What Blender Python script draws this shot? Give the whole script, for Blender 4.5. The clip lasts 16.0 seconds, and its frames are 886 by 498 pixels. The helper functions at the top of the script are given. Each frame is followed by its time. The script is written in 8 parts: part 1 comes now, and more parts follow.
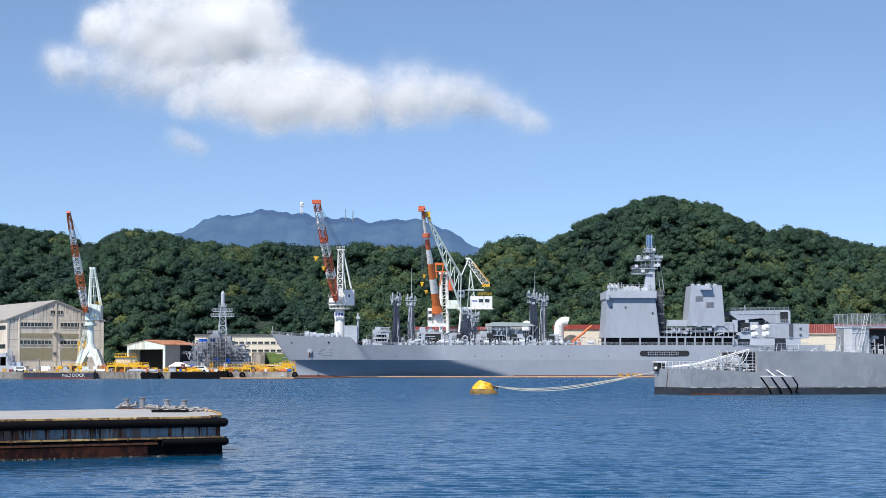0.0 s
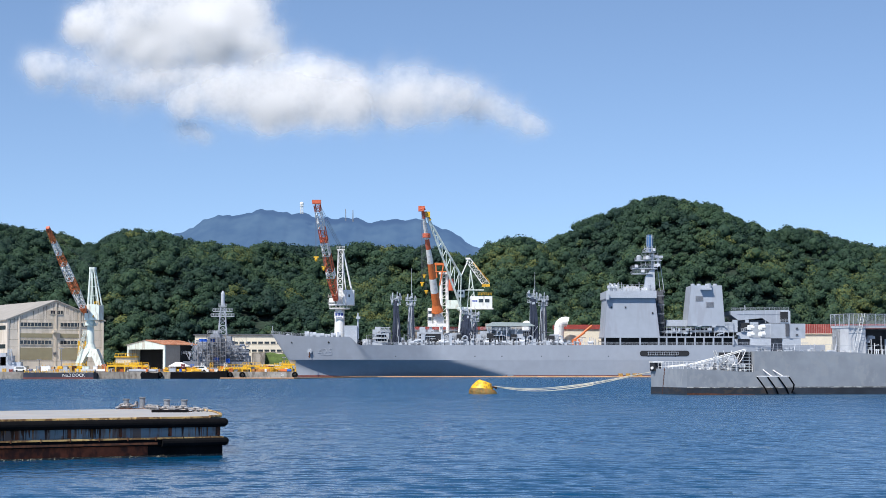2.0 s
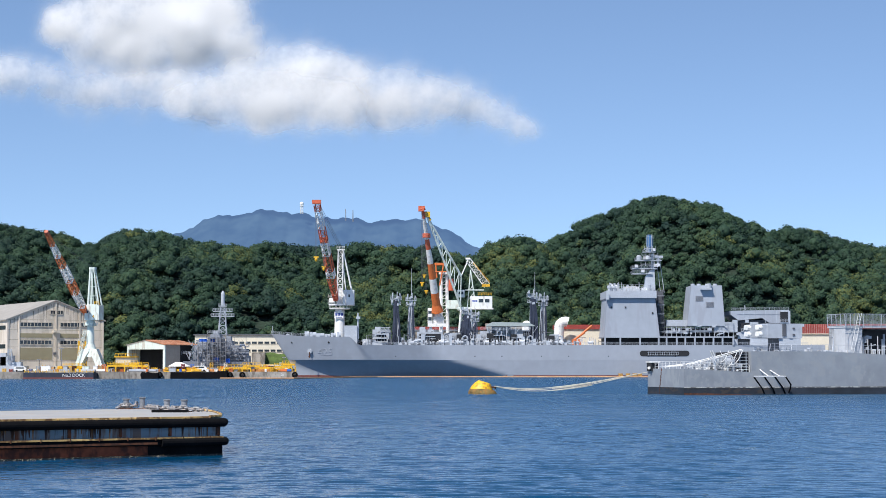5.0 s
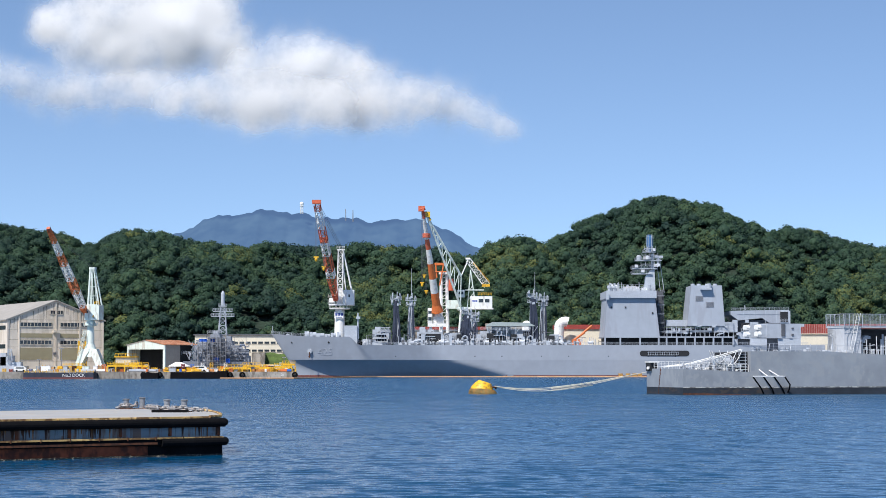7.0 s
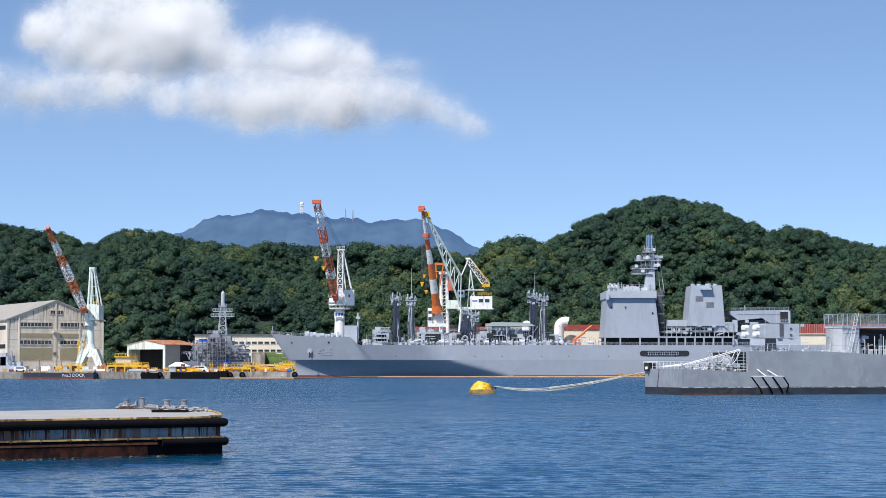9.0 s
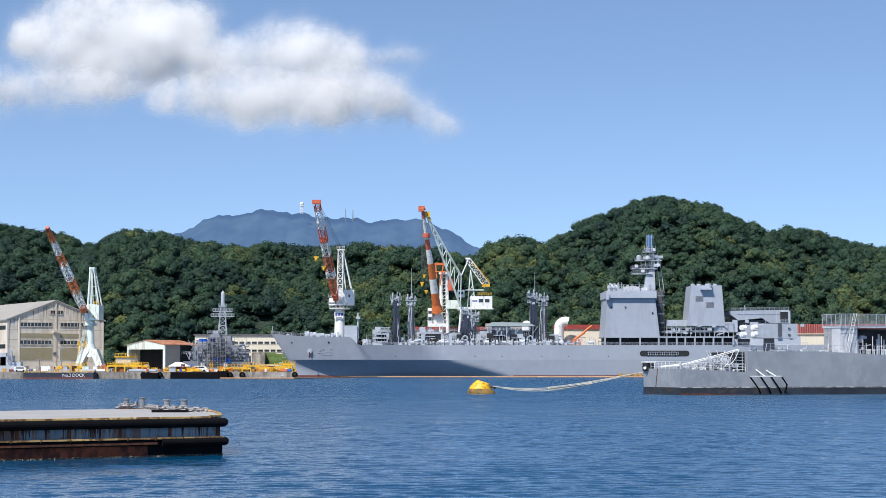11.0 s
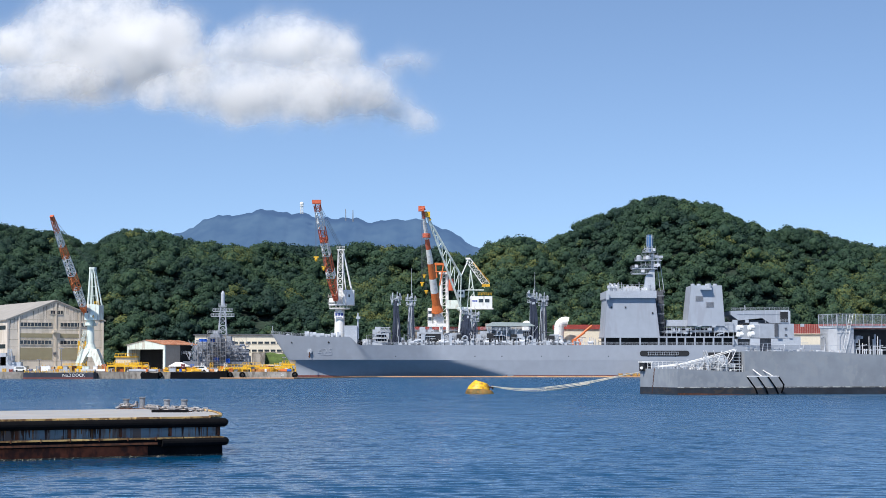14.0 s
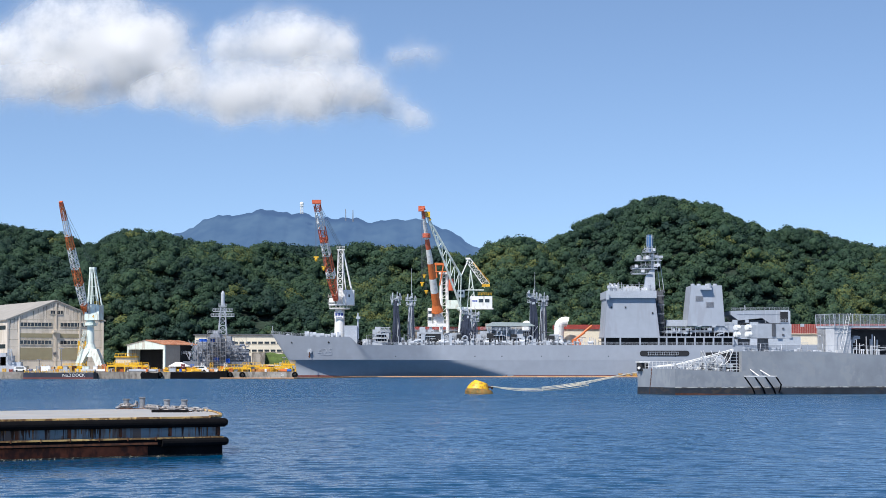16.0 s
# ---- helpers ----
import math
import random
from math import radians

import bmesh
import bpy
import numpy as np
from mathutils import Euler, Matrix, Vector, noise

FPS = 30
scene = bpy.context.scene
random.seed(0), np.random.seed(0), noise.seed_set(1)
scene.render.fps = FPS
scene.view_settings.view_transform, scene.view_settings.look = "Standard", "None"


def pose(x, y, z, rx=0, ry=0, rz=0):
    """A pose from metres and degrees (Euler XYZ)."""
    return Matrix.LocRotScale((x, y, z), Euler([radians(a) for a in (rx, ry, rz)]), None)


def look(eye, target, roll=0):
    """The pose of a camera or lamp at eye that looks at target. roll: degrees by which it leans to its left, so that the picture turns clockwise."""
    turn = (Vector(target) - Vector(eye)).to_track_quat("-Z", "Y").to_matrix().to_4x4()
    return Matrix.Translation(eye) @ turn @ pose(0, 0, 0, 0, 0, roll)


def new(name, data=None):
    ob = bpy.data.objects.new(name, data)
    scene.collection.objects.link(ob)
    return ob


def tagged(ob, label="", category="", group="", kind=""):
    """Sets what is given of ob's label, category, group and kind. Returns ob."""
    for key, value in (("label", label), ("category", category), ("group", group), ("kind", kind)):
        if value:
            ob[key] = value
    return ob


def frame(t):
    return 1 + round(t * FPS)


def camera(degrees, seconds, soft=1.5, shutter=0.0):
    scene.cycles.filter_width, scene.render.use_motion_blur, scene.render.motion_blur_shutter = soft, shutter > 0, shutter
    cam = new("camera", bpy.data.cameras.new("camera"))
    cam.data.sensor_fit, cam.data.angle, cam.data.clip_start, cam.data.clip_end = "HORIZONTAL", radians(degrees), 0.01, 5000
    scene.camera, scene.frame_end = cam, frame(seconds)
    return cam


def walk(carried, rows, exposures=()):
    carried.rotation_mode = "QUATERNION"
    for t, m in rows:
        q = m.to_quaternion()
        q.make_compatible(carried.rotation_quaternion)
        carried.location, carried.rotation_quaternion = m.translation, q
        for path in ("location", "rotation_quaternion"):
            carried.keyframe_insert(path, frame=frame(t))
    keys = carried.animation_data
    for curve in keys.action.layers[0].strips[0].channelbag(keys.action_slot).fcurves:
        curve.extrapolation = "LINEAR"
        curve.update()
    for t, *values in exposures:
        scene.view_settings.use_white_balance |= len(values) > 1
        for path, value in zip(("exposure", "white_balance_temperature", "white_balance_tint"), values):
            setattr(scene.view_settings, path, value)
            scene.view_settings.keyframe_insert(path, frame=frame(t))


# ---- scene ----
cam = camera(26.0, 16.0, soft=0.7)
VIEW = pose(0, 0, 4.0, 93.52, 0, 0)
walk(cam, [(0, VIEW), (16, VIEW)], exposures=[(0, 0.14), (9, 0.12), (13, 0.12), (14.5, 0.10), (15.0, 0.07), (15.5, -0.02), (16, 0.12)])

# ---- daylight ----
SUN = Vector((-0.50, -0.72, 1.12)).normalized()
world = bpy.data.worlds.new("sky")
scene.world = world
world.use_nodes = True
wn, wl = world.node_tree.nodes, world.node_tree.links
sky = wn.new("ShaderNodeTexSky")
sky.sky_type, sky.sun_disc = "NISHITA", False
sky.sun_elevation = math.asin(SUN.z)
sky.sun_rotation = math.atan2(SUN.x, SUN.y)
sky.air_density, sky.dust_density, sky.ozone_density = 0.65, 0.05, 2.6
# the haze band lies behind the hills
toward, lift = wn.new("ShaderNodeTexCoord"), wn.new("ShaderNodeMapping")
lift.inputs["Location"].default_value = (0, 0, 0.062)
wl.new(toward.outputs["Generated"], lift.inputs["Vector"])
wl.new(lift.outputs[0], sky.inputs["Vector"])
clear = wn.new("ShaderNodeMix")
clear.data_type, clear.blend_type = "RGBA", "MULTIPLY"
clear.inputs["Factor"].default_value, clear.inputs["B"].default_value = 1.0, (1.01, 1.0, 0.98, 1)
wl.new(sky.outputs[0], clear.inputs["A"])
wl.new(clear.outputs["Result"], wn["Background"].inputs[0])
wn["Background"].inputs[1].default_value = 0.15
sun = new("sun", bpy.data.lights.new("sun", "SUN"))
sun.data.energy, sun.data.angle, sun.data.color = 5.0, radians(0.5), (1.0, 0.96, 0.91)
sun.matrix_world = look(SUN * 100, (0, 0, 0))


# ---- materials ----
def material(name, color, rough=0.6, metal=0.0, vary=0.12, grain=1.5, stain=None, stain_amount=0.0, stain_size=0.4,
             streaks=1.0, bump=0.0, each=0.0, spec=0.5):
    """A painted or raw surface: base colour, two scales of variation, stains that may run down, relief, variation piece by piece."""
    m = bpy.data.materials.new(name)
    m.use_nodes = True
    n, l = m.node_tree.nodes, m.node_tree.links
    b = n["Principled BSDF"]
    b.inputs["Roughness"].default_value, b.inputs["Metallic"].default_value = rough, metal
    b.inputs["Specular IOR Level"].default_value = spec
    pos = n.new("ShaderNodeTexCoord")
    out = None

    def tex(scale, detail=4.0, stretch=1.0):
        mp = n.new("ShaderNodeMapping")
        mp.inputs["Scale"].default_value = (scale, scale, scale / stretch)
        l.new(pos.outputs["Object"], mp.inputs["Vector"])
        t = n.new("ShaderNodeTexNoise")
        t.inputs["Scale"].default_value, t.inputs["Detail"].default_value = 1.0, detail
        l.new(mp.outputs[0], t.inputs["Vector"])
        return t.outputs["Fac"]

    def span(value, lo, hi, a, z):
        r = n.new("ShaderNodeMapRange")
        for i, v in zip((1, 2, 3, 4), (lo, hi, a, z)):
            r.inputs[i].default_value = v
        l.new(value, r.inputs[0])
        return r.outputs[0]

    def times(a, z):
        r = n.new("ShaderNodeMath")
        r.operation = "MULTIPLY"
        l.new(a, r.inputs[0])
        l.new(z, r.inputs[1])
        return r.outputs[0]

    shade = times(span(tex(grain), 0.3, 0.7, 1 - vary, 1 + vary), span(tex(grain * 0.13, 2), 0.3, 0.7, 1 - vary, 1 + vary))
    if each:
        g = n.new("ShaderNodeNewGeometry")
        shade = times(shade, span(g.outputs["Random Per Island"], 0, 1, 1 - each, 1 + each))
    mix = n.new("ShaderNodeMix")
    mix.data_type, mix.blend_type = "RGBA", "MULTIPLY"
    mix.inputs["Factor"].default_value = 1.0
    mix.inputs["A"].default_value = (*color, 1)
    l.new(shade, mix.inputs["B"])
    out = mix.outputs["Result"]
    if stain:
        mask = span(times(tex(stain_size, 6, streaks), tex(stain_size * 4, 3, streaks)), 0.30 - 0.12 * stain_amount, 0.38 - 0.12 * stain_amount, 0, 1)
        ms = n.new("ShaderNodeMix")
        ms.data_type = "RGBA"
        l.new(span(mask, 0, 1, 0, min(0.9, 0.5 + stain_amount / 2)), ms.inputs["Factor"])
        l.new(out, ms.inputs["A"])
        ms.inputs["B"].default_value = (*stain, 1)
        out = ms.outputs["Result"]
    l.new(out, b.inputs["Base Color"])
    if bump:
        bp = n.new("ShaderNodeBump")
        bp.inputs["Strength"].default_value, bp.inputs["Distance"].default_value = 0.6, bump
        l.new(tex(grain * 2, 5), bp.inputs["Height"])
        l.new(bp.outputs[0], b.inputs["Normal"])
    return m


NAVY_GREY = material("naval grey paint", (0.375, 0.41, 0.465), 0.5, vary=0.04, grain=0.4, stain=(0.33, 0.345, 0.39), stain_amount=0.2, stain_size=0.12, streaks=5)
HULL_GREY = material("naval grey hull paint", (0.335, 0.365, 0.415), 0.5, vary=0.04, grain=0.4, stain=(0.315, 0.34, 0.385), stain_amount=0.2, stain_size=0.06, streaks=2)
OLD_GREY = material("weathered naval grey paint", (0.275, 0.298, 0.325), 0.55, vary=0.09, grain=0.6, stain=(0.33, 0.345, 0.36), stain_amount=0.3, stain_size=0.3, streaks=1.2)
MAST_GREY = material("pale grey paint", (0.43, 0.465, 0.515), 0.5, vary=0.08)
HOSE = material("grey rubber hose", (0.028, 0.036, 0.06), 0.6, vary=0.25)
NAVY_PALE = material("pale weathered paint", (0.60, 0.62, 0.65), 0.5, vary=0.15, stain=(0.34, 0.30, 0.27), stain_amount=0.2, streaks=4)
DARK_GREY = material("dark grey steel", (0.10, 0.105, 0.12), 0.6, vary=0.15)
BLACK = material("black rubber", (0.007, 0.007, 0.008), 0.75, vary=0.25, grain=6, bump=0.01, spec=0.08)
# near-black paint that stands for the shade in openings and recesses
HOLE_SHADE = material("painted interior shade", (0.02, 0.022, 0.026), 0.9, vary=0.2)
WHITE = material("white paint", (0.84, 0.84, 0.82), 0.45, vary=0.05, stain=(0.5, 0.46, 0.4), stain_amount=0.15, streaks=5)
MINT = material("pale mint green paint", (0.72, 0.80, 0.74), 0.45, vary=0.05, stain=(0.42, 0.36, 0.28), stain_amount=0.15, streaks=6)
RED_PAINT = material("red and orange crane paint", (0.62, 0.13, 0.06), 0.5, vary=0.12)
ORANGE = material("orange paint", (0.66, 0.17, 0.045), 0.5, vary=0.1)
YELLOW = material("yellow machinery paint", (0.80, 0.46, 0.02), 0.5, vary=0.15, stain=(0.3, 0.13, 0.04), stain_amount=0.2)
CONCRETE = material("quay concrete", (0.33, 0.30, 0.26), 0.9, vary=0.25, grain=0.5, stain=(0.12, 0.10, 0.08), stain_amount=0.5, stain_size=0.2, streaks=3)
CLADDING = material("weathered beige cladding", (0.70, 0.62, 0.52), 0.85, vary=0.06, grain=0.3, stain=(0.50, 0.43, 0.34), stain_amount=0.3, stain_size=0.12, streaks=5)
OLIVE_PANEL = material("faded olive panel", (0.31, 0.27, 0.17), 0.85, vary=0.08, grain=0.4)
ROOF_GREY = material("light grey sheet roof", (0.36, 0.335, 0.30), 0.7, vary=0.08)
RED_ROOF = material("dark red roof sheet", (0.30, 0.05, 0.04), 0.6, vary=0.2)
RUST_ROOF = material("rusty corrugated roof", (0.40, 0.17, 0.09), 0.8, vary=0.25, stain=(0.5, 0.33, 0.24), stain_amount=0.4)
CREAM = material("cream wall", (0.74, 0.68, 0.55), 0.8, vary=0.05)
GLASS = material("dark window glass", (0.03, 0.04, 0.05), 0.12, vary=0.1)
BLUE_SHEET = material("blue tarpaulin", (0.02, 0.12, 0.55), 0.5, vary=0.2, bump=0.3)
RUST = material("rusted steel", (0.12, 0.042, 0.018), 0.85, vary=0.35, grain=3, stain=(0.05, 0.022, 0.014), stain_amount=0.5, stain_size=1.2, streaks=3, bump=0.02)
GALV = material("worn galvanised steel", (0.30, 0.31, 0.33), 0.5, 0.4, vary=0.2, grain=8, stain=(0.3, 0.18, 0.1), stain_amount=0.2, stain_size=3)
DECK = material("bleached pontoon deck", (0.36, 0.36, 0.36), 0.85, vary=0.08, grain=3, stain=(0.42, 0.36, 0.28), stain_amount=0.3, stain_size=0.6)
ROPE = material("pale mooring rope", (0.62, 0.58, 0.48), 0.9, vary=0.15, grain=8)
OCHRE = material("weathered ochre float", (0.55, 0.30, 0.07), 0.7, vary=0.25, grain=1.5, stain=(0.22, 0.12, 0.05), stain_amount=0.3)
BOOM = material("faded orange float boom", (0.50, 0.27, 0.13), 0.7, vary=0.2, grain=0.6, stain=(0.30, 0.22, 0.16), stain_amount=0.4)
BOOT = material("dark boot topping with rust", (0.022, 0.028, 0.038), 0.7, vary=0.3, grain=0.7, stain=(0.075, 0.055, 0.04), stain_amount=0.12, stain_size=0.25, streaks=0.4)
RED_BOOT = material("red lead waterline paint", (0.17, 0.05, 0.04), 0.7, vary=0.2)
GRASS = material("grass bank", (0.08, 0.13, 0.03), 0.9, vary=0.35, grain=0.6)


# ---- building kit ----
HOME = {}


def thing(name, base, label, category, group=""):
    ob = new(name)
    ob.location = base
    ob.empty_display_size = 0.5
    HOME[ob] = Vector(base)
    return tagged(ob, label, category, group)


def part(name, bm, mat, parent, label="", pivot=None, smooth=False):
    """One mesh, given in world places, under a thing or a part; pivot: where it turns, if it does."""
    bmesh.ops.recalc_face_normals(bm, faces=bm.faces)
    me = bpy.data.meshes.new(name)
    home = Vector(pivot) if pivot is not None else HOME[parent]
    bm.transform(Matrix.Translation(-home))
    if smooth:
        for f in bm.faces:
            f.smooth = True
    bm.to_mesh(me)
    bm.free()
    if smooth:
        me.set_sharp_from_angle(angle=radians(22))
    me.materials.append(mat)
    ob = new(name, me)
    ob.parent = parent
    ob.location = home - HOME[parent]
    HOME[ob] = home
    return tagged(ob, label) if label else ob


def each_part(name, bm, mat, parent, label="", smooth=False):
    """Every separate body in bm becomes a part of its own."""
    seen = set()
    for v0 in list(bm.verts):
        if v0 in seen:
            continue
        body, todo = [], [v0]
        seen.add(v0)
        while todo:
            v = todo.pop()
            body.append(v)
            for e in v.link_edges:
                w = e.other_vert(v)
                if w not in seen:
                    seen.add(w)
                    todo.append(w)
        one = bmesh.new()
        twin = {v: one.verts.new(v.co) for v in body}
        for f in {f for v in body for f in v.link_faces}:
            one.faces.new([twin[v] for v in f.verts])
        part(name, one, mat, parent, label, smooth=smooth)
    bm.free()


def solo(name, bm, mat, label, category, group="", kind="", base=None, smooth=False):
    """A thing or piece of the setting that is a single mesh."""
    me = bpy.data.meshes.new(name)
    base = Vector(base or (0, 0, 0))
    bm.transform(Matrix.Translation(-base))
    if smooth:
        for f in bm.faces:
            f.smooth = True
    bm.to_mesh(me)
    bm.free()
    me.materials.append(mat)
    ob = new(name, me)
    ob.location = base
    HOME[ob] = base
    return tagged(ob, label, category, group, kind)


def mesh():
    return bmesh.new()


def loft(bm, rings, cap=True, closed=True):
    """Skin between rings of equally many points."""
    vs = [[bm.verts.new(p) for p in r] for r in rings]
    k = len(vs[0])
    for a, b in zip(vs, vs[1:]):
        for i in range(k if closed else k - 1):
            j = (i + 1) % k
            bm.faces.new((a[i], a[j], b[j], b[i]))
    if cap and closed:
        bm.faces.new(vs[0][::-1])
        bm.faces.new(vs[-1])
    return bm


def box(bm, x0, x1, y0, y1, z0, z1, turn=None):
    pts = [(x0, y0, z0), (x1, y0, z0), (x1, y1, z0), (x0, y1, z0), (x0, y0, z1), (x1, y0, z1), (x1, y1, z1), (x0, y1, z1)]
    v = [bm.verts.new(turn @ Vector(p) if turn else p) for p in pts]
    for f in ((3, 2, 1, 0), (4, 5, 6, 7), (0, 1, 5, 4), (1, 2, 6, 5), (2, 3, 7, 6), (3, 0, 4, 7)):
        bm.faces.new([v[i] for i in f])
    return bm


def prism(bm, outline, y0, y1):
    """A flat outline of (x, z), thick from y0 to y1."""
    loft(bm, [[(x, y0, z) for x, z in outline], [(x, y1, z) for x, z in outline]])
    return bm


def rod(bm, a, b, r, r1=None, n=8):
    a, b = Vector(a), Vector(b)
    d = (b - a).normalized()
    u = d.orthogonal().normalized()
    v = d.cross(u)
    r1 = r if r1 is None else r1
    ring = [(math.cos(6.28319 * i / n), math.sin(6.28319 * i / n)) for i in range(n)]
    return loft(bm, [[p + (u * c + v * s) * q for c, s in ring] for p, q in ((a, r), (b, r1))])


def tube(bm, pts, r, n=6):
    pts = [Vector(p) for p in pts]
    rings = []
    for i, p in enumerate(pts):
        d = (pts[min(i + 1, len(pts) - 1)] - pts[max(i - 1, 0)]).normalized()
        u = d.cross(Vector((0.13, 0.27, 0.95))).normalized()
        v = d.cross(u)
        rings.append([p + (u * math.cos(6.28319 * k / n) + v * math.sin(6.28319 * k / n)) * r for k in range(n)])
    return loft(bm, rings)


def turned(bm, x, y, profile, n=20):
    """A body turned about an upright axis; profile: (radius, z) from below."""
    return loft(bm, [[(x + r * math.cos(6.28319 * i / n), y + r * math.sin(6.28319 * i / n), z) for i in range(n)] for r, z in profile])


def lattice(bm, a, b, w0, w1, bays, r, wide=None):
    """A braced box girder from a to b, w0 wide at a and w1 at b."""
    a, b = Vector(a), Vector(b)
    d = (b - a).normalized()
    u = d.cross(wide if wide else Vector((0, 0, 1)))
    u = (u if u.length > 0.1 else Vector((1, 0, 0))).normalized()
    v = d.cross(u)
    corners = []
    for i in range(bays + 1):
        t = i / bays
        w = (w0 + (w1 - w0) * t) / 2
        p = a.lerp(b, t)
        corners.append([p + u * w + v * w, p - u * w + v * w, p - u * w - v * w, p + u * w - v * w])
    for k in range(4):
        rod(bm, corners[0][k], corners[-1][k], r, n=5)
        for i in range(bays):
            e = (k + 1) % 4
            c0, c1 = (corners[i][k], corners[i + 1][e]) if (i + k) % 2 else (corners[i][e], corners[i + 1][k])
            rod(bm, c0, c1, r * 0.6, n=4)
            rod(bm, corners[i][k], corners[i][e], r * 0.6, n=4)
    return bm


def railing(bm, pts, height=1.1, every=1.8, r=0.04, bars=3):
    """Stanchions and bars along a line of points."""
    pts = [Vector(p) for p in pts]
    for a, b in zip(pts, pts[1:]):
        k = max(1, round((b - a).length / every))
        for i in range(k + 1):
            p = a.lerp(b, i / k)
            rod(bm, p, p + Vector((0, 0, height)), r, n=4)
        for j in range(bars):
            h = Vector((0, 0, height * (j + 1) / bars))
            rod(bm, a + h, b + h, r * 0.8, n=4)
    return bm


# ---- water, land, hills ----
SLOPE = 0.0027


def water():
    m = bpy.data.materials.new("harbour water")
    m.use_nodes = True
    n, l = m.node_tree.nodes, m.node_tree.links
    b = n["Principled BSDF"]
    b.inputs["Base Color"].default_value = (0.0006, 0.052, 0.124, 1)
    b.inputs["Roughness"].default_value, b.inputs["IOR"].default_value = 0.06, 1.34
    b.inputs["Specular IOR Level"].default_value = 1.0
    pos = n.new("ShaderNodeTexCoord")
    heights = []
    for size, deep, tall, detail in ((1.3, 0.9, 0.12, 4), (0.4, 0.4, 0.30, 3), (0.1, 0.33, 0.55, 2), (3.0, 0.7, 0.04, 2)):
        mp = n.new("ShaderNodeMapping")
        mp.inputs["Scale"].default_value = (size, size * deep, size)
        mp.inputs["Rotation"].default_value = (0, 0, 0.12)
        l.new(pos.outputs["Object"], mp.inputs[0])
        t = n.new("ShaderNodeTexNoise")
        t.inputs["Scale"].default_value, t.inputs["Detail"].default_value = 1.0, detail
        l.new(mp.outputs[0], t.inputs["Vector"])
        k = n.new("ShaderNodeMath")
        k.operation = "MULTIPLY"
        k.inputs[1].default_value = tall * 4
        l.new(t.outputs["Fac"], k.inputs[0])
        heights.append(k.outputs[0])
    add = heights[0]
    for h in heights[1:]:
        s = n.new("ShaderNodeMath")
        l.new(add, s.inputs[0])
        l.new(h, s.inputs[1])
        add = s.outputs[0]
    bp = n.new("ShaderNodeBump")
    bp.inputs["Distance"].default_value = 0.35
    # farther out the wavelets are relief of the surface alone
    apart, rise = n.new("ShaderNodeSeparateXYZ"), n.new("ShaderNodeMapRange")
    l.new(pos.outputs["Object"], apart.inputs[0])
    for i, v in zip((1, 2, 3, 4), (70, 260, 0.35, 1.0)):
        rise.inputs[i].default_value = v
    l.new(apart.outputs[1], rise.inputs[0])
    l.new(rise.outputs[0], bp.inputs["Strength"])
    for at, near, far in (("Roughness", 0.05, 0.18), ("Specular IOR Level", 0.5, 0.6)):
        k = n.new("ShaderNodeMapRange")
        for i, v in zip((1, 2, 3, 4), (100, 330, near, far)):
            k.inputs[i].default_value = v
        l.new(apart.outputs[1], k.inputs[0])
        l.new(k.outputs[0], b.inputs[at])
    # far out only the faces of the wavelets that lean this way show
    lean, total = n.new("ShaderNodeMath"), n.new("ShaderNodeMath")
    lean.operation = "MULTIPLY"
    lean.inputs[1].default_value = 0.45
    l.new(apart.outputs[1], lean.inputs[0])
    l.new(add, total.inputs[0])
    l.new(lean.outputs[0], total.inputs[1])
    l.new(total.outputs[0], bp.inputs["Height"])
    l.new(bp.outputs[0], b.inputs["Normal"])
    # one sheet: fine wavelets close by, coarser with distance, flat outside the harbour basin
    rng = np.random.default_rng(12)
    ys = [-600.0, -200.0, 0.0, 30.0]
    y = 40.0
    while y < 655:
        ys.append(y)
        y *= 1.0033 if y < 150 else 1.006
    ys += [655.0, 662.0, 800.0]
    ys = np.array(ys)
    cols = np.concatenate([[-1.0], np.linspace(-1, 1, 400), [1.0]])
    wide = 0.36 * np.maximum(ys, 40.0)
    gx = cols[None, :] * wide[:, None]
    gx[:, 0], gx[:, -1] = -1500.0, 1500.0
    gy = np.repeat(ys[:, None], len(cols), 1)
    gz = np.zeros_like(gx)
    step = np.gradient(ys)[:, None]
    gust = 0.85 + 0.25 * np.sin(gx * 0.13 + gy * 0.045 + 1.0) * np.sin(gy * 0.071 - gx * 0.05) + 0.15 * np.sin(gx * 0.41 - gy * 0.11)
    for i in range(70):
        long = 0.32 * (5.5 ** rng.random())
        turn = rng.normal(1.45, 0.42)
        kx, ky = 6.2832 / long * math.cos(turn), 6.2832 / long * math.sin(turn)
        fade = np.clip(long / (1.9 * step) - 0.45, 0, 1)
        gz += fade * SLOPE * long * np.sin(kx * gx + ky * gy + rng.uniform(0, 6.28))
    gz *= np.clip(gust, 0.15, 1.5) * (1 - np.clip((gy - 560) / 80, 0, 1)) * (gy > 39)
    gz[:, 0] = gz[:, -1] = 0
    nr, nc = gx.shape
    grid = np.arange(nr * nc).reshape(nr, nc)
    quads = np.stack([grid[:-1, :-1], grid[:-1, 1:], grid[1:, 1:], grid[1:, :-1]], -1).reshape(-1, 4)
    me = bpy.data.meshes.new("water")
    me.from_pydata(np.stack([gx, gy, gz], -1).reshape(-1, 3).tolist(), [], quads.tolist())
    me.materials.append(m)
    me.polygons.foreach_set("use_smooth", np.ones(len(quads), bool))
    me.update()
    return tagged(new("water", me), "rippled deep blue harbour water in sunlight", "water", kind="structure")


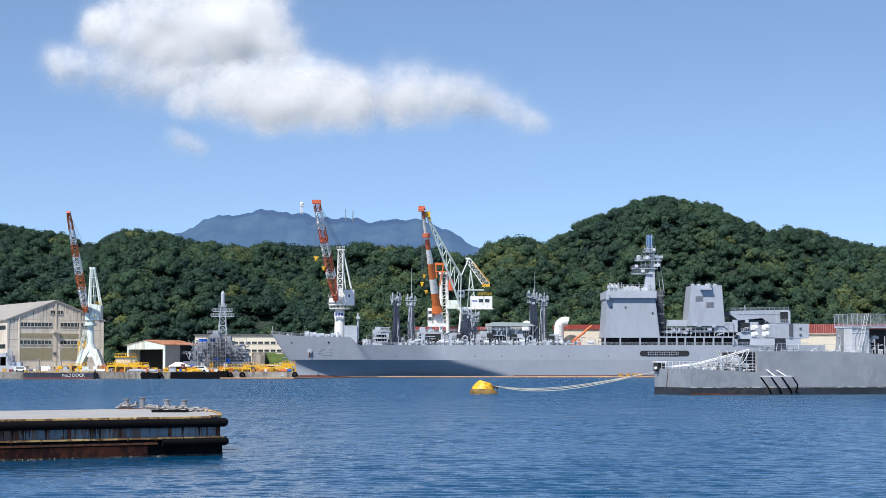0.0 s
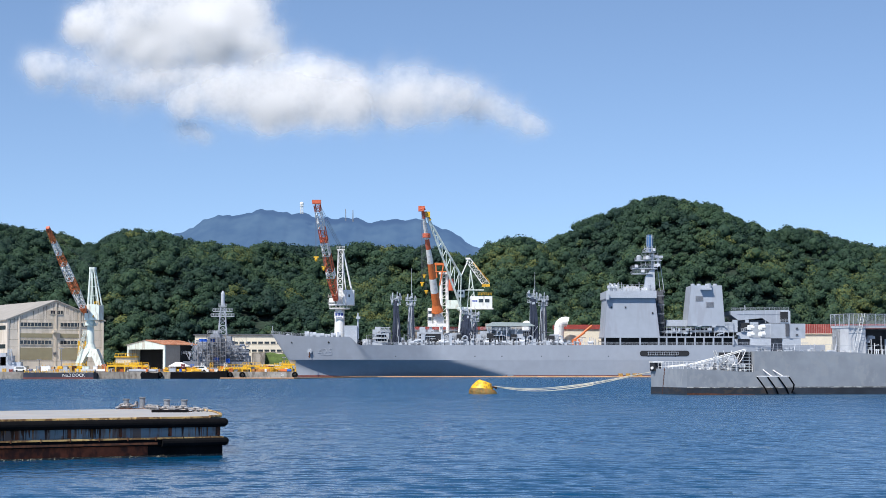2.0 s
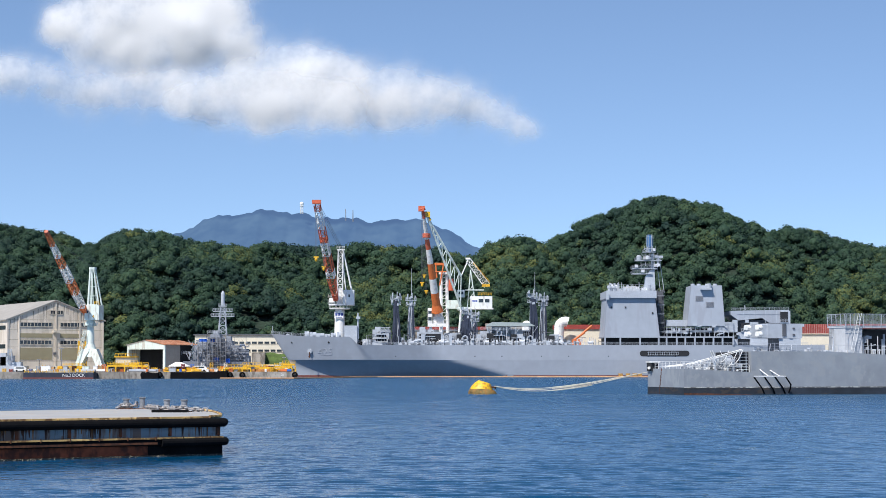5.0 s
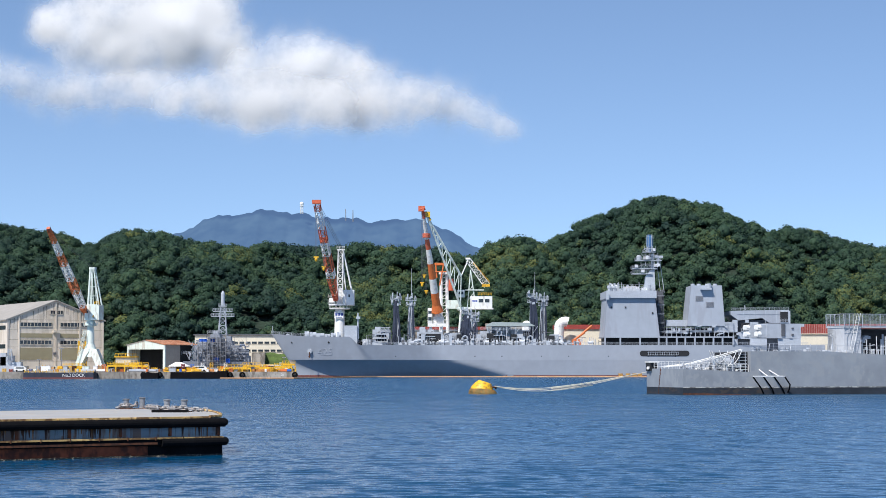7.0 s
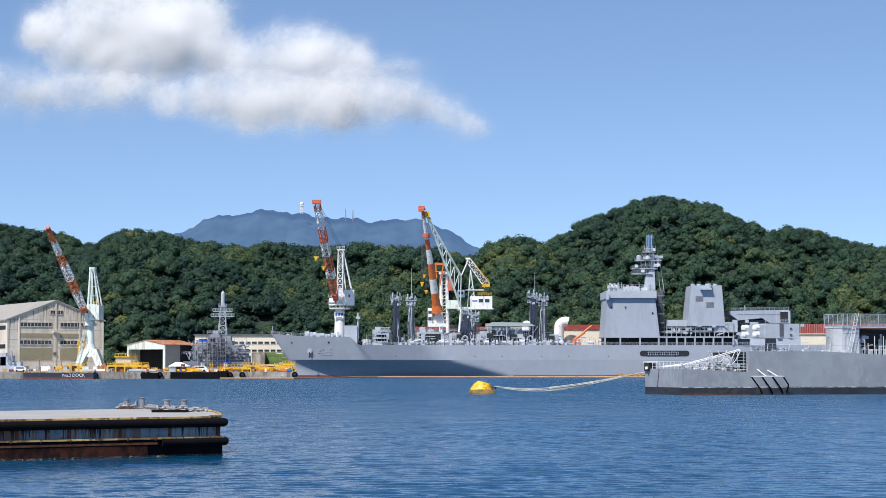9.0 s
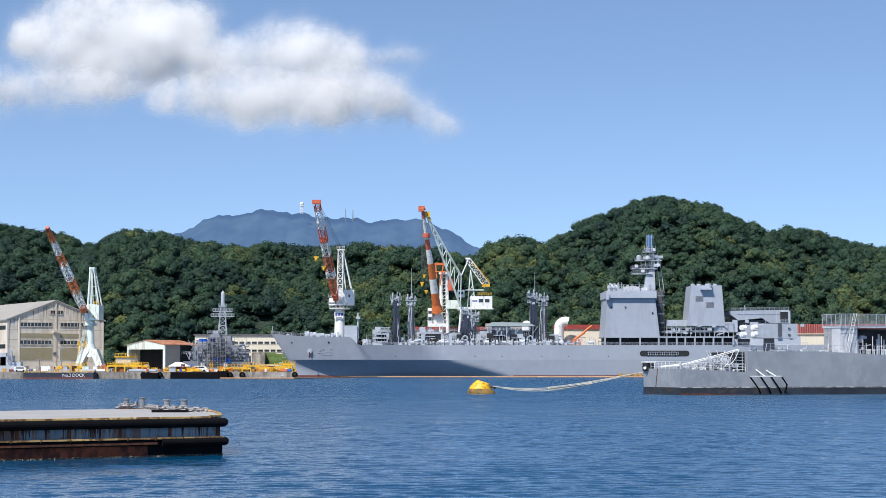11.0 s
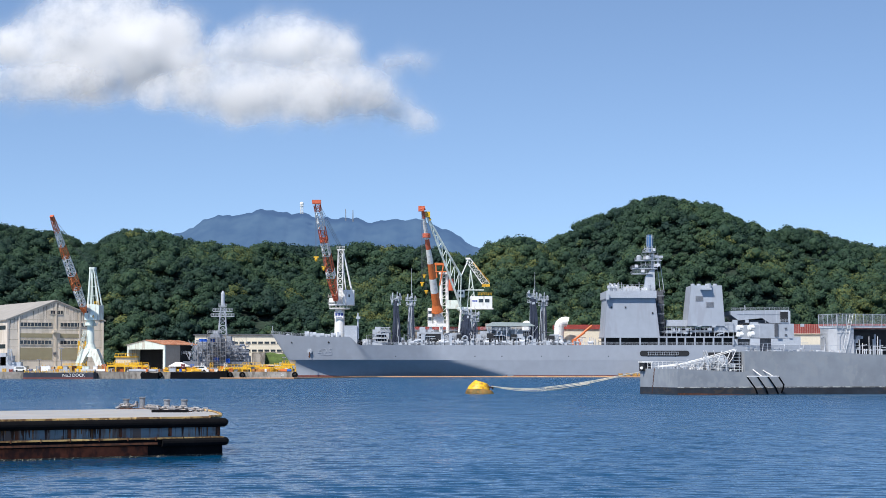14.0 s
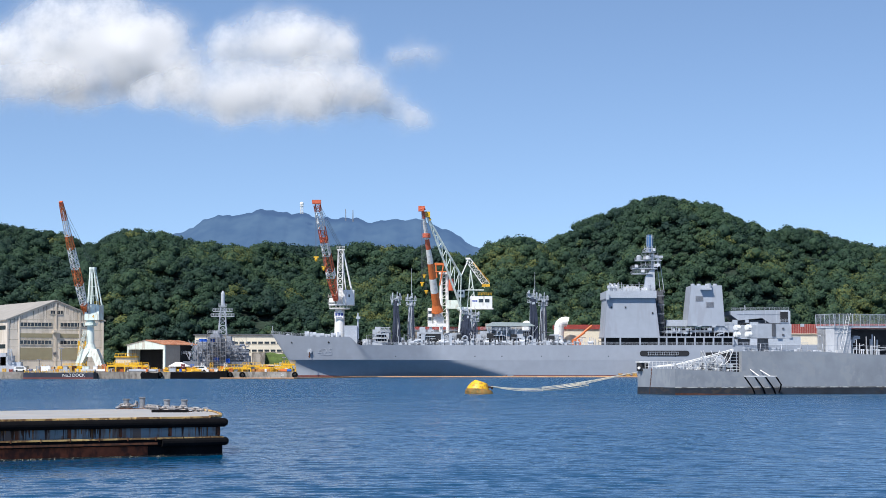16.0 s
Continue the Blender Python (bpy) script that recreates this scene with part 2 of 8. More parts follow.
def bumpy(knots, x):
    for (a, p), (b, q) in zip(knots, knots[1:]):
        if x <= b:
            t = max(0.0, (x - a) / (b - a))
            return p + (q - p) * t * t * (3 - 2 * t)
    return knots[-1][1]


RIDGE = [(-600, 73), (-260.70, 84.8), (-223.63, 81.0), (-191.20, 73.0), (-169.58, 79.8),
         (-152.59, 77.0), (-134.05, 72.0), (-109.34, 69.8), (-94, 72.6), (-75.37, 70.4), (-41.39, 72.4),
         (-29, 70.0), (-13.59, 71.0), (17.30, 64.5), (27, 72.4), (37.37, 75.0), (45.1, 75.7), (54.4, 72.2), (66.7, 77.8), (79.1, 86.5),
         (88.4, 87.4), (97.6, 91.2), (106.9, 95.0), (117.7, 97.6), (128.5, 96.1), (135, 93.8), (148.6, 92.6), (153.3, 89), (159.4, 85),
         (168.7, 82.8), (178, 77.8), (187.2, 80.6), (202.7, 79.2), (215, 74.6), (242, 69.2), (420, 44), (600, 50)]
FOOT, CREST = 850.0, 1050.0


def skyline(x, y):
    """How high a crown may stand at a place and still keep the ridge's outline as seen from the water."""
    return 4 + (bumpy(RIDGE, x * CREST / y) - 2.2) * y / CREST


def hill_height(x, y):
    top = bumpy(RIDGE, x) - 7.0
    t = (y - FOOT) / (CREST - FOOT)
    fold = noise.noise(Vector((x * 0.011, y * 0.006, 3.1))) * 26 + noise.noise(Vector((x * 0.03, y * 0.02, 7.7))) * 6
    if t <= 0:
        return 3.0
    if t < 1:
        return min(3.0 + (top - 3.0) * (1 - (1 - t) ** 1.5) + fold * t * (1 - t) * 3, skyline(x, y) - 6)
    return top - (y - CREST) * 0.22


def hills():
    bm = mesh()
    nx, ny = 150, 40
    rows = []
    for j in range(ny):
        y = 820 + j * 14.0
        rows.append([bm.verts.new((-600 + i * 8.0, y, hill_height(-600 + i * 8.0, y))) for i in range(nx)])
    for a, b in zip(rows, rows[1:]):
        for i in range(nx - 1):
            bm.faces.new((a[i], a[i + 1], b[i + 1], b[i]))
    # floor colour is kept dark, so gaps between crowns read as shade
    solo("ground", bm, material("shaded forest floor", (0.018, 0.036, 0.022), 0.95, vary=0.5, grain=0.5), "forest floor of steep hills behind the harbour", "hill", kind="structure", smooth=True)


def leaf_material():
    m = bpy.data.materials.new("broadleaf foliage")
    m.use_nodes = True
    n, l = m.node_tree.nodes, m.node_tree.links
    b = n["Principled BSDF"]
    b.inputs["Roughness"].default_value = 0.65
    b.inputs["Specular IOR Level"].default_value = 0.2
    at = n.new("ShaderNodeAttribute")
    at.attribute_name = "tone"
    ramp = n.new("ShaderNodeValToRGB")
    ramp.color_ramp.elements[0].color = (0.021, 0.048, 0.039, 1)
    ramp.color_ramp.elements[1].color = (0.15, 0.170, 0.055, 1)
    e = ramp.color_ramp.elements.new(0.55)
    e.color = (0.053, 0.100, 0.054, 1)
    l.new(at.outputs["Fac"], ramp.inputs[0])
    g = n.new("ShaderNodeNewGeometry")
    r = n.new("ShaderNodeMapRange")
    r.inputs[3].default_value, r.inputs[4].default_value = 0.84, 1.16
    l.new(g.outputs["Random Per Island"], r.inputs[0])
    mix = n.new("ShaderNodeMix")
    mix.data_type, mix.blend_type = "RGBA", "MULTIPLY"
    mix.inputs["Factor"].default_value = 1.0
    l.new(ramp.outputs[0], mix.inputs["A"])
    l.new(r.outputs[0], mix.inputs["B"])
    l.new(mix.outputs["Result"], b.inputs["Base Color"])
    thin = n.new("ShaderNodeBsdfTranslucent")
    l.new(mix.outputs["Result"], thin.inputs["Color"])
    both = n.new("ShaderNodeMixShader")
    both.inputs[0].default_value = 0.28
    l.new(b.outputs[0], both.inputs[1])
    l.new(thin.outputs[0], both.inputs[2])
    l.new(both.outputs[0], n["Material Output"].inputs["Surface"])
    return m


LEAF = leaf_material()


def woods():
    """Thousands of crowns on the slopes: a lumpy core each, darkened as inner shade, and a coat of leaf clumps that
    stand out from it.
    """
    rng = np.random.default_rng(4)
    ico = bmesh.new()
    bmesh.ops.create_icosphere(ico, subdivisions=1, radius=1.0)
    ico.verts.ensure_lookup_table()
    cv = np.array([v.co[:] for v in ico.verts])
    cf = np.array([[v.index for v in f.verts] for f in ico.faces])
    ico.free()
    spots = []
    step = 5.6
    for j in range(43):
        for i in range(122):
            px = -340 + (i + 0.5 * (j % 2) + rng.uniform(-0.55, 0.55)) * step
            py = FOOT - 8 + (j + rng.uniform(-0.8, 0.8)) * step
            if abs(px) < py * 0.25:
                spots.append((px, py))
    # a close row on the crest
    for x in np.arange(-275, 280, 3.4):
        spots.append((x + rng.uniform(-2, 2), CREST + rng.uniform(-4, 6)))
    verts, tris, tones = [], [], []
    base = 0
    for px, py in spots:
        clump = noise.noise(Vector((px * 0.055, py * 0.03, 4.0)))
        if py < CREST - 25 and rng.random() < 0.12 * max(0, -clump):
            continue
        r = rng.choice([2.2, 3.3, 4.6, 5.8, 7.0], p=[0.10, 0.18, 0.30, 0.27, 0.15]) * rng.uniform(0.9, 1.15) * (1 + 0.35 * clump)
        crest = py > CREST - 16
        if crest:
            r = min(max(r, 2.6), 5.0)
        z = hill_height(px, py)
        tone = np.clip(0.40 + 0.04 * min(1, max(-1, (px - 20) / 80)) + 0.5 * noise.noise(Vector((px * 0.014, py * 0.014, 1.0))) + 0.3 * clump + rng.normal(0, 0.15), 0.02, 0.98)
        if rng.random() < 0.008:
            tone = 0.97
        heart = np.array((px, py, min(z + r * rng.uniform(0.2, 0.85), skyline(px, py) - r * rng.uniform(0.8, 1.3) - (0 if crest else 0.8))))
        lobes = rng.integers(4, 7) if r > 2.4 else 3
        turn = rng.uniform(0, 6.28)
        for lobe in range(lobes):
            # one dome on top, the others as a lower skirt round it
            if lobe == 0:
                c, q = heart + np.array((0, 0, r * 0.38)), r * rng.uniform(0.52, 0.66)
            else:
                a = turn + 6.28 * lobe / (lobes - 1) + rng.normal(0, 0.25)
                q = r * rng.uniform(0.36, 0.52)
                c = heart + np.array((math.cos(a) * (r - q) * 1.1, math.sin(a) * (r - q) * 1.1, r * rng.uniform(-0.12, 0.22)))
            squash = np.array((1.0, 1.0, rng.uniform(0.72, 0.95)))
            lump = 0.78 + 0.3 * rng.random(len(cv))[:, None]
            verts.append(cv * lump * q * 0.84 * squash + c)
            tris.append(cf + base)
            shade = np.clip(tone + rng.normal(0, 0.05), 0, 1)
            # lower tone on the core paints the shade inside the crown
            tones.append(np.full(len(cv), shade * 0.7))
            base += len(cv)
            k = int(12 + q * 15)
            d = rng.normal(size=(k, 3))
            d[:, 2] = np.abs(d[:, 2]) * 1.1 - 0.25
            d[:, 1] -= 0.35
            d /= np.linalg.norm(d, axis=1)[:, None]
            p = c + d * squash * q * rng.uniform(0.84, 1.1, (k, 1))
            n3 = d + rng.normal(0, 0.26, (k, 3))
            t1 = np.cross(n3, rng.normal(size=(k, 3)))
            t1 /= np.linalg.norm(t1, axis=1)[:, None]
            t2 = np.cross(n3, t1)
            t2 /= np.linalg.norm(t2, axis=1)[:, None]
            s = rng.uniform(0.3, 0.7, (k, 1))
            w = rng.uniform(0.5, 1.2, (k, 4, 1))
            quad = np.stack([p - t1 * s * w[:, 0], p + t2 * s * w[:, 1], p + t1 * s * w[:, 2], p - t2 * s * w[:, 3]], 1).reshape(-1, 3)
            verts.append(quad)
            i = np.arange(k)[:, None] * 4 + base
            tris.append(np.concatenate([i + (0, 1, 2), i + (0, 2, 3)]))
            tones.append(np.repeat(np.clip(shade + rng.normal(0, 0.05, k), 0, 1), 4))
            base += 4 * k
    verts, tris, tones = np.concatenate(verts), np.concatenate(tris), np.concatenate(tones)
    me = bpy.data.meshes.new("hill_forest")
    me.vertices.add(len(verts))
    me.vertices.foreach_set("co", verts.ravel())
    me.loops.add(len(tris) * 3)
    me.loops.foreach_set("vertex_index", tris.ravel())
    me.polygons.add(len(tris))
    me.polygons.foreach_set("loop_start", np.arange(len(tris)) * 3)
    me.attributes.new("tone", "FLOAT", "POINT").data.foreach_set("value", tones)
    me.update()
    me.materials.append(LEAF)
    tagged(new("hill_forest", me), "dense dark green broadleaf forest on steep hills", "forest", kind="stuff")


FAR = [(-900, 150), (-700.78, 231.80), (-599.58, 305.51), (-485.74, 346.25), (-409.84, 355.17), (-321.30, 348.80),
       (-264.37, 336.06), (-213.78, 341.16), (-163.18, 329.70), (-99.93, 336.06), (-55.66, 332.24),
       (7.59, 311.88), (91.08, 269.91), (172.03, 219.10), (900, 150)]


def far_mountain():
    bm = mesh()
    rows = []
    for j in range(26):
        t = j / 18
        row = []
        for i in range(360):
            x = -900 + i * 5.0
            top = bumpy(FAR, x) + noise.noise(Vector((x * 0.04, 0, 5))) * 5 + noise.noise(Vector((x * 0.012, 0, 9))) * 6 + noise.noise(Vector((x * 0.2, 0, 1))) * 4 + noise.noise(Vector((x * 0.09, 0, 3))) * 3
            z = top * (t ** 0.8 if t < 1 else 1 - (t - 1) * 2.5)
            z += (noise.noise(Vector((x * 0.008 + t, t * 2.5, 2))) * 34 + noise.noise(Vector((x * 0.03, t * 5, 4))) * 16 + noise.noise(Vector((x * 0.11, t * 16, 6))) * 9) * t * max(0, 1 - t) * 2
            row.append(bm.verts.new((x, 3700 + 600 * t, z)))
        rows.append(row)
    for a, b in zip(rows, rows[1:]):
        for i in range(359):
            bm.faces.new((a[i], a[i + 1], b[i + 1], b[i]))
    m = bpy.data.materials.new("hazy blue distance")
    m.use_nodes = True
    n, l = m.node_tree.nodes, m.node_tree.links
    b = n["Principled BSDF"]
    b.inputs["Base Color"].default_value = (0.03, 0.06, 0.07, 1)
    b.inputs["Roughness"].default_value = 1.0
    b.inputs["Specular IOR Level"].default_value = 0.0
    # aerial haze is put in as an even blue glow
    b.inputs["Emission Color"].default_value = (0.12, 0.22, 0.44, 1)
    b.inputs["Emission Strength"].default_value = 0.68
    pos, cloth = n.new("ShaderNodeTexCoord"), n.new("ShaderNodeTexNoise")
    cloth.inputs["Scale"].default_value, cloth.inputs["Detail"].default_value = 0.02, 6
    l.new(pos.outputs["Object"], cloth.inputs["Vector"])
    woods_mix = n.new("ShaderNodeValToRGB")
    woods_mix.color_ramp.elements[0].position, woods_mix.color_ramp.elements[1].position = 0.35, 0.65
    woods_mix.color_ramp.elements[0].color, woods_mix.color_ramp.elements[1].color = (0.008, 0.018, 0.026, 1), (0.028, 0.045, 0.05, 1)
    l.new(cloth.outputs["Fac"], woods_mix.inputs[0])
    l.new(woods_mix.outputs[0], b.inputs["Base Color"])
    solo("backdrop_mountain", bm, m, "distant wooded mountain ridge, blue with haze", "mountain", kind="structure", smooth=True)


water_sheet = water()
hills()
woods()
far_mountain()


# ---- quay ----
def quay():
    bm = mesh()
    loft(bm, [[(-420, 660, h), (-50.09, 660, h), (-57.42, 745, h), (-420, 745, h)] for h in (-3, 2.4)])
    box(bm, -420, -76, 745, 792, -3, 2.4)
    box(bm, -420, 420, 792, 900, -3, 2.9)
    solo("pavement_quay", bm, CONCRETE, "stained concrete quay along the dockyard", "quay", kind="structure")


quay()


# ---- supply ship ----
def ease(t):
    return max(0.0, min(1.0, t))


def words(name, text, size, mat, parent, matrix, thick=0.01):
    """Lettering as a thin mesh, its lower left corner at the given pose."""
    cu = bpy.data.curves.new(name, "FONT")
    cu.body, cu.size, cu.extrude, cu.resolution_u = text, size, thick, 3
    tmp = new(name + "_form", cu)
    me = bpy.data.meshes.new_from_object(tmp.evaluated_get(bpy.context.evaluated_depsgraph_get()))
    bpy.data.objects.remove(tmp)
    bpy.data.curves.remove(cu)
    me.transform(Matrix.Translation(-HOME[parent]) @ matrix)
    me.materials.clear()
    me.materials.append(mat)
    ob = new(name, me)
    ob.parent = parent
    HOME[ob] = HOME[parent]
    return ob


FACING = pose(0, 0, 0, 90, 0, 0)


def supply_ship():
    ship = thing("supply_ship", (-59.35, 773.5, 0), "long grey naval supply ship moored along the quay", "ship")
    x0, length, mid = -69.08, 221.0, 773.5
    wl, kn = -58.35 - x0, -62.15 - x0

    def deck_z(x):
        d = x - x0
        fore = 16.05 + (17.39 - 16.05) * ease(1 - d / 22) ** 1.5
        main = 12.70
        return main + (fore - main) * ease((-33.76 - x0 - d) / 3.2)

    zk = 6.90
    rings = []
    for i in range(170):
        s = (i / 169) ** 1.4
        share = [0.0, 0.18, 0.36, 0.54, 0.72, 0.86, 1.0]
        at = [wl + 0.5 + s * (length - wl)] + [lead + s * (length - lead) for lead in [wl + (kn - wl) * f for f in share] + [kn - 0.1, 0.0]]
        beam = [12.6 * ease(s / 0.42) ** 2.0] + [(13.0 + 0.5 * f) * ease(s / (0.40 - 0.10 * f)) ** (1.9 - 1.18 * f) for f in share] + [13.5 * ease(s / 0.30) ** 0.71, 13.5 * ease(s / 0.27) ** 0.62]
        beam = [max(0.12, b * (1 - 0.25 * ease((s - 0.8) / 0.2))) for b in beam]
        zs = [-2.0] + [0.3 + (zk - 0.4) * f for f in share] + [zk, deck_z(x0 + at[-1])]
        left = [(x0 + a, mid - b, z) for a, b, z in zip(at, beam, zs)]
        rings.append(left + [(x, 2 * mid - y, z) for x, y, z in reversed(left)])
    bm = mesh()
    loft(bm, rings, closed=True)
    hull = part("hull", bm, HULL_GREY, ship, "grey hull with a flared bow and knuckle line", smooth=True)
    # creases along the knuckle and the deck edge alone
    ring = len(rings[0])
    crease = {7, 8, 9, ring - 10, ring - 9, ring - 8}
    sharp = hull.data.attributes.get("sharp_edge") or hull.data.attributes.new("sharp_edge", "BOOLEAN", "EDGE")
    for e, mark in zip(hull.data.edges, sharp.data):
        a, b = e.vertices
        mark.value = a % ring == b % ring and a % ring in crease

    def hull_side(x, z):
        """Where the upper plating stands at a place along the ship and a height."""
        d = x - x0
        top = 13.5 * ease(d / length / 0.27) ** 0.62
        low = 13.5 * ease((d - kn) / (length - kn) / 0.30) ** 0.71
        return mid - (low + (top - low) * ease((z - zk) / (deck_z(x) - zk)))

    # waterline strip
    bm = mesh()
    rr = []
    for i in range(60):
        s = (i / 59) ** 1.3
        b = max(0.15, 13.0 * ease(s / 0.40) ** 1.9 * (1 - 0.25 * ease((s - 0.8) / 0.2))) + 0.07
        x = x0 + wl - 0.1 + s * (length - wl)
        rr.append([(x, mid - b, -0.5), (x, mid - b, 0.75), (x, mid + b, 0.75), (x, mid + b, -0.5)])
    loft(bm, rr)
    part("boot_stripe", bm, RED_BOOT, ship, "red waterline stripe")
    # anchor, hawse and bow number
    ax, az = -53.43, 10.25
    ay = hull_side(ax, az)
    bm = mesh()
    rod(bm, (ax, ay - 0.7, az), (ax + 1.2, ay + 2.5, az + 0.4), 0.95, n=14)
    part("hawse_pipe", bm, MAST_GREY, hull)
    bm = mesh()
    rod(bm, (ax, ay - 0.85, az - 0.3), (ax, ay - 0.85, az - 2.6), 0.17)
    rod(bm, (ax - 0.35, ay - 0.85, az - 2.1), (ax + 0.35, ay - 0.85, az - 2.1), 0.2)
    part("anchor", bm, RUST, hull, "rusty anchor below the hawse")
    for k in range(2):
        bm = mesh()
        fx = x0 + 8.5 + k * 15.0
        fy = hull_side(fx, 13.82)
        rod(bm, (fx, fy - 0.1, 13.82), (fx, fy + 1.5, 13.82), 0.42, n=10)
        each_part("fairlead", bm, HOLE_SHADE, hull)
    nx = -50.08
    ny, far = hull_side(nx, 8.68), hull_side(nx + 7.0, 8.68)
    lean = math.degrees(math.atan2(ny - hull_side(nx, 11.36), 11.36 - 8.68))
    digits = material("faded hull number paint", (0.385, 0.41, 0.455), 0.6, vary=0.2, grain=3)
    words("hull_number", "425", 4.25, digits, ship, Matrix.Translation((nx, ny - 0.1, 8.68)) @ pose(0, 0, 0, 0, 0, math.degrees(math.atan2(far - ny, 7.0))) @ pose(0, 0, 0, 90 + lean, 0, 0), 0.03)
    bm = mesh()
    for i in range(9):
        x = -18.78 + i * 13.7 + (i * 37 % 5)
        y = hull_side(x, 8.24)
        rod(bm, (x, y - 0.06, 8.24), (x, y + 0.6, 8.24), 0.22, n=8)
    each_part("scuttle", bm, HOLE_SHADE, hull)

    def block(name, a, b, low, top, y0, y1, mat=MAST_GREY, lean=0.0, parent=ship, label=""):
        bm = mesh()
        prism(bm, [(a, low), (b, low), (b - lean, top), (a + lean, top)], y0, y1)
        return part(name, bm, mat, parent, label)

    # bridge block over an open side deck
    b = mesh()
    prism(b, [(63.94, 15.83), (85.85, 15.83), (84.06, 31.48), (65.06, 31.48)], 760.2, 786.5)
    bridge = part("bridge_block", b, NAVY_GREY, ship, "tall flat-sided grey bridge block")
    b = mesh()
    box(b, 64.61, 84.51, 758.9, 788, 31.26, 34.17)
    box(b, 64.39, 65.73, 758.0, 759.5, 30.59, 32.83)
    part("bridge_wing", b, MAST_GREY, bridge)
    b = mesh()
    for x, z in [(66.4, 27.23), (71.99, 27.23), (82.72, 24.99)]:
        box(b, x, x + 0.6, 760.0, 760.5, z, z + 0.7)
    each_part("porthole", b, HOLE_SHADE, bridge)
    # house behind the side deck is near-black, its shade put into the colour
    block("lower_house", 64.61, 115.36, 12.70, 15.83, 764.5, 784, HOLE_SHADE)
    bm = mesh()
    box(bm, 63.72, 115.36, 760.1, 787, 15.60, 16.10)
    part("upper_deck", bm, NAVY_GREY, ship)
    for x in [64.17, 70.2, 78.03, 85.4, 88.53, 92.56, 95.91, 99.71, 103.29, 107.09, 110.67, 114.92]:
        bm = mesh()
        box(bm, x - 0.3, x + 0.3, 760.15, 760.8, 12.70 - 0.1, 15.83)
        part("pillar", bm, NAVY_GREY, ship)
    def deck_edge(x):
        s = ((x - x0) / length)
        return mid - 13.5 * ease(s / 0.27) ** 0.62 + 0.35

    bm = mesh()
    xs = [-32.19, -26.61, -21.02, -15.43, -8.72, 144.43]
    railing(bm, [(x, deck_edge(x), 12.70) for x in xs], 1.0, 2.0, 0.05)
    part("deck_railing", bm, MAST_GREY, ship)
    bm = mesh()
    railing(bm, [(x, deck_edge(x), deck_z(x)) for x in (x0 + 0.5, x0 + 2, x0 + 5, x0 + 10, x0 + 16, x0 + 22, x0 + 28)], 1.0, 2.0, 0.05)
    part("bow_railing", bm, MAST_GREY, ship)
    # long opening in the ship's side: a near-black plate for its shade
    ox0, ox1, oz0, oz1 = 77.80, 97.48, 8.24, 10.47
    rad = (oz1 - oz0) / 2
    outline = [(ox1 - rad + rad * math.cos(a), oz0 + rad + rad * math.sin(a)) for a in np.linspace(-1.57, 1.57, 8)]
    outline += [(ox0 + rad + rad * math.cos(a), oz0 + rad + rad * math.sin(a)) for a in np.linspace(1.57, 4.71, 8)]
    bm = mesh()
    prism(bm, outline, 759.93, 760.4)
    bay = part("side_opening", bm, HOLE_SHADE, ship, "near-black rounded plate for a shaded opening in the ship's side")
    bm = mesh()
    box(bm, 80.93, 93.01, 759.6, 759.9, 8.68, 8.86)
    box(bm, 80.93, 93.01, 759.6, 759.9, 9.80, 9.98)
    for i in range(14):
        x = 81.16 + i * 0.92
        box(bm, x, x + 0.12, 759.7, 759.8, 8.68, 9.91)
    part("accommodation_ladder", bm, MAST_GREY, bay)

    # top of the bridge and mast
    bm = mesh()
    railing(bm, [(65.28, 759.6, 34.17), (84.06, 759.6, 34.17)], 2.4, 1.6, 0.07)
    part("bridge_railing", bm, MAST_GREY, bridge)
    rng = random.Random(5)
    for i in range(9):
        bm = mesh()
        x = 66.18 + i * 1.8
        if i in (0, 1):
            turned(bm, x, 763 + i % 3, [(0.6, 33.95), (0.6, 35.07), (1.0, 35.52), (0.9, 36.08), (0.3, 36.41)], 12)
            part("radome", bm, MAST_GREY, bridge, smooth=True)
        else:
            box(bm, x, x + rng.uniform(0.6, 1.6), 764, 767, 33.95, 33.95 + rng.uniform(0.5, 1.5))
            part("locker", bm, MAST_GREY, bridge)
    bm = mesh()
    for i in range(16):
        x = 66.18 + rng.uniform(0, 17)
        rod(bm, (x, 762 + i % 4, 33.95), (x, 762 + i % 4, 36.41 + rng.uniform(-1.0, 1.4)), rng.uniform(0.05, 0.13), n=5)
    each_part("aerial", bm, MAST_GREY, bridge)
    bm = mesh()
    lattice(bm, (86.30, 770, 15.83), (86.30, 770, 34.84), 3.6, 3.6, 9, 0.16)
    box(bm, 84.73, 88.09, 771.5, 776, 15.83, 34.40)
    part("ladder_tower", bm, DARK_GREY, ship, "dark steel ladder tower behind the bridge")
    bm = mesh()
    for i in range(14):
        z = 15.83 + i * 1.35
        box(bm, 84.51, 86.30, 765, 767, z, z + 0.12)
    each_part("stair_tread", bm, DARK_GREY, ship)
    mx, my = 83.17, 773.0
    bm = mesh()
    prism(bm, [(mx - 2.3, 33.95), (mx + 2.2, 33.95), (mx + 1.9, 44.26), (mx + 0.4, 42.92), (mx - 1.6, 40.45)], my - 1.8, my + 1.8)
    rod(bm, (mx - 1.0, my - 2, 33.95), (mx - 1.0, my - 2, 36.86), 1.6, 1.3, 14)
    mast = part("mast", bm, MAST_GREY, ship, "grey pole mast with radar platforms")
    bm = mesh()
    rod(bm, (mx + 1.5, my, 33.95), (mx + 1.2, my, 49.65), 0.75, 0.55, 10)
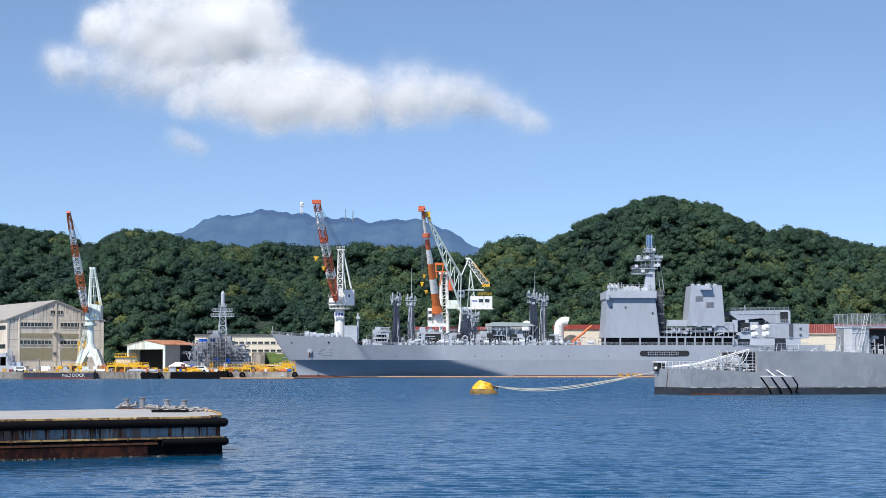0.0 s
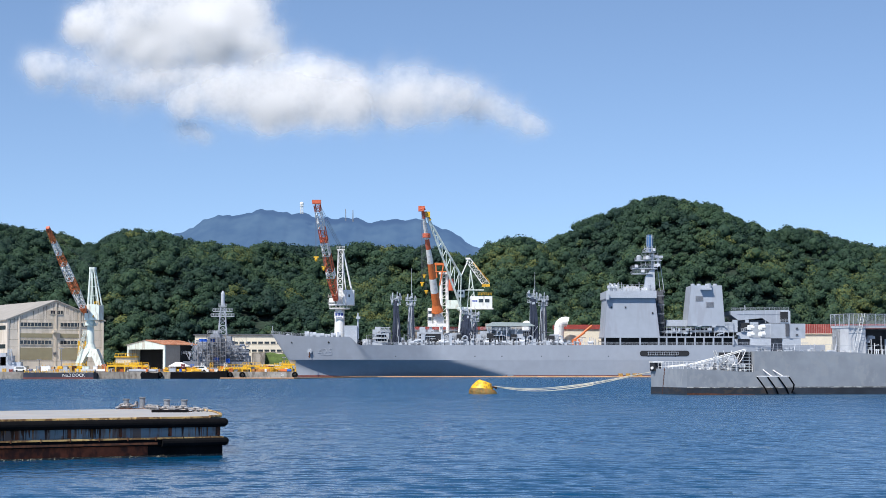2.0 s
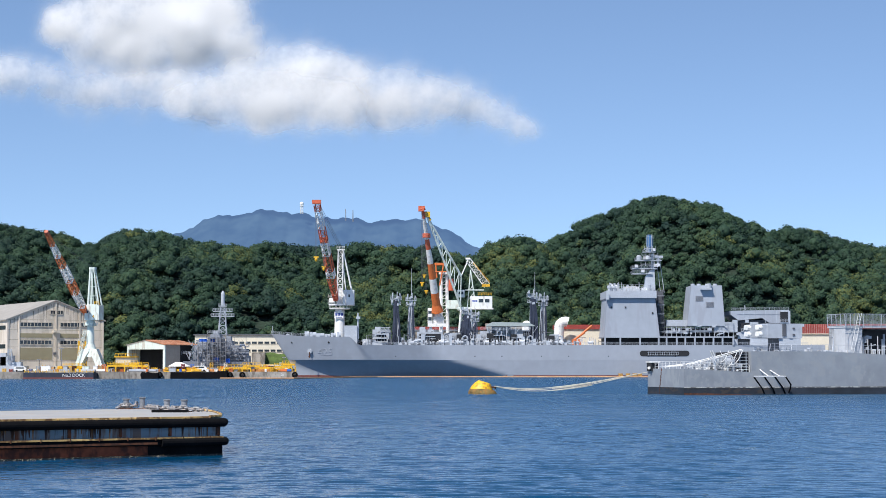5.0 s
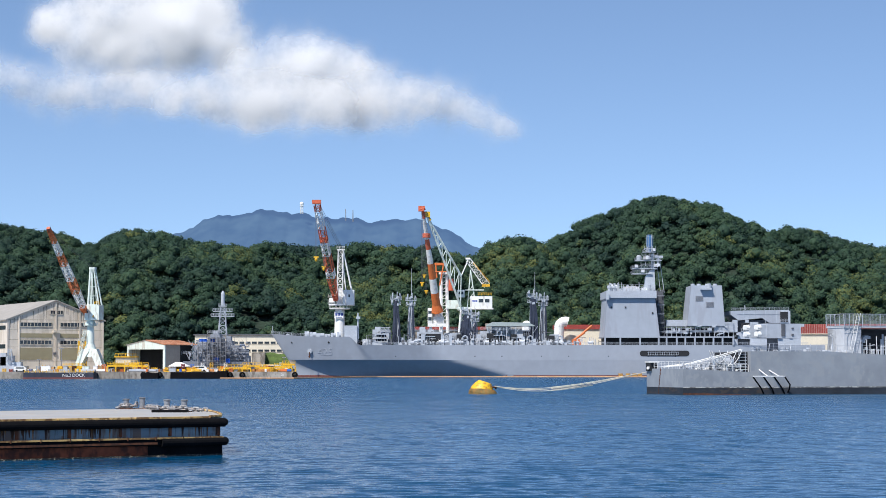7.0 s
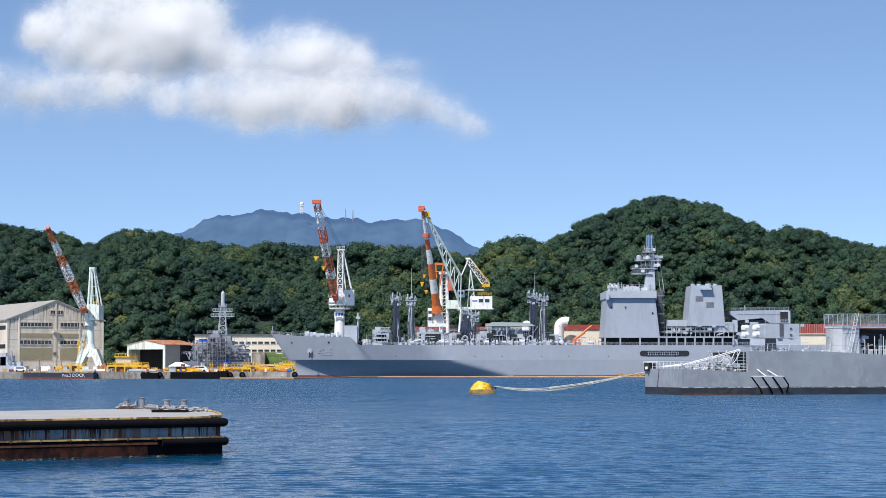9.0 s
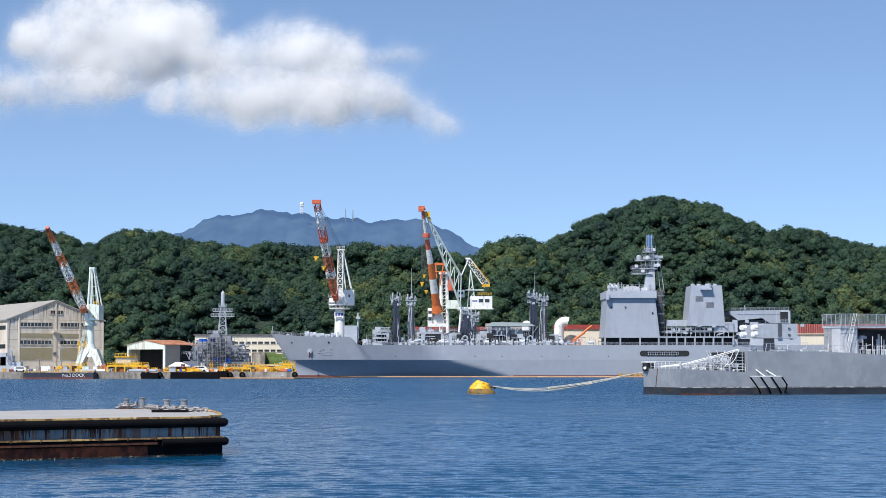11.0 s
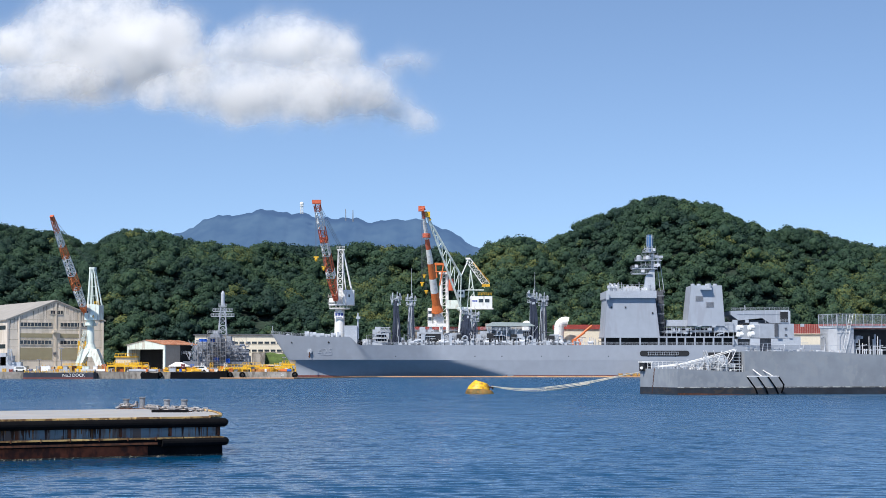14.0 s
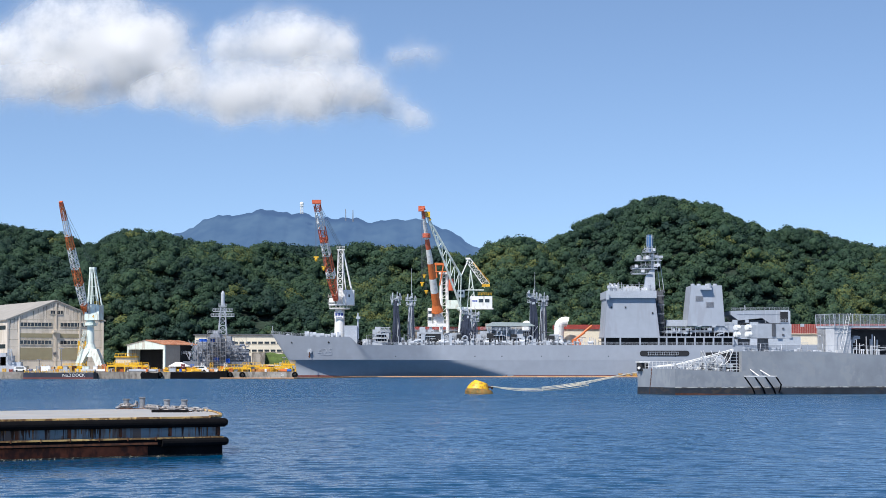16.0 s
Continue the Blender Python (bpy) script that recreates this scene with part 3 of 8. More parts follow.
    rod(bm, (mx + 4.5, my, 33.95), (mx + 3.0, my, 47.40), 0.12, n=5)
    rod(bm, (mx + 6.0, my, 33.95), (mx + 4.2, my, 47.40), 0.12, n=5)
    part("mast_pole", bm, MAST_GREY, mast)
    for a, b, z in [(76.01, 86.08, 43.59), (76.01, 84.06, 41.57), (77.58, 88.09, 46.95), (80.71, 85.63, 50.32)]:
        bm = mesh()
        box(bm, a, b, my - 2.6, my + 2.6, z - 0.25, z)
        railing(bm, [(a, my - 2.5, z), (b, my - 2.5, z)], 1.1, 1.2, 0.05, 2)
        railing(bm, [(a, my + 2.5, z), (b, my + 2.5, z)], 1.1, 1.2, 0.05, 2)
        part("mast_platform", bm, MAST_GREY, mast)
    bm = mesh()
    turned(bm, 78.92, my - 1, [(0.9, 46.95), (1.0, 48.53), (0.6, 48.98)], 10)
    turned(bm, 82.27, my - 2, [(1.4, 47.18), (1.1, 48.30), (0.2, 48.75)], 12)
    each_part("radar_dome", bm, MAST_GREY, mast, smooth=True)
    bm = mesh()
    box(bm, 85.18, 88.53, my - 2.2, my - 1.4, 47.85, 48.75)
    rod(bm, (86.30, my - 1.8, 45.16), (86.75, my - 1.8, 48.30), 0.35)
    part("radar_scanner", bm, MAST_GREY, mast)
    bm = mesh()
    for z, half in ((45.3, 3.6), (48.9, 3.2), (51.6, 2.2)):
        rod(bm, (83.2 - half, my - 2.7, z), (83.2 + half, my - 2.7, z), 0.1, n=5)
        for k in range(5):
            x = 83.2 - half + k * half / 2
            rod(bm, (x, my - 2.7, z - 0.7), (x, my - 2.7, z + 1.0), 0.07, n=5)
    part("yard", bm, MAST_GREY, mast, "signal yards with small aerials")
    bm = mesh()
    for x, z, w in ((77.2, 44.0, 1.2), (79.6, 42.0, 1.4), (84.8, 44.2, 1.6), (80.6, 47.3, 1.1), (86.2, 44.4, 1.0), (84.4, 50.6, 1.0)):
        box(bm, x, x + w, my - 3.0, my - 1.6, z, z + 1.1)
    each_part("radar_box", bm, NAVY_PALE, mast, "pale radar and lamp housings")
    blue = material("sea blue antenna shroud", (0.06, 0.15, 0.30), 0.5, vary=0.15)
    bm = mesh()
    turned(bm, 83.39, my, [(0.5, 50.4), (0.55, 52.3), (1.2, 52.5), (1.2, 56.3), (0.8, 56.7), (0.9, 57.29)], 12)
    part("antenna_drum", bm, blue, mast, "blue antenna drum at the masthead")
    bm = mesh()
    for k in range(6):
        a = k * 1.047
        rod(bm, (83.39 + 1.35 * math.cos(a), my + 1.35 * math.sin(a), 50.32), (83.39 + 1.35 * math.cos(a), my + 1.35 * math.sin(a), 57.29), 0.1, n=5)
    part("drum_frame", bm, MAST_GREY, mast)

    # funnel
    b = mesh()
    prism(b, [(97.03, 20.30), (112.01, 20.30), (110.89, 36.41), (98.82, 36.41)], 762.5, 780)
    funnel = part("funnel", b, NAVY_GREY, ship, "tapered flat-sided grey funnel")
    bm = mesh()
    for x in [100.16, 102.62, 105.97, 109.1]:
        rod(bm, (x, 769, 36.19), (x, 769, 37.31), 0.85, n=12)
    each_part("exhaust_pipe", bm, MAST_GREY, funnel)
    bm = mesh()
    box(bm, 102.17, 106.64, 760.6, 762.6, 34.62, 35.29)
    rod(bm, (105.75, 761.4, 35.07), (105.75, 761.4, 37.08), 0.8, n=10)
    part("funnel_platform", bm, MAST_GREY, funnel)
    for x, z in [(100.38, 30.14), (104.63, 27.68)]:
        bm = mesh()
        for i in range(8):
            box(bm, x, x + 3.0, 762.38, 762.5, z + i * 0.27, z + i * 0.27 + 0.15)
        each_part("louvre", bm, GALV, funnel)

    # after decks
    # near-black house wall paints in the shade between the after decks
    block("after_house", 88.53, 115.36, 15.83, 19.63, 767, 783, HOLE_SHADE)
    bm = mesh()
    for a, b, low, top, y in [(88.98, 97.92, 20.3, 22.76, 765), (98.82, 107.09, 20.3, 21.19, 763), (107.76, 115.36, 17.84, 21.86, 763), (88.53, 97.92, 17.39, 18.51, 764), (98.6, 106.87, 17.84, 18.73, 764.5)]:
        box(bm, a, b, y, y + 14, low, top)
    each_part("boat_deck_house", bm, MAST_GREY, ship)
    bm = mesh()
    for x in np.linspace(88.98, 115.36, 15):
        rod(bm, (x, 763, 15.83), (x, 763, 20.97), 0.14, n=5)
    for z in [20.52, 18.96, 17.39]:
        railing(bm, [(88.98, 762.8, z), (115.36, 762.8, z)], 1.2, 2.4, 0.06)
    part("boat_deck_frames", bm, MAST_GREY, ship)
    bm = mesh()
    prism(bm, [(117.60, 22.53), (114.69, 24.77), (114.47, 26.34), (137.72, 26.78), (137.72, 21.41), (130.12, 21.41), (126.99, 23.43)], 764, 786)
    hangar = part("hangar_roof", bm, NAVY_GREY, ship, "grey helicopter hangar with an overhanging roof")
    bm = mesh()
    railing(bm, [(114.69, 764.2, 26.56), (137.72, 764.2, 26.78)], 1.0, 2, 0.05)
    rod(bm, (120.51, 766, 26.56), (120.51, 766, 28.57), 0.15)
    part("hangar_railing", bm, MAST_GREY, hangar)
    bm = mesh()
    for x in np.arange(119.5, 137, 2.2):
        box(bm, x, x + 0.18, 763.86, 764, 23.6 if x < 127 else 21.6, 26.5)
    box(bm, 117.0, 137.6, 763.84, 764, 24.9, 25.05)
    part("hangar_frame", bm, MAST_GREY, hangar)
    # solid near-black boxes stand for the shade in the bays
    for a, b, low, top in ((118.6, 121.8, 18.2, 21.6), (122.6, 125.2, 16.6, 20.8), (126.2, 129.6, 17.4, 21.0), (130.4, 133.6, 17.6, 20.6), (134.2, 137.2, 21.9, 25.9)):
        bm = mesh()
        box(bm, a, b, 763.3, 763.8, low, top)
        part("bay_shade", bm, HOLE_SHADE, hangar, "near-black box for a shaded bay under the hangar")
        bm = mesh()
        railing(bm, [(a, 763.1, low), (b, 763.1, low)], 1.1, 0.9, 0.07)
        box(bm, a - 0.2, b + 0.2, 762.8, 763.8, low - 0.2, low)
        part("bay_rail", bm, MAST_GREY, hangar)
    block("hangar_wall", 115.81, 137.72, 12.70, 22.76, 766, 784, DARK_GREY, parent=hangar)
    bm = mesh()
    for a, b, low, top in [(115.36, 122.07, 15.16, 17.84), (122.07, 125.42, 12.7, 21.86), (125.42, 142.19, 12.7, 16.05), (115.36, 117.15, 12.7, 22.76), (120.28, 121.62, 17.84, 22.76), (134.37, 138.17, 17.39, 26.34)]:
        box(bm, a, b, 763.5, 766.2, low, top)
    each_part("side_house", bm, MAST_GREY, hangar)

    # replenishment posts
    def station(x, zt, lean, wide, hoses):
        zb = 12.70
        y = 765.5 if hoses else 779
        rnd = random.Random(int(x * 10))
        b = mesh()
        prism(b, [(x - wide * 0.85, zb), (x + wide * 0.85, zb), (x + wide * 0.5 + lean, zt - 2), (x - wide * 0.5 + lean, zt - 2)], y, y + 1.8)
        post = part("replenishment_post", b, MAST_GREY, ship, "tall grey replenishment post hung with hoses")
        b = mesh()
        for side in (-1, 1):
            rod(b, (x + side * (wide + 0.3), y + 0.6, zb), (x + side * wide * 0.7 + lean, y + 0.6, zt - 5), 0.22, 0.16, 6)
            for k in range(5):
                z0 = zb + 2 + k * (zt - zb - 8) / 5
                rod(b, (x + side * (wide + 0.2 - 0.1 * k), y + 0.6, z0), (x, y + 0.6, z0 + 1.6), 0.08, n=4)
        part("post_brace", b, MAST_GREY, post)
        b = mesh()
        box(b, x - 2.3 + lean, x + 2.2 + lean, y - 0.6, y + 2.2, zt - 2.6, zt - 2.35)
        railing(b, [(x - 2.3 + lean, y - 0.5, zt - 2.35), (x + 2.2 + lean, y - 0.5, zt - 2.35)], 1.2, 0.8, 0.06)
        railing(b, [(x - 2.0 + lean, y - 0.5, zt - 4.6), (x + 1.9 + lean, y - 0.5, zt - 4.6)], 1.0, 0.8, 0.06)
        box(b, x - 2.0 + lean, x + 1.9 + lean, y - 0.5, y + 2.0, zt - 4.8, zt - 4.6)
        rod(b, (x - 1.5 + lean, y - 0.2, zt - 2.4), (x - 1.3 + lean, y - 0.2, zt + 0.1), 0.28)
        rod(b, (x + 0.3 + lean, y, zt - 2.4), (x + 0.5 + lean, y, zt + 0.5), 0.16)
        rod(b, (x + 1.4 + lean, y, zt - 4.4), (x + 1.7 + lean, y, zt - 0.6), 0.24)
        for k in range(7):
            bx, bz = x + lean + rnd.uniform(-2.2, 1.4), zt - rnd.uniform(0.9, 5.6)
            box(b, bx, bx + rnd.uniform(0.4, 1.0), y - rnd.uniform(0.7, 1.3), y, bz, bz + rnd.uniform(0.4, 1.1))
        part("crosshead", b, MAST_GREY, post, "grey sheave head with small platforms")
        dark, light = mesh(), mesh()
        for i in range(22 if hoses else 6):
            dx = rnd.uniform(-1.35, 1.1) * wide
            low = zb + rnd.uniform(0.6, 5.5)
            high = zt - rnd.uniform(2.8, 7.0)
            tube(dark if i % 4 else light, [(x + dx * 0.7 + lean, y - 0.6, high), (x + dx * 0.9 + rnd.uniform(-0.3, 0.3), y - 0.9, (high + low) / 2), (x + dx * 1.2, y - 0.8 - 0.2 * (i % 2), low + 0.8), (x + dx * 1.2 + rnd.uniform(-0.7, 0.7), y - 0.7, low)], rnd.uniform(0.16, 0.34) if i % 4 else 0.1, 6)
        if hoses:
            for f, fat in ((-0.75, 0.42), (-0.1, 0.5), (0.55, 0.4)):
                tube(dark, [(x + f * wide * 0.6 + lean, y - 0.45, zt - 3.2), (x + f * wide + rnd.uniform(-0.2, 0.2), y - 0.6, (zt + zb) / 2), (x + f * wide * 1.3, y - 0.5, zb + 0.8)], fat, 8)
        each_part("hose", dark, HOSE, post, "dark hanging hoses")
        each_part("fall_rope", light, NAVY_PALE, post, "pale hanging falls")
        b = mesh()
        turned(b, x + wide + 1.2, y - 0.5, [(0.9, zb), (0.9, zb + 1.0), (0.5, zb + 1.3), (0.5, zb + 2.2)], 10)
        box(b, x - wide - 2.4, x - wide - 0.8, y - 1.4, y + 0.6, zb, zb + 2.3)
        part("hose_saddle", b, DARK_GREY, post)

    for x, top, lean, wide, hoses in [(-18.33, 33.5, -0.4, 1.2, True), (-12.97, 33.5, 0.0, 1.3, False), (9.39, 27.9, 0.0, 1.6, True), (12.52, 27.23, 0.3, 1.3, False), (36.22, 34.4, -0.5, 1.3, True), (40.47, 33.72, 0.2, 1.2, False)]:
        station(x, top, lean, wide, hoses)
    bm = mesh()
    for x, top in [(-12.74, 43.81), (37.11, 42.47)]:
        rod(bm, (x, 775, 33.05), (x, 775, top), 0.13, 0.05, 6)
    each_part("whip_antenna", bm, MAST_GREY, ship)

    # cargo deck houses, winches and pipes
    for a, b, top, y in [(-39.35, -34.21, 20.52, 766), (-28.17, -21.02, 18.96, 767), (-27.28, -25.04, 20.07, 769), (-24.15, -21.46, 17.39, 765.5), (-10.28, -0.45, 18.06, 764), (-9.39, -7.15, 20.07, 770), (-6.04, -3.58, 18.96, 768), (0.45, 6.26, 17.61, 766), (14.76, 18.78, 18.29, 766), (19.67, 27.05, 20.07, 768), (27.28, 34.43, 18.73, 766), (29.29, 32.64, 17.17, 763), (19.23, 22.36, 16.5, 762.5), (42.7, 46.06, 16.94, 765), (-32.19, -28.84, 15.16, 768)]:
        block("deck_house", a, b, 12.70, top, y, y + 9, MAST_GREY)
    # near-black blocks paint shade in front of the deck houses
    for a, b, low, top in [(-9.39, -0.89, 13.37, 17.17), (17.44, 20.57, 13.82, 17.39), (27.05, 29.29, 13.82, 16.94), (41.14, 44.27, 13.82, 16.5), (5.37, 7.15, 13.82, 16.94)]:
        block("deck_recess", a, b, low, top, 762.2, 764.5, HOLE_SHADE)
    bm = mesh()
    rng = random.Random(8)
    for i in range(230):
        x = rng.uniform(-18.78, 48.29 if i > 30 else 62.82)
        z = 12.70
        h = rng.uniform(0.5, 2.6) * (1.0 if i % 5 else 1.7)
        y = rng.uniform(761.2, 766)
        if i % 3 == 0:
            rod(bm, (x, y, z), (x, y, z + h * 1.8), rng.uniform(0.06, 0.2), n=6)
        elif i % 3 == 1:
            rod(bm, (x, y, z + h * 0.6), (x + rng.uniform(0.8, 2.0), y, z + h * 0.6), rng.uniform(0.3, 0.6), n=8)
        else:
            box(bm, x, x + rng.uniform(0.5, 1.8), y, y + 1.0, z, z + h)
    each_part("deck_fitting", bm, MAST_GREY, ship, "grey winches, vents and pipes on deck")
    bm = mesh()
    for i in range(110):
        x = rng.uniform(-32.19, 44.94)
        z = 13.82 + rng.uniform(0, 4.5)
        rod(bm, (x, 765 + rng.uniform(0, 3), z), (x + rng.uniform(0.5, 5), 765 + rng.uniform(0, 3), z + rng.uniform(-0.8, 0.8)), 0.1, n=5)
    each_part("deck_pipe", bm, DARK_GREY, ship)
    bm = mesh()
    for i in range(34):
        x = rng.uniform(89.43, 142.19)
        z = 15.83 + rng.uniform(0, 4.6)
        if i % 2:
            rod(bm, (x, 762.4, z), (x + rng.uniform(-1, 3), 762.4, z + rng.uniform(-0.3, 0.9)), rng.uniform(0.08, 0.22), n=6)
        else:
            box(bm, x, x + rng.uniform(0.4, 1.8), 762.0, 763.4, z, z + rng.uniform(0.4, 1.5))
    each_part("boat_deck_fitting", bm, MAST_GREY, ship)
    bm = mesh()
    lattice(bm, (-25.04, 766, 18.96), (-21.02, 766, 18.96), 1.6, 1.6, 5, 0.1)
    railing(bm, [(-10.96, 763.8, 18.06), (6.26, 763.8, 18.06)], 1.4, 1.5, 0.06)
    railing(bm, [(14.76, 763.8, 18.29), (34.88, 763.8, 18.73)], 1.4, 1.5, 0.06)
    each_part("catwalk_railing", bm, MAST_GREY, ship)
    # open ladder tower beside the bridge, gear on its roof
    bm = mesh()
    lattice(bm, (86.97, 764, 15.16), (86.52, 764, 34.84), 2.2, 2.0, 13, 0.1)
    part("ladder_tower", bm, DARK_GREY, ship, "dark lattice ladder tower")
    bm = mesh()
    for z in [17.84, 21.41, 24.99, 28.57, 32.16]:
        box(bm, 85.18, 88.09, 762.8, 765.2, z, z + 0.18)
    each_part("tower_landing", bm, MAST_GREY, ship)
    bm = mesh()
    turned(bm, 69.31, 768, [(1.0, 34.17), (1.0, 35.8), (0.7, 36.5), (0.1, 36.9)], 14)
    turned(bm, 67.52, 766, [(0.7, 34.17), (0.7, 35.9), (0.4, 36.8), (0.05, 37.2)], 12)
    prism(bm, [(71.54, 34.17), (78.92, 34.17), (78.25, 35.9), (75.57, 36.4), (72.21, 35.9)], 765, 770)
    box(bm, 79.37, 81.83, 766, 770, 34.17, 35.7)
    each_part("roof_housing", bm, NAVY_PALE, ship, "pale housings and domes on the bridge roof")
    bm = mesh()
    for i in range(26):
        x = rng.uniform(65.95, 84.06)
        y = rng.uniform(763.6, 771)
        h = rng.uniform(0.6, 3.4)
        rod(bm, (x, y, 34.1), (x, y, 34.2 + h), rng.uniform(0.04, 0.12), n=5)
        if i % 3 == 0:
            box(bm, x - 0.4, x + 0.4, y - 0.3, y + 0.3, 34.2 + h, 34.2 + h + rng.uniform(0.2, 0.7))
    each_part("roof_fitting", bm, MAST_GREY, ship)
    # small gear along the cargo deck: pale, and a third coloured dark as if shaded
    pale, dim = mesh(), mesh()
    for i in range(150):
        a, b = ((636, 700), (735, 822), (842, 940), (950, 1065))[i % 4]
        x = 25.93 + (a + (b - a) * rng.random() - 900) * 0.23000000000000043
        y, z = rng.uniform(760.9, 762.4) + (6 if a < 700 else 0), 12.70
        bm = pale if i % 3 else dim
        k = i % 5
        if k == 0:
            turned(bm, x, y, [(0.2, z), (0.2, z + 1.0), (0.55, z + 1.05), (0.5, z + 1.4), (0.1, z + 1.5)], 8)
        elif k == 1:
            rod(bm, (x, y, z), (x + rng.uniform(-0.4, 0.4), y, z + rng.uniform(1.5, 4.2)), 0.07, n=5)
        elif k == 2:
            lift = rng.uniform(0.6, 3.2)
            rod(bm, (x, y, z + lift), (x + rng.uniform(1, 4), y, z + lift + rng.uniform(-0.3, 0.3)), 0.08, n=5)
        elif k == 3:
            rod(bm, (x, y, z + 0.6), (x + 0.25, y, z + 0.6), rng.uniform(0.4, 0.65), n=12)
        else:
            box(bm, x, x + rng.uniform(0.4, 1.2), y, y + 0.6, z + rng.uniform(0, 1.6), z + rng.uniform(1.7, 2.6))
    each_part("deck_locker", pale, NAVY_PALE, ship, "pale lockers, vents and davits")
    each_part("deck_machinery", dim, DARK_GREY, ship, "dark deck machinery")
    # long canopy on posts over the cargo deck, with the bays below it
    bm = mesh()
    prism(bm, [(17.2, 20.6), (19.6, 21.9), (34.0, 21.6), (36.4, 20.6), (36.4, 20.2), (17.2, 20.2)], 763.5, 772)
    canopy = part("deck_canopy", bm, material("pale green-grey canopy", (0.36, 0.41, 0.40), 0.6, vary=0.1), ship, "pale canopy roof on posts over the cargo deck")
    bm = mesh()
    for x in (17.8, 21.5, 25.3, 29.0, 32.6, 35.8):
        rod(bm, (x, 763.8, 12.7), (x, 763.8, 20.3), 0.16, n=6)
        rod(bm, (x, 763.8, 17.4), (x + 1.9, 763.8, 20.2), 0.1, n=5)
    each_part("canopy_post", bm, MAST_GREY, canopy)
    # the bays are solid boxes, with their shade painted near-black
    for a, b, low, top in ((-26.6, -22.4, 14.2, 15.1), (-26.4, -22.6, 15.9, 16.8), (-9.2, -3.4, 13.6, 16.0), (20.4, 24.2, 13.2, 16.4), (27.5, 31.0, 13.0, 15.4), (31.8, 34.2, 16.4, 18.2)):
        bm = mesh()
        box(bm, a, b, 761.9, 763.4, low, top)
        part("shaded_bay", bm, HOLE_SHADE, ship, "near-black box for a shaded bay in a deck house")
        bm = mesh()
        box(bm, a - 0.3, b + 0.3, 761.4, 763.4, top, top + 0.25)
        for k in range(3):
            rod(bm, (a + (b - a) * (k + 0.5) / 3, 761.8, low), (a + (b - a) * (k + 0.5) / 3, 761.8, top), 0.09, n=5)
        part("bay_awning", bm, MAST_GREY, ship)
    # hose drums, winches and a curved tank between the posts
    rnd = random.Random(19)
    for k, x in enumerate((-8.4, -1.6, 5.0, 16.2, 23.0, 30.4, 43.6, 47.2, 52.0, 57.5)):
        bm = mesh()
        r = rnd.uniform(0.7, 1.2)
        z = 12.7 + r + 0.2
        rod(bm, (x, 761.9, z), (x + 1.9, 761.9, z), r * 0.7, n=12)
        rod(bm, (x - 0.12, 761.9, z), (x, 761.9, z), r, n=14)
        rod(bm, (x + 1.9, 761.9, z), (x + 2.02, 761.9, z), r, n=14)
        for dx in (0.0, 1.7):
            box(bm, x + dx, x + dx + 0.2, 761.2, 762.6, 12.7, z)
        part("hose_drum", bm, NAVY_PALE if k % 2 else MAST_GREY, ship, "drum winch on the cargo deck")
    for x in (7.6, 33.4, 45.2):
        bm = mesh()
        tube(bm, [(x, 762.2, 12.7), (x, 762.2, 15.2), (x + 0.5, 762.2, 16.1), (x + 1.3, 762.2, 16.4), (x + 2.0, 762.2, 16.0), (x + 2.2, 762.2, 15.2)], 0.3, 8)
        part("goose_neck_vent", bm, MAST_GREY, ship, "grey goose-neck vent")
    # forecastle gear
    bm = mesh()
    for x, w, h in [(-65.95, 1.5, 0.8), (-62.82, 1.0, 1.2), (-55.45, 1.6, 2.3), (-53.43, 2.4, 2.0), (-50.75, 3.0, 1.5), (-47.4, 1.8, 1.2), (-44.94, 1.8, 1.7), (-42.48, 1.4, 2.0)]:
        rod(bm, (x, 773, 16.05 + h * 0.5), (x + w, 773, 16.05 + h * 0.5), h * 0.5, n=10)
        box(bm, x - 0.2, x + w * 0.4, 772, 774, 15.83, 16.05 + h)
    each_part("winch", bm, MAST_GREY, ship)
    bm = mesh()
    rod(bm, (-68.41, 773.5, 17.17), (-68.64, 773.5, 20.52), 0.12)
    rod(bm, (-69.31, 773.5, 17.17), (-68.64, 773.5, 19.63), 0.08)
    part("jackstaff", bm, MAST_GREY, ship)
    bm = mesh()
    rod(bm, (-33.98, 767, 15.16), (-33.98, 767, 25.66), 0.45, 0.3)
    box(bm, -34.65, -33.09, 766, 768, 23.20, 24.10)
    part("light_mast", bm, MAST_GREY, ship)
    return ship


supply_ship()


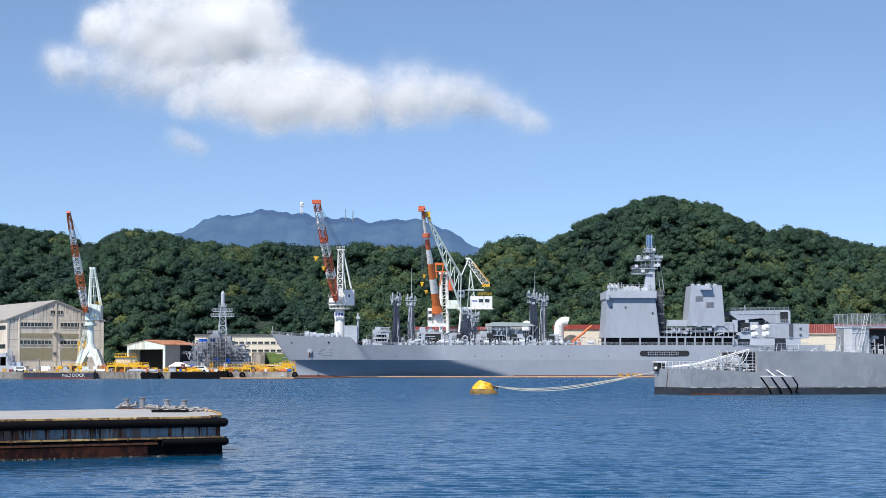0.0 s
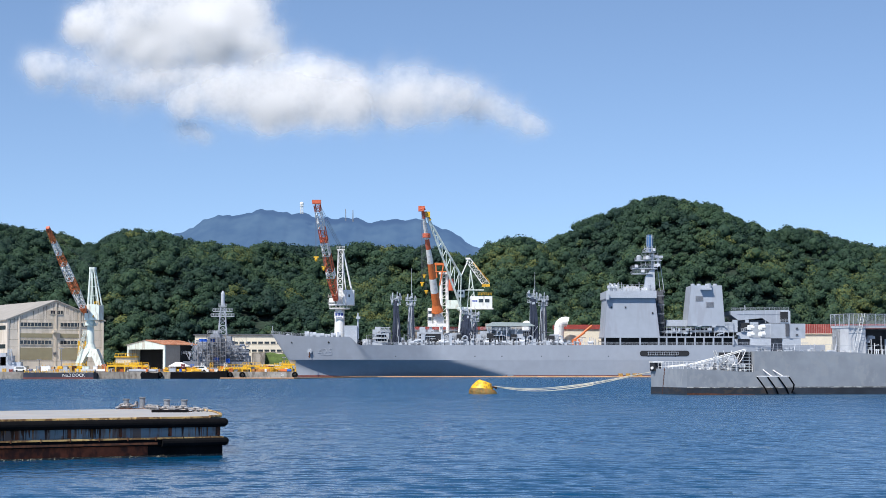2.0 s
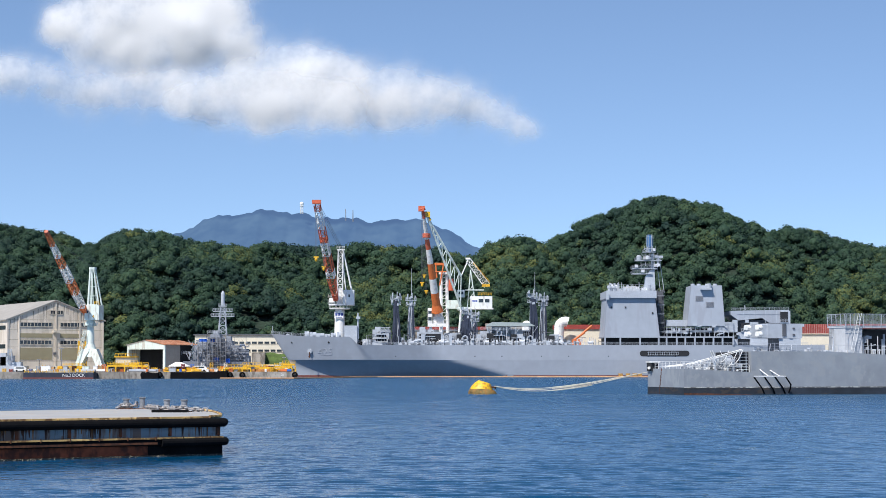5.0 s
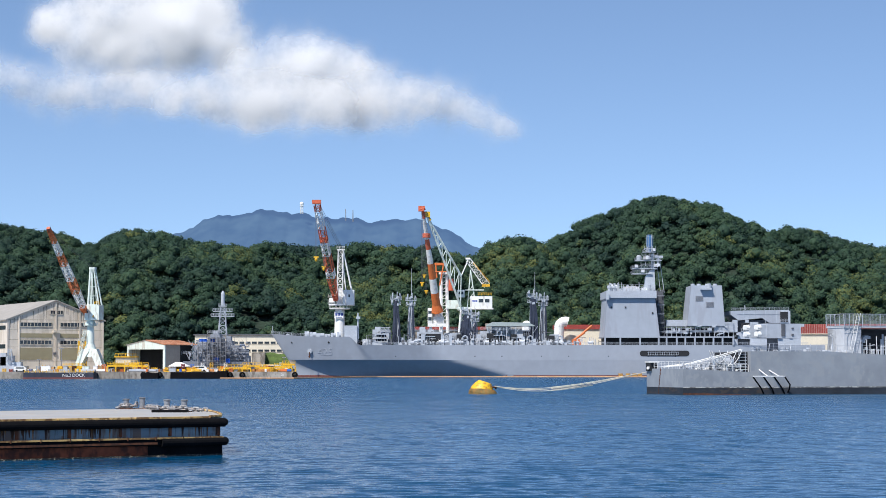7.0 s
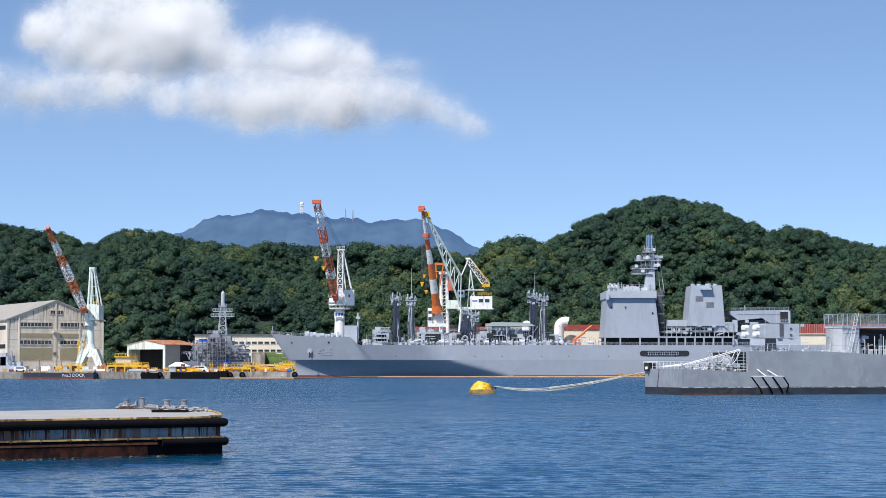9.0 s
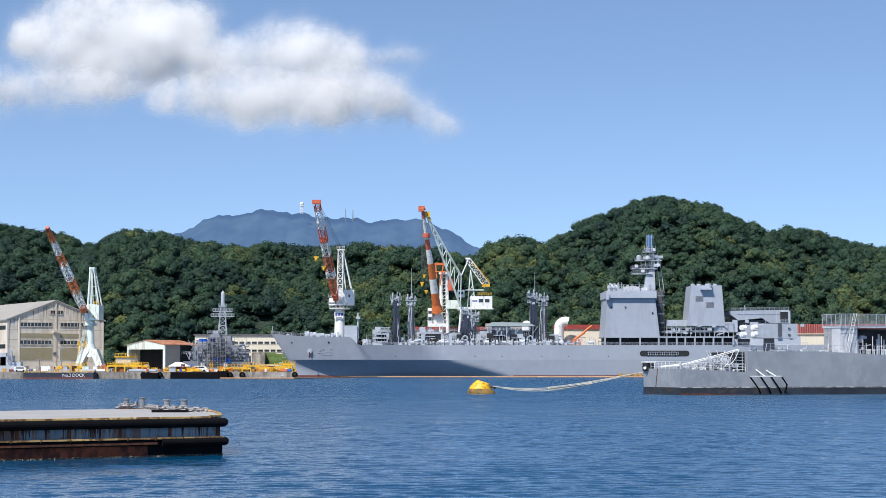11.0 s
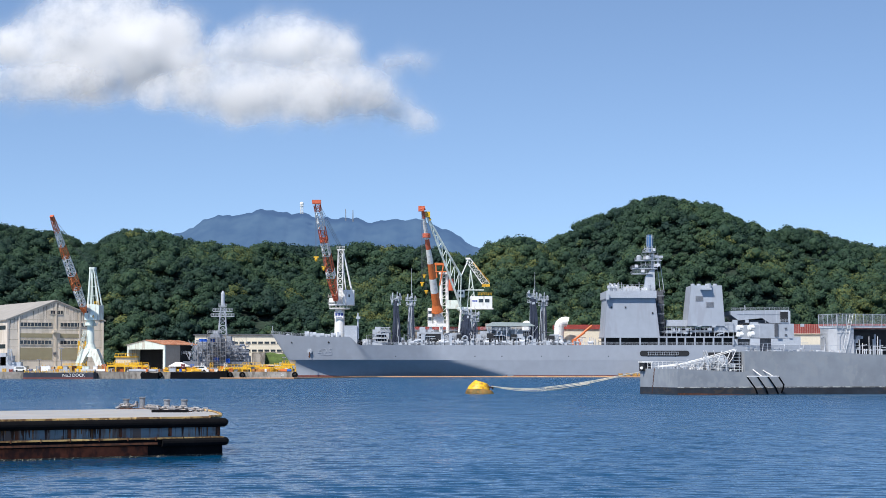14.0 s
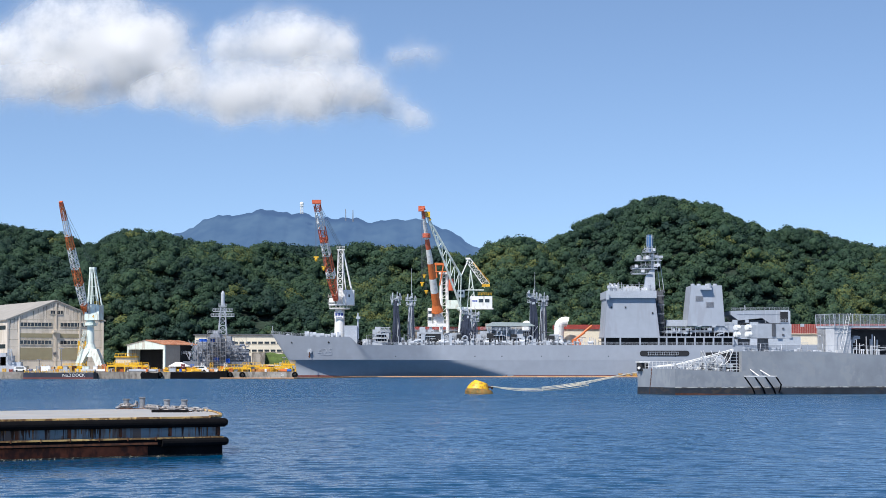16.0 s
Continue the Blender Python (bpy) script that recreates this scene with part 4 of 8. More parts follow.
# ---- escort ship in the foreground, in its own measures: along the side from the stern, across, up ----
def escort_ship():
    ship = new("escort_ship")
    HOME[ship] = Vector((0, 0, 0))
    tagged(ship, "grey naval escort ship with a low stern deck, drifting slowly", "ship")
    wide = 13.0
    u1, low0, low1 = 10.88, 3.76, 3.26
    up0, up1 = 6.30, 5.85
    us = [0, 3, 6, u1 - 0.3, u1 - 0.299, u1 + 12, 31.99, 55, 80, 100, 115, 122]
    tops = [low0, low0 + (low1 - low0) * 0.3, low0 + (low1 - low0) * 0.55, low1, up0, up0, up1, up1, up1 + 0.6, up1 + 1.8, up1 + 3, up1 + 3.6]
    fat = [1.0, 1.02, 1.04, 1.06, 1.06, 1.08, 1.12, 1.12, 1.05, 0.75, 0.35, 0.05]
    rings = []
    for u, top, k in zip(us, tops, fat):
        h = wide / 2 * k
        c = wide / 2
        rings.append([(u, c - h * 0.99, -1.5), (u, c - h, 1.2), (u, c - h, top), (u, c + h, top), (u, c + h, 1.2), (u, c + h * 0.99, -1.5)])
    bm = mesh()
    loft(bm, rings)
    hull = part("hull", bm, OLD_GREY, ship, "streaked and faded grey hull")
    bm = mesh()
    rr = []
    for u, k in zip(us, fat):
        h, c = wide / 2 * k + 0.03, wide / 2
        uu = u - 0.03 if u == 0 else u
        rr.append([(uu, c - h, -1.0), (uu, c - h, 1.05), (uu, c + h, 1.05), (uu, c + h, -1.0)])
    loft(bm, rr)
    part("boot_topping", bm, BOOT, hull, "dark waterline band with rust")
    bm = mesh()
    rr = []
    for u, k in zip(us[:4], fat[:4]):
        h, c = wide / 2 * k + 0.05, wide / 2
        rr.append([(u, c - h, -1.0), (u, c - h, 0.26 - 0.02 * u), (u, c + h, 0.26 - 0.02 * u), (u, c + h, -1.0)])
    loft(bm, rr)
    part("rust_band", bm, RUST, hull)
    # rust streak and draught marks on the transom
    bm = mesh()
    for i in range(9):
        box(bm, -0.05, 0.0, 7.8 + 0.12 * i, 7.98 + 0.12 * i, low0 - 0.5 * i - 0.4, low0 - 0.5 * i + 0.05)
    part("rust_streak", bm, RUST, hull)
    bm = mesh()
    rr = []
    for u, k in zip(us[:8], fat[:8]):
        h, c = wide / 2 * k + 0.035, wide / 2
        rr.append([(u, c - h, 1.0), (u, c - h, 1.14), (u, c - h + 0.1, 1.14), (u, c - h + 0.1, 1.0)])
    loft(bm, rr)
    part("salt_line", bm, material("pale salt and scale", (0.50, 0.50, 0.48), 0.8, vary=0.2, grain=0.8, stain=(0.10, 0.10, 0.10), stain_amount=0.75, stain_size=0.5, streaks=0.3), hull, "broken pale salt line above the waterline")
    # stern chock and mooring gear
    bm = mesh()
    box(bm, -0.25, 0.9, wide - 1.9, wide - 0.2, low0 - 0.35, low0 + 0.9)
    part("stern_chock", bm, HOLE_SHADE, ship, "dark stern mooring chock")
    bm = mesh()
    box(bm, -0.3, 1.1, wide - 2.2, wide + 0.05, low0 + 0.9, low0 + 1.1)
    rod(bm, (-0.6, wide - 1.8, low0 + 0.1), (0.4, wide - 0.5, low0 + 0.1), 0.22, n=10)
    part("chock_cover", bm, WHITE, ship)
    bm = mesh()
    railing(bm, [(0.15, wide - 2.4, low0), (0.15, 0.2, low0), (u1 - 0.5, -0.1, low1)], 1.05, 1.3, 0.035)
    part("stern_railing", bm, WHITE, ship, "white guard rails")
    bm = mesh()
    rng = random.Random(3)
    for i in range(60):
        u, v = rng.uniform(3.5, u1 - 0.5), rng.uniform(0.6, 7)
        z = low0 - 0.3
        h = rng.uniform(0.3, 2.4) * (0.5 + u / u1 * 0.6)
        c = i % 4
        if c == 0:
            rod(bm, (u, v, z), (u, v, z + h), rng.uniform(0.04, 0.22), n=7)
        elif c == 1:
            box(bm, u, u + rng.uniform(0.2, 0.8), v, v + 0.7, z, z + h * 0.7)
        elif c == 2:
            rod(bm, (u, v, z + h * 0.7), (u + rng.uniform(-1.4, 1.4), v + 0.3, z + h), 0.05, n=5)
        else:
            rod(bm, (u, v, z + h * 0.5), (u + 0.7, v + 0.1, z + h * 0.5), rng.uniform(0.2, 0.45), n=10)
    each_part("deck_gear", bm, MAST_GREY, ship, "grey bollards, reels and lockers on the stern deck")
    bm = mesh()
    for u, v, r in ((u1 - 3.6, 2.0, 0.85), (u1 - 2.2, 3.5, 0.7), (u1 - 5.2, 2.5, 0.7)):
        rod(bm, (u, v, low1 + 1.5), (u + 0.9, v - 0.2, low1 + 1.5), r, n=16)
        rod(bm, (u - 0.08, v, low1 + 1.5), (u, v, low1 + 1.5), r + 0.2, n=16)
        rod(bm, (u + 0.9, v - 0.2, low1 + 1.5), (u + 1.0, v - 0.2, low1 + 1.5), r + 0.2, n=16)
    each_part("rope_reel", bm, MAST_GREY, ship)
    bm = mesh()
    for a, b, deep in ((6.6, 2.2, 2.6), (6.2, 3.6, 1.7), (5.0, 1.4, 2.1)):
        tube(bm, [(u1 - a + (a - b) * i / 12, 0.25, up0 + 0.1 - deep * (1 - (i / 6 - 1) ** 2)) for i in range(13)], 0.05)
    tube(bm, [(0.4, 8.5, low0 + 0.3), (3, 5, low0 + 0.7), (u1 - 4, 1.5, up0 - 0.5), (u1 - 1, 1.2, up0 + 0.3)], 0.08)
    tube(bm, [(0.4, 7.8, low0 + 0.2), (3, 4.6, low0 + 0.6), (u1 - 4, 1.2, up0 - 0.7), (u1 - 1, 0.8, up0 + 0.2)], 0.06)
    each_part("slack_rope", bm, WHITE, ship, "pale ropes hung over the stern deck")
    # bulkhead in near-black, so the shade under the deck is in its colour
    bm = mesh()
    box(bm, u1 - 3.0, u1 - 0.31, 3.2, 6.0, low1 - 0.3, up0 - 0.15)
    box(bm, u1 - 2.0, u1 - 0.31, 0.6, 3.2, low1 - 0.3, up0 - 0.15)
    part("step_bulkhead", bm, HOLE_SHADE, ship, "bulkhead below the upper deck, its shade painted near-black")
    bm = mesh()
    for du in (0.3, 1.3):
        for dz in np.linspace(0.3, up0 - low1, 7):
            box(bm, u1 - 2.1 + du * 0.6, u1 - 1.3 + du * 0.6, 0.4, 0.55, low1 + dz, low1 + dz + 0.08)
        rod(bm, (u1 - 2.05 + du, 0.45, low1), (u1 - 2.05 + du, 0.45, up0), 0.05)
    part("ladder", bm, MAST_GREY, ship)
    bm = mesh()
    for i in range(34):
        u, v = rng.uniform(2.5, u1 - 0.6), rng.uniform(0.3, 3.5)
        z = low1 + rng.uniform(0.1, 1.9) * (0.35 + 0.65 * u / u1)
        if i % 3:
            rod(bm, (u, v, z), (u + rng.uniform(-0.6, 0.6), v, z + rng.uniform(-0.5, 0.7)), rng.uniform(0.03, 0.07), n=5)
        else:
            rod(bm, (u, v, z), (u + 0.3, v, z + 0.05), rng.uniform(0.12, 0.28), n=12)
    each_part("white_fitting", bm, WHITE, ship)
    fine = {0: mesh(), 1: mesh(), 2: mesh()}
    for i in range(130):
        u, v = 0.6 + (u1 - 1.6) * rng.random() ** 0.8, rng.uniform(0.15, 5.5)
        top = 0.7 + 2.1 * u / u1
        z = low1 - 0.2 + rng.uniform(0, top)
        bm = fine[i % 3]
        if i % 4 == 0:
            rod(bm, (u, v, low1 - 0.3), (u, v, low1 + top * rng.uniform(0.5, 1.0)), rng.uniform(0.03, 0.07), n=5)
        elif i % 4 == 1:
            rod(bm, (u, v, z), (u + rng.uniform(-1.5, 1.5), v, z + rng.uniform(-0.4, 0.5)), 0.035, n=5)
        elif i % 4 == 2:
            r = rng.uniform(0.25, 0.5)
            tube(bm, [(u + r * math.cos(a), v, z + r * math.sin(a)) for a in np.linspace(0, 6.2, 11)], 0.04, 5)
        else:
            box(bm, u, u + rng.uniform(0.15, 0.5), v, v + 0.4, z, z + rng.uniform(0.15, 0.6))
    each_part("stern_fitting", fine[0], NAVY_PALE, ship, "pale small fittings on the stern deck")
    each_part("stern_pipe", fine[1], DARK_GREY, ship, "dark pipes and brackets on the stern deck")
    each_part("stern_post", fine[2], MAST_GREY, ship)
    # stern rails up the break of deck, upper deck rails
    bm = mesh()
    railing(bm, [(u1 + 0.2, 0.1, up0), (23.23, -0.2, 6.12)], 1.2, 1.7, 0.03, 3)
    railing(bm, [(23.23, -0.2, 6.12), (60, -0.4, up1)], 1.1, 1.7, 0.03, 2)
    part("deck_railing", bm, MAST_GREY, ship)
    bm = mesh()
    for u in (u1 + 0.8, u1 + 1.5, u1 + 5.6, u1 + 6.3, u1 + 9.8):
        turned(bm, u, 0.8, [(0.28, up0 - 0.2), (0.28, up0 + 0.35), (0.4, up0 + 0.4), (0.4, up0 + 0.55)], 9)
    each_part("mooring_bitt", bm, MAST_GREY, ship)
    # missile launcher on its pedestal
    base_z, top_z = 8.30, 10.49
    la, lb, lv = 13.35, 21.68, 5.0
    ped = mesh()
    turned(ped, (la + lb) / 2 + 0.2, lv + 1.6, [(0.95, up0 - 0.4), (0.85, up0 + 0.6), (0.8, base_z + 0.05)], 16)
    launcher = part("launcher_pedestal", ped, DARK_GREY, ship)
    bm = mesh()
    half = (top_z - base_z)
    box(bm, la + 2.6, lb, lv, lv + 3.4, base_z, top_z)
    box(bm, la + 1.7, la + 2.6, lv + 0.1, lv + 1.5, base_z + 0.1, top_z - 0.2)
    box(bm, la + 0.7, la + 2.6, lv + 1.9, lv + 3.3, base_z + 0.1, top_z - 0.2)
    part("launcher_box", bm, MAST_GREY, launcher, "grey eight-cell launcher box")
    bm = mesh()
    for du, dv in ((1.3, 0.1), (0.35, 1.9)):
        for dz in (0.08, 0.54):
            for w in (0.05, 0.72):
                z = base_z + half * dz
                turned_pts = [(la + du - 0.05, lv + dv + w + 0.3, z + half * 0.2), (la + du + 0.5, lv + dv + w + 0.3, z + half * 0.2)]
                rod(bm, *turned_pts, half * 0.165, half * 0.195, 12)
    each_part("canister_cap", bm, WHITE, launcher, "white rounded canister caps")
    bm = mesh()
    for u, z in ((lb - 1.6, 0.62), (lb - 1.6, 0.18), (lb - 3.3, 0.4)):
        box(bm, u, u + (0.35 if z != 0.4 else 0.6), lv - 0.1, lv, base_z + half * z - (0.6 if z == 0.4 else 0), base_z + half * z + (1.3 if z == 0.4 else 0.25))
    each_part("launcher_fitting", bm, DARK_GREY, launcher)
    # after deckhouse with flight deck nets
    h0, hz0, hz1, hz2 = 28.35, 5.87, 9.94, 11.99
    bm = mesh()
    box(bm, h0, h0 + 2.9, 4.0, 9, hz0 - 0.5, hz1)
    box(bm, h0, h0 + 45, 6.5, 9, hz0 - 0.5, hz1 - 0.1)
    box(bm, h0 - 0.1, h0 + 45, 3.8, 9.2, hz1, hz1 + 0.3)
    house = part("after_deckhouse", bm, material("bright grey deckhouse paint", (0.56, 0.575, 0.60), 0.5, vary=0.06, stain=(0.47, 0.48, 0.50), stain_amount=0.2, stain_size=0.3, streaks=2), ship, "pale grey deckhouse with pipes and a ladder")
    # near-black sheet before the wall stands for the recess's shade
    bm = mesh()
    box(bm, h0 + 2.95, h0 + 45, 6.3, 6.48, hz0, hz1 - 0.2)
    part("shaded_recess", bm, HOLE_SHADE, house)
    bm = mesh()
    for i in range(5):
        v = 3.7 + i * 1.36
        rod(bm, (h0 - 0.1, v, hz1), (h0 - 0.2, v, hz2), 0.05)
        rod(bm, (h0 + i * 0.75, 3.75, hz1), (h0 + i * 0.75, 3.6, hz2), 0.05)
    for k in range(22):
        u = h0 + 4.4 + k * 1.6
        rod(bm, (u, 3.75, hz1), (u, 3.6, hz2), 0.04)
    for z in np.linspace(hz1 + 0.35, hz2, 13):
        f = (z - hz1) / (hz2 - hz1)
        rod(bm, (h0 - 0.2, 3.75 - 0.15 * f, z), (h0 + 45, 3.75 - 0.15 * f, z), 0.018 if z < hz2 - 0.1 else 0.05, n=4)
        rod(bm, (h0 - 0.2, 3.75 - 0.15 * f, z), (h0 - 0.2, 9.2, z), 0.018 if z < hz2 - 0.1 else 0.05, n=4)
    for u in np.arange(h0 + 0.1, h0 + 14, 0.24):
        rod(bm, (u, 3.75, hz1 + 0.3), (u, 3.61, hz2), 0.012, n=4)
    part("safety_net", bm, MAST_GREY, house, "wire safety nets along the flight deck")
    bm = mesh()
    for du in (0.4, 1.0):
        tube(bm, [(h0 + du, 3.85, hz0), (h0 + du, 3.85, hz1 - 1.2), (h0 + du + 0.2, 3.8, hz1 - 0.6), (h0 + du + 0.8, 3.8, hz1 + 0.3)], 0.035)
    tube(bm, [(h0 - 0.15, 8.4, hz1 - 1.6), (h0 - 0.15, 7.9, hz1 - 1.1), (h0 - 0.15, 7.3, hz1 - 1.5), (h0 - 0.15, 7.3, hz0 + 0.4)], 0.045)
    rod(bm, (h0 - 0.1, 3.85, hz1 - 0.6), (h0 + 2.8, 3.85, hz1 - 0.6), 0.035)
    each_part("deckhouse_pipe", bm, MAST_GREY, house)
    bm = mesh()
    for s in (0, 0.55):
        rod(bm, (h0 + 0.5 + s, 3.4, hz0), (h0 + 1.9 + s, 3.3, hz2 + 0.1), 0.035)
    for i in range(14):
        f = i / 14
        rod(bm, (h0 + 0.5 + 1.4 * f, 3.4 - 0.1 * f, hz0 + (hz2 - hz0) * f), (h0 + 1.05 + 1.4 * f, 3.4 - 0.1 * f, hz0 + (hz2 - hz0) * f), 0.03, n=4)
    part("inclined_ladder", bm, WHITE, house)
    bm = mesh()
    for i in range(7):
        u = h0 + 3.2 + rng.uniform(0, 9)
        rod(bm, (u, 5.2, hz0), (u, 5.2, hz1 - rng.uniform(0, 2)), rng.uniform(0.06, 0.25), n=8)
    for i in range(8):
        u, z = h0 + 3.0 + rng.uniform(0, 1.6), rng.uniform(hz0 + 0.3, hz1 - 0.8)
        box(bm, u, u + rng.uniform(0.3, 0.7), 4.6, 5.4, z, z + 0.4)
    each_part("pipe_fitting", bm, NAVY_GREY, house)
    bm = mesh()
    for i in range(26):
        u, z = h0 + 2.6 + rng.uniform(0, 11), hz0 + rng.uniform(0.0, 1.6)
        if i % 3 == 0:
            rod(bm, (u, 4.4, hz0), (u, 4.4, hz0 + rng.uniform(0.8, 3.2)), 0.06, n=6)
        elif i % 3 == 1:
            rod(bm, (u, 4.5, z), (u + rng.uniform(0.4, 1.8), 4.5, z + rng.uniform(-0.2, 0.2)), 0.05, n=6)
        else:
            turned(bm, u, 4.2, [(0.1, hz0 - 0.1), (0.1, hz0 + 0.6), (0.2, hz0 + 0.65), (0.06, hz0 + 0.85)], 10)
    each_part("white_pipe", bm, NAVY_PALE, house, "white pipes and vents before the shaded recess")
    bm = mesh()
    box(bm, h0 + 0.9, h0 + 1.8, 3.9, 4.0, hz0 + 0.1, hz0 + 2.0)
    part("deck_door", bm, MAST_GREY, house, "grey weathertight door")
    # gear along the deck edge
    bm = mesh()
    for i in range(15):
        u = u1 + 0.8 + i * 1.15 + rng.uniform(-0.3, 0.3)
        if i % 3 == 0:
            tube(bm, [(u + 0.45 * math.cos(a), 0.25, up0 - 0.1 + 0.28 * math.sin(a)) for a in np.linspace(0, 6.2, 11)], 0.06, 5)
        elif i % 3 == 1:
            box(bm, u, u + 0.9, 0.3, 1.1, up0 - 0.3, up0 + rng.uniform(0.15, 0.4))
        else:
            rod(bm, (u, 0.5, up0 - 0.2), (u + 0.2, 0.5, up0 + 1.1), 0.06, n=5)
    each_part("edge_fitting", bm, NAVY_PALE, ship, "pale fairleads, lockers and posts at the deck edge")
    # plate seams and worn patches of the side
    bm = mesh()
    for z in (2.6, 4.2):
        box(bm, u1 + 0.3, 60, -0.32, -0.05, z, z + 0.025)
    part("plate_seam", bm, DARK_GREY, hull)
    # propeller guard
    g0, g1, gz = 10.15, 15.27, 2.64
    bm = mesh()
    rod(bm, (g0, -2.0, gz), (g1, -2.0, gz), 0.09)
    rod(bm, (11.79, 0.0, 3.84), (12.52, -2.0, gz), 0.08)
    rod(bm, (13.34, 0.0, 3.75), (14.35, -2.0, gz), 0.08)
    guard = part("propeller_guard", bm, WHITE, ship, "white bar of the propeller guard on black struts")
    bm = mesh()
    for f in (0.0, 0.33, 0.66):
        u = g0 + (g1 - g0) * f
        tube(bm, [(u, -2.0, gz - 0.1), (u + 1.6, -1.4, 0.9), (u + 2.5, -0.3, 0.1)], 0.12)
    tube(bm, [(g1, -2.0, gz - 0.1), (g1 + 1.0, -1.6, gz - 1.2), (g1 + 1.3, -0.8, 0.8), (g1 + 1.2, -0.3, 0.1)], 0.12)
    tube(bm, [(g0 + 2.5, -0.3, 0.12), (g1 + 1.2, -0.3, 0.12)], 0.14)
    each_part("guard_strut", bm, BLACK, guard, "black guard struts")
    return ship


escort = escort_ship()
ESCORT_AT = (35.64, 277.0, 0.0)


# ---- dockyard ----
def framed(name, m, label, category, group=""):
    """A thing built in its own measures and then set at a pose."""
    ob = new(name)
    ob.matrix_basis = m
    HOME[ob] = Vector((0, 0, 0))
    return tagged(ob, label, category, group)


QZ = 2.4


def assembly_hall():
    hall = framed("assembly_hall", pose(-152.61, 672, QZ, 0, 0, 30), "weathered beige shipyard hall with a low gable roof", "industrial building")
    w, deep = 35.4, 90.0
    eave, ridge = 20.58 - QZ, 27.42 - QZ
    bm = mesh()
    prism(bm, [(0, 0), (w, 0), (w, eave), (w / 2, ridge), (0, eave)], 0, deep)
    wall = part("wall", bm, CLADDING, hall)
    slope = math.atan2(ridge - eave, w / 2)
    for side in (0, 1):
        bm = mesh()
        o = [(-0.6, eave - 0.25), (w / 2, ridge + 0.02), (w / 2, ridge + 0.35), (-0.6, eave + 0.15)]
        if side:
            o = [(w - x, z) for x, z in o][::-1]
        prism(bm, o, -0.5, deep)
        part("roof", bm, ROOF_GREY, hall, "light grey sheet roof")
    for x in (0.25, 4.4, w / 2, w - 8.9, w - 0.25):
        bm = mesh()
        top = eave + (ridge - eave) * (1 - abs(x - w / 2) / (w / 2)) - 0.35
        box(bm, x - 0.28, x + 0.28, -0.22, 0, 0, top)
        part("pilaster", bm, CLADDING, hall)
    # dark joints between the wall sheets, and rain stains below the eaves
    bm = mesh()
    for z0 in (3.6, 8.6, 11.2, 14.6, 18.2):
        box(bm, 0.6, w - 0.6, -0.012, 0, z0, z0 + 0.1)
    part("sheet_joint", bm, OLIVE_PANEL, wall)
    drip = random.Random(6)
    bm = mesh()
    for i in range(46):
        x = drip.uniform(0.6, w - 0.6)
        top = eave + (ridge - eave) * (1 - abs(x - w / 2) / (w / 2)) - 0.5
        ln, wd = drip.uniform(1.0, 6.5), drip.uniform(0.05, 0.2)
        prism(bm, [(x, top - ln), (x + wd * 0.4, top - ln), (x + wd, top), (x - wd * 0.3, top)], -0.02, 0)
    tagged(part("rain_stain", bm, material("dark rain stain", (0.26, 0.21, 0.16), 0.9, vary=0.3, grain=1), wall, "dark rain stains below the roof"), kind="stuff")

    def strip(x0, x1, z0, z1, panes):
        bm = mesh()
        box(bm, x0, x1, -0.1, 0.05, z0, z1)
        win = part("window", bm, GLASS, hall, "long strip window with dark panes")
        bm = mesh()
        for i in range(panes + 1):
            x = x0 + (x1 - x0) * i / panes
            box(bm, x - 0.07, x + 0.07, -0.16, -0.05, z0, z1)
        box(bm, x0 - 0.1, x1 + 0.1, -0.25, -0.05, z0 - 0.15, z0)
        box(bm, x0 - 0.1, x1 + 0.1, -0.2, -0.05, z1, z1 + 0.12)
        part("window_frame", bm, CLADDING, win)

    for z0, z1 in [(15.94, 17.240000000000002), (9.66, 10.959999999999999)]:
        strip(4.7, 16.2, z0, z1, 9)
        strip(19.3, 29.5, z0, z1, 8)
    strip(15.6, 20.2, 22.78 - QZ, 23.98 - QZ, 5)
    for x0, x1 in ((4.7, 16.4), (19.3, 29.5)):
        for z0, z1 in [(11.95, 13.45), (4.1899999999999995, 8.37)]:
            bm = mesh()
            box(bm, x0, x1, -0.12, 0.02, z0, z1)
            part("panel", bm, OLIVE_PANEL, hall, "faded olive wall panel")
    bm = mesh()
    box(bm, 16.4, 18.6, -1.6, 0, 16.18 - QZ, 16.98 - QZ)
    part("balcony_box", bm, CLADDING, hall)
    bm = mesh()
    box(bm, 16.8, 17.8, -0.5, 0, 8.39 - QZ, 9.19 - QZ)
    part("wall_vent", bm, DARK_GREY, hall)
    # side wall windows
    for z0, z1 in ((eave - 3.4, eave - 2.0), (eave - 10, eave - 8.6)):
        bm = mesh()
        box(bm, -0.12, 0.05, 1.5, 80, z0, z1)
        part("side_window", bm, GLASS, hall)


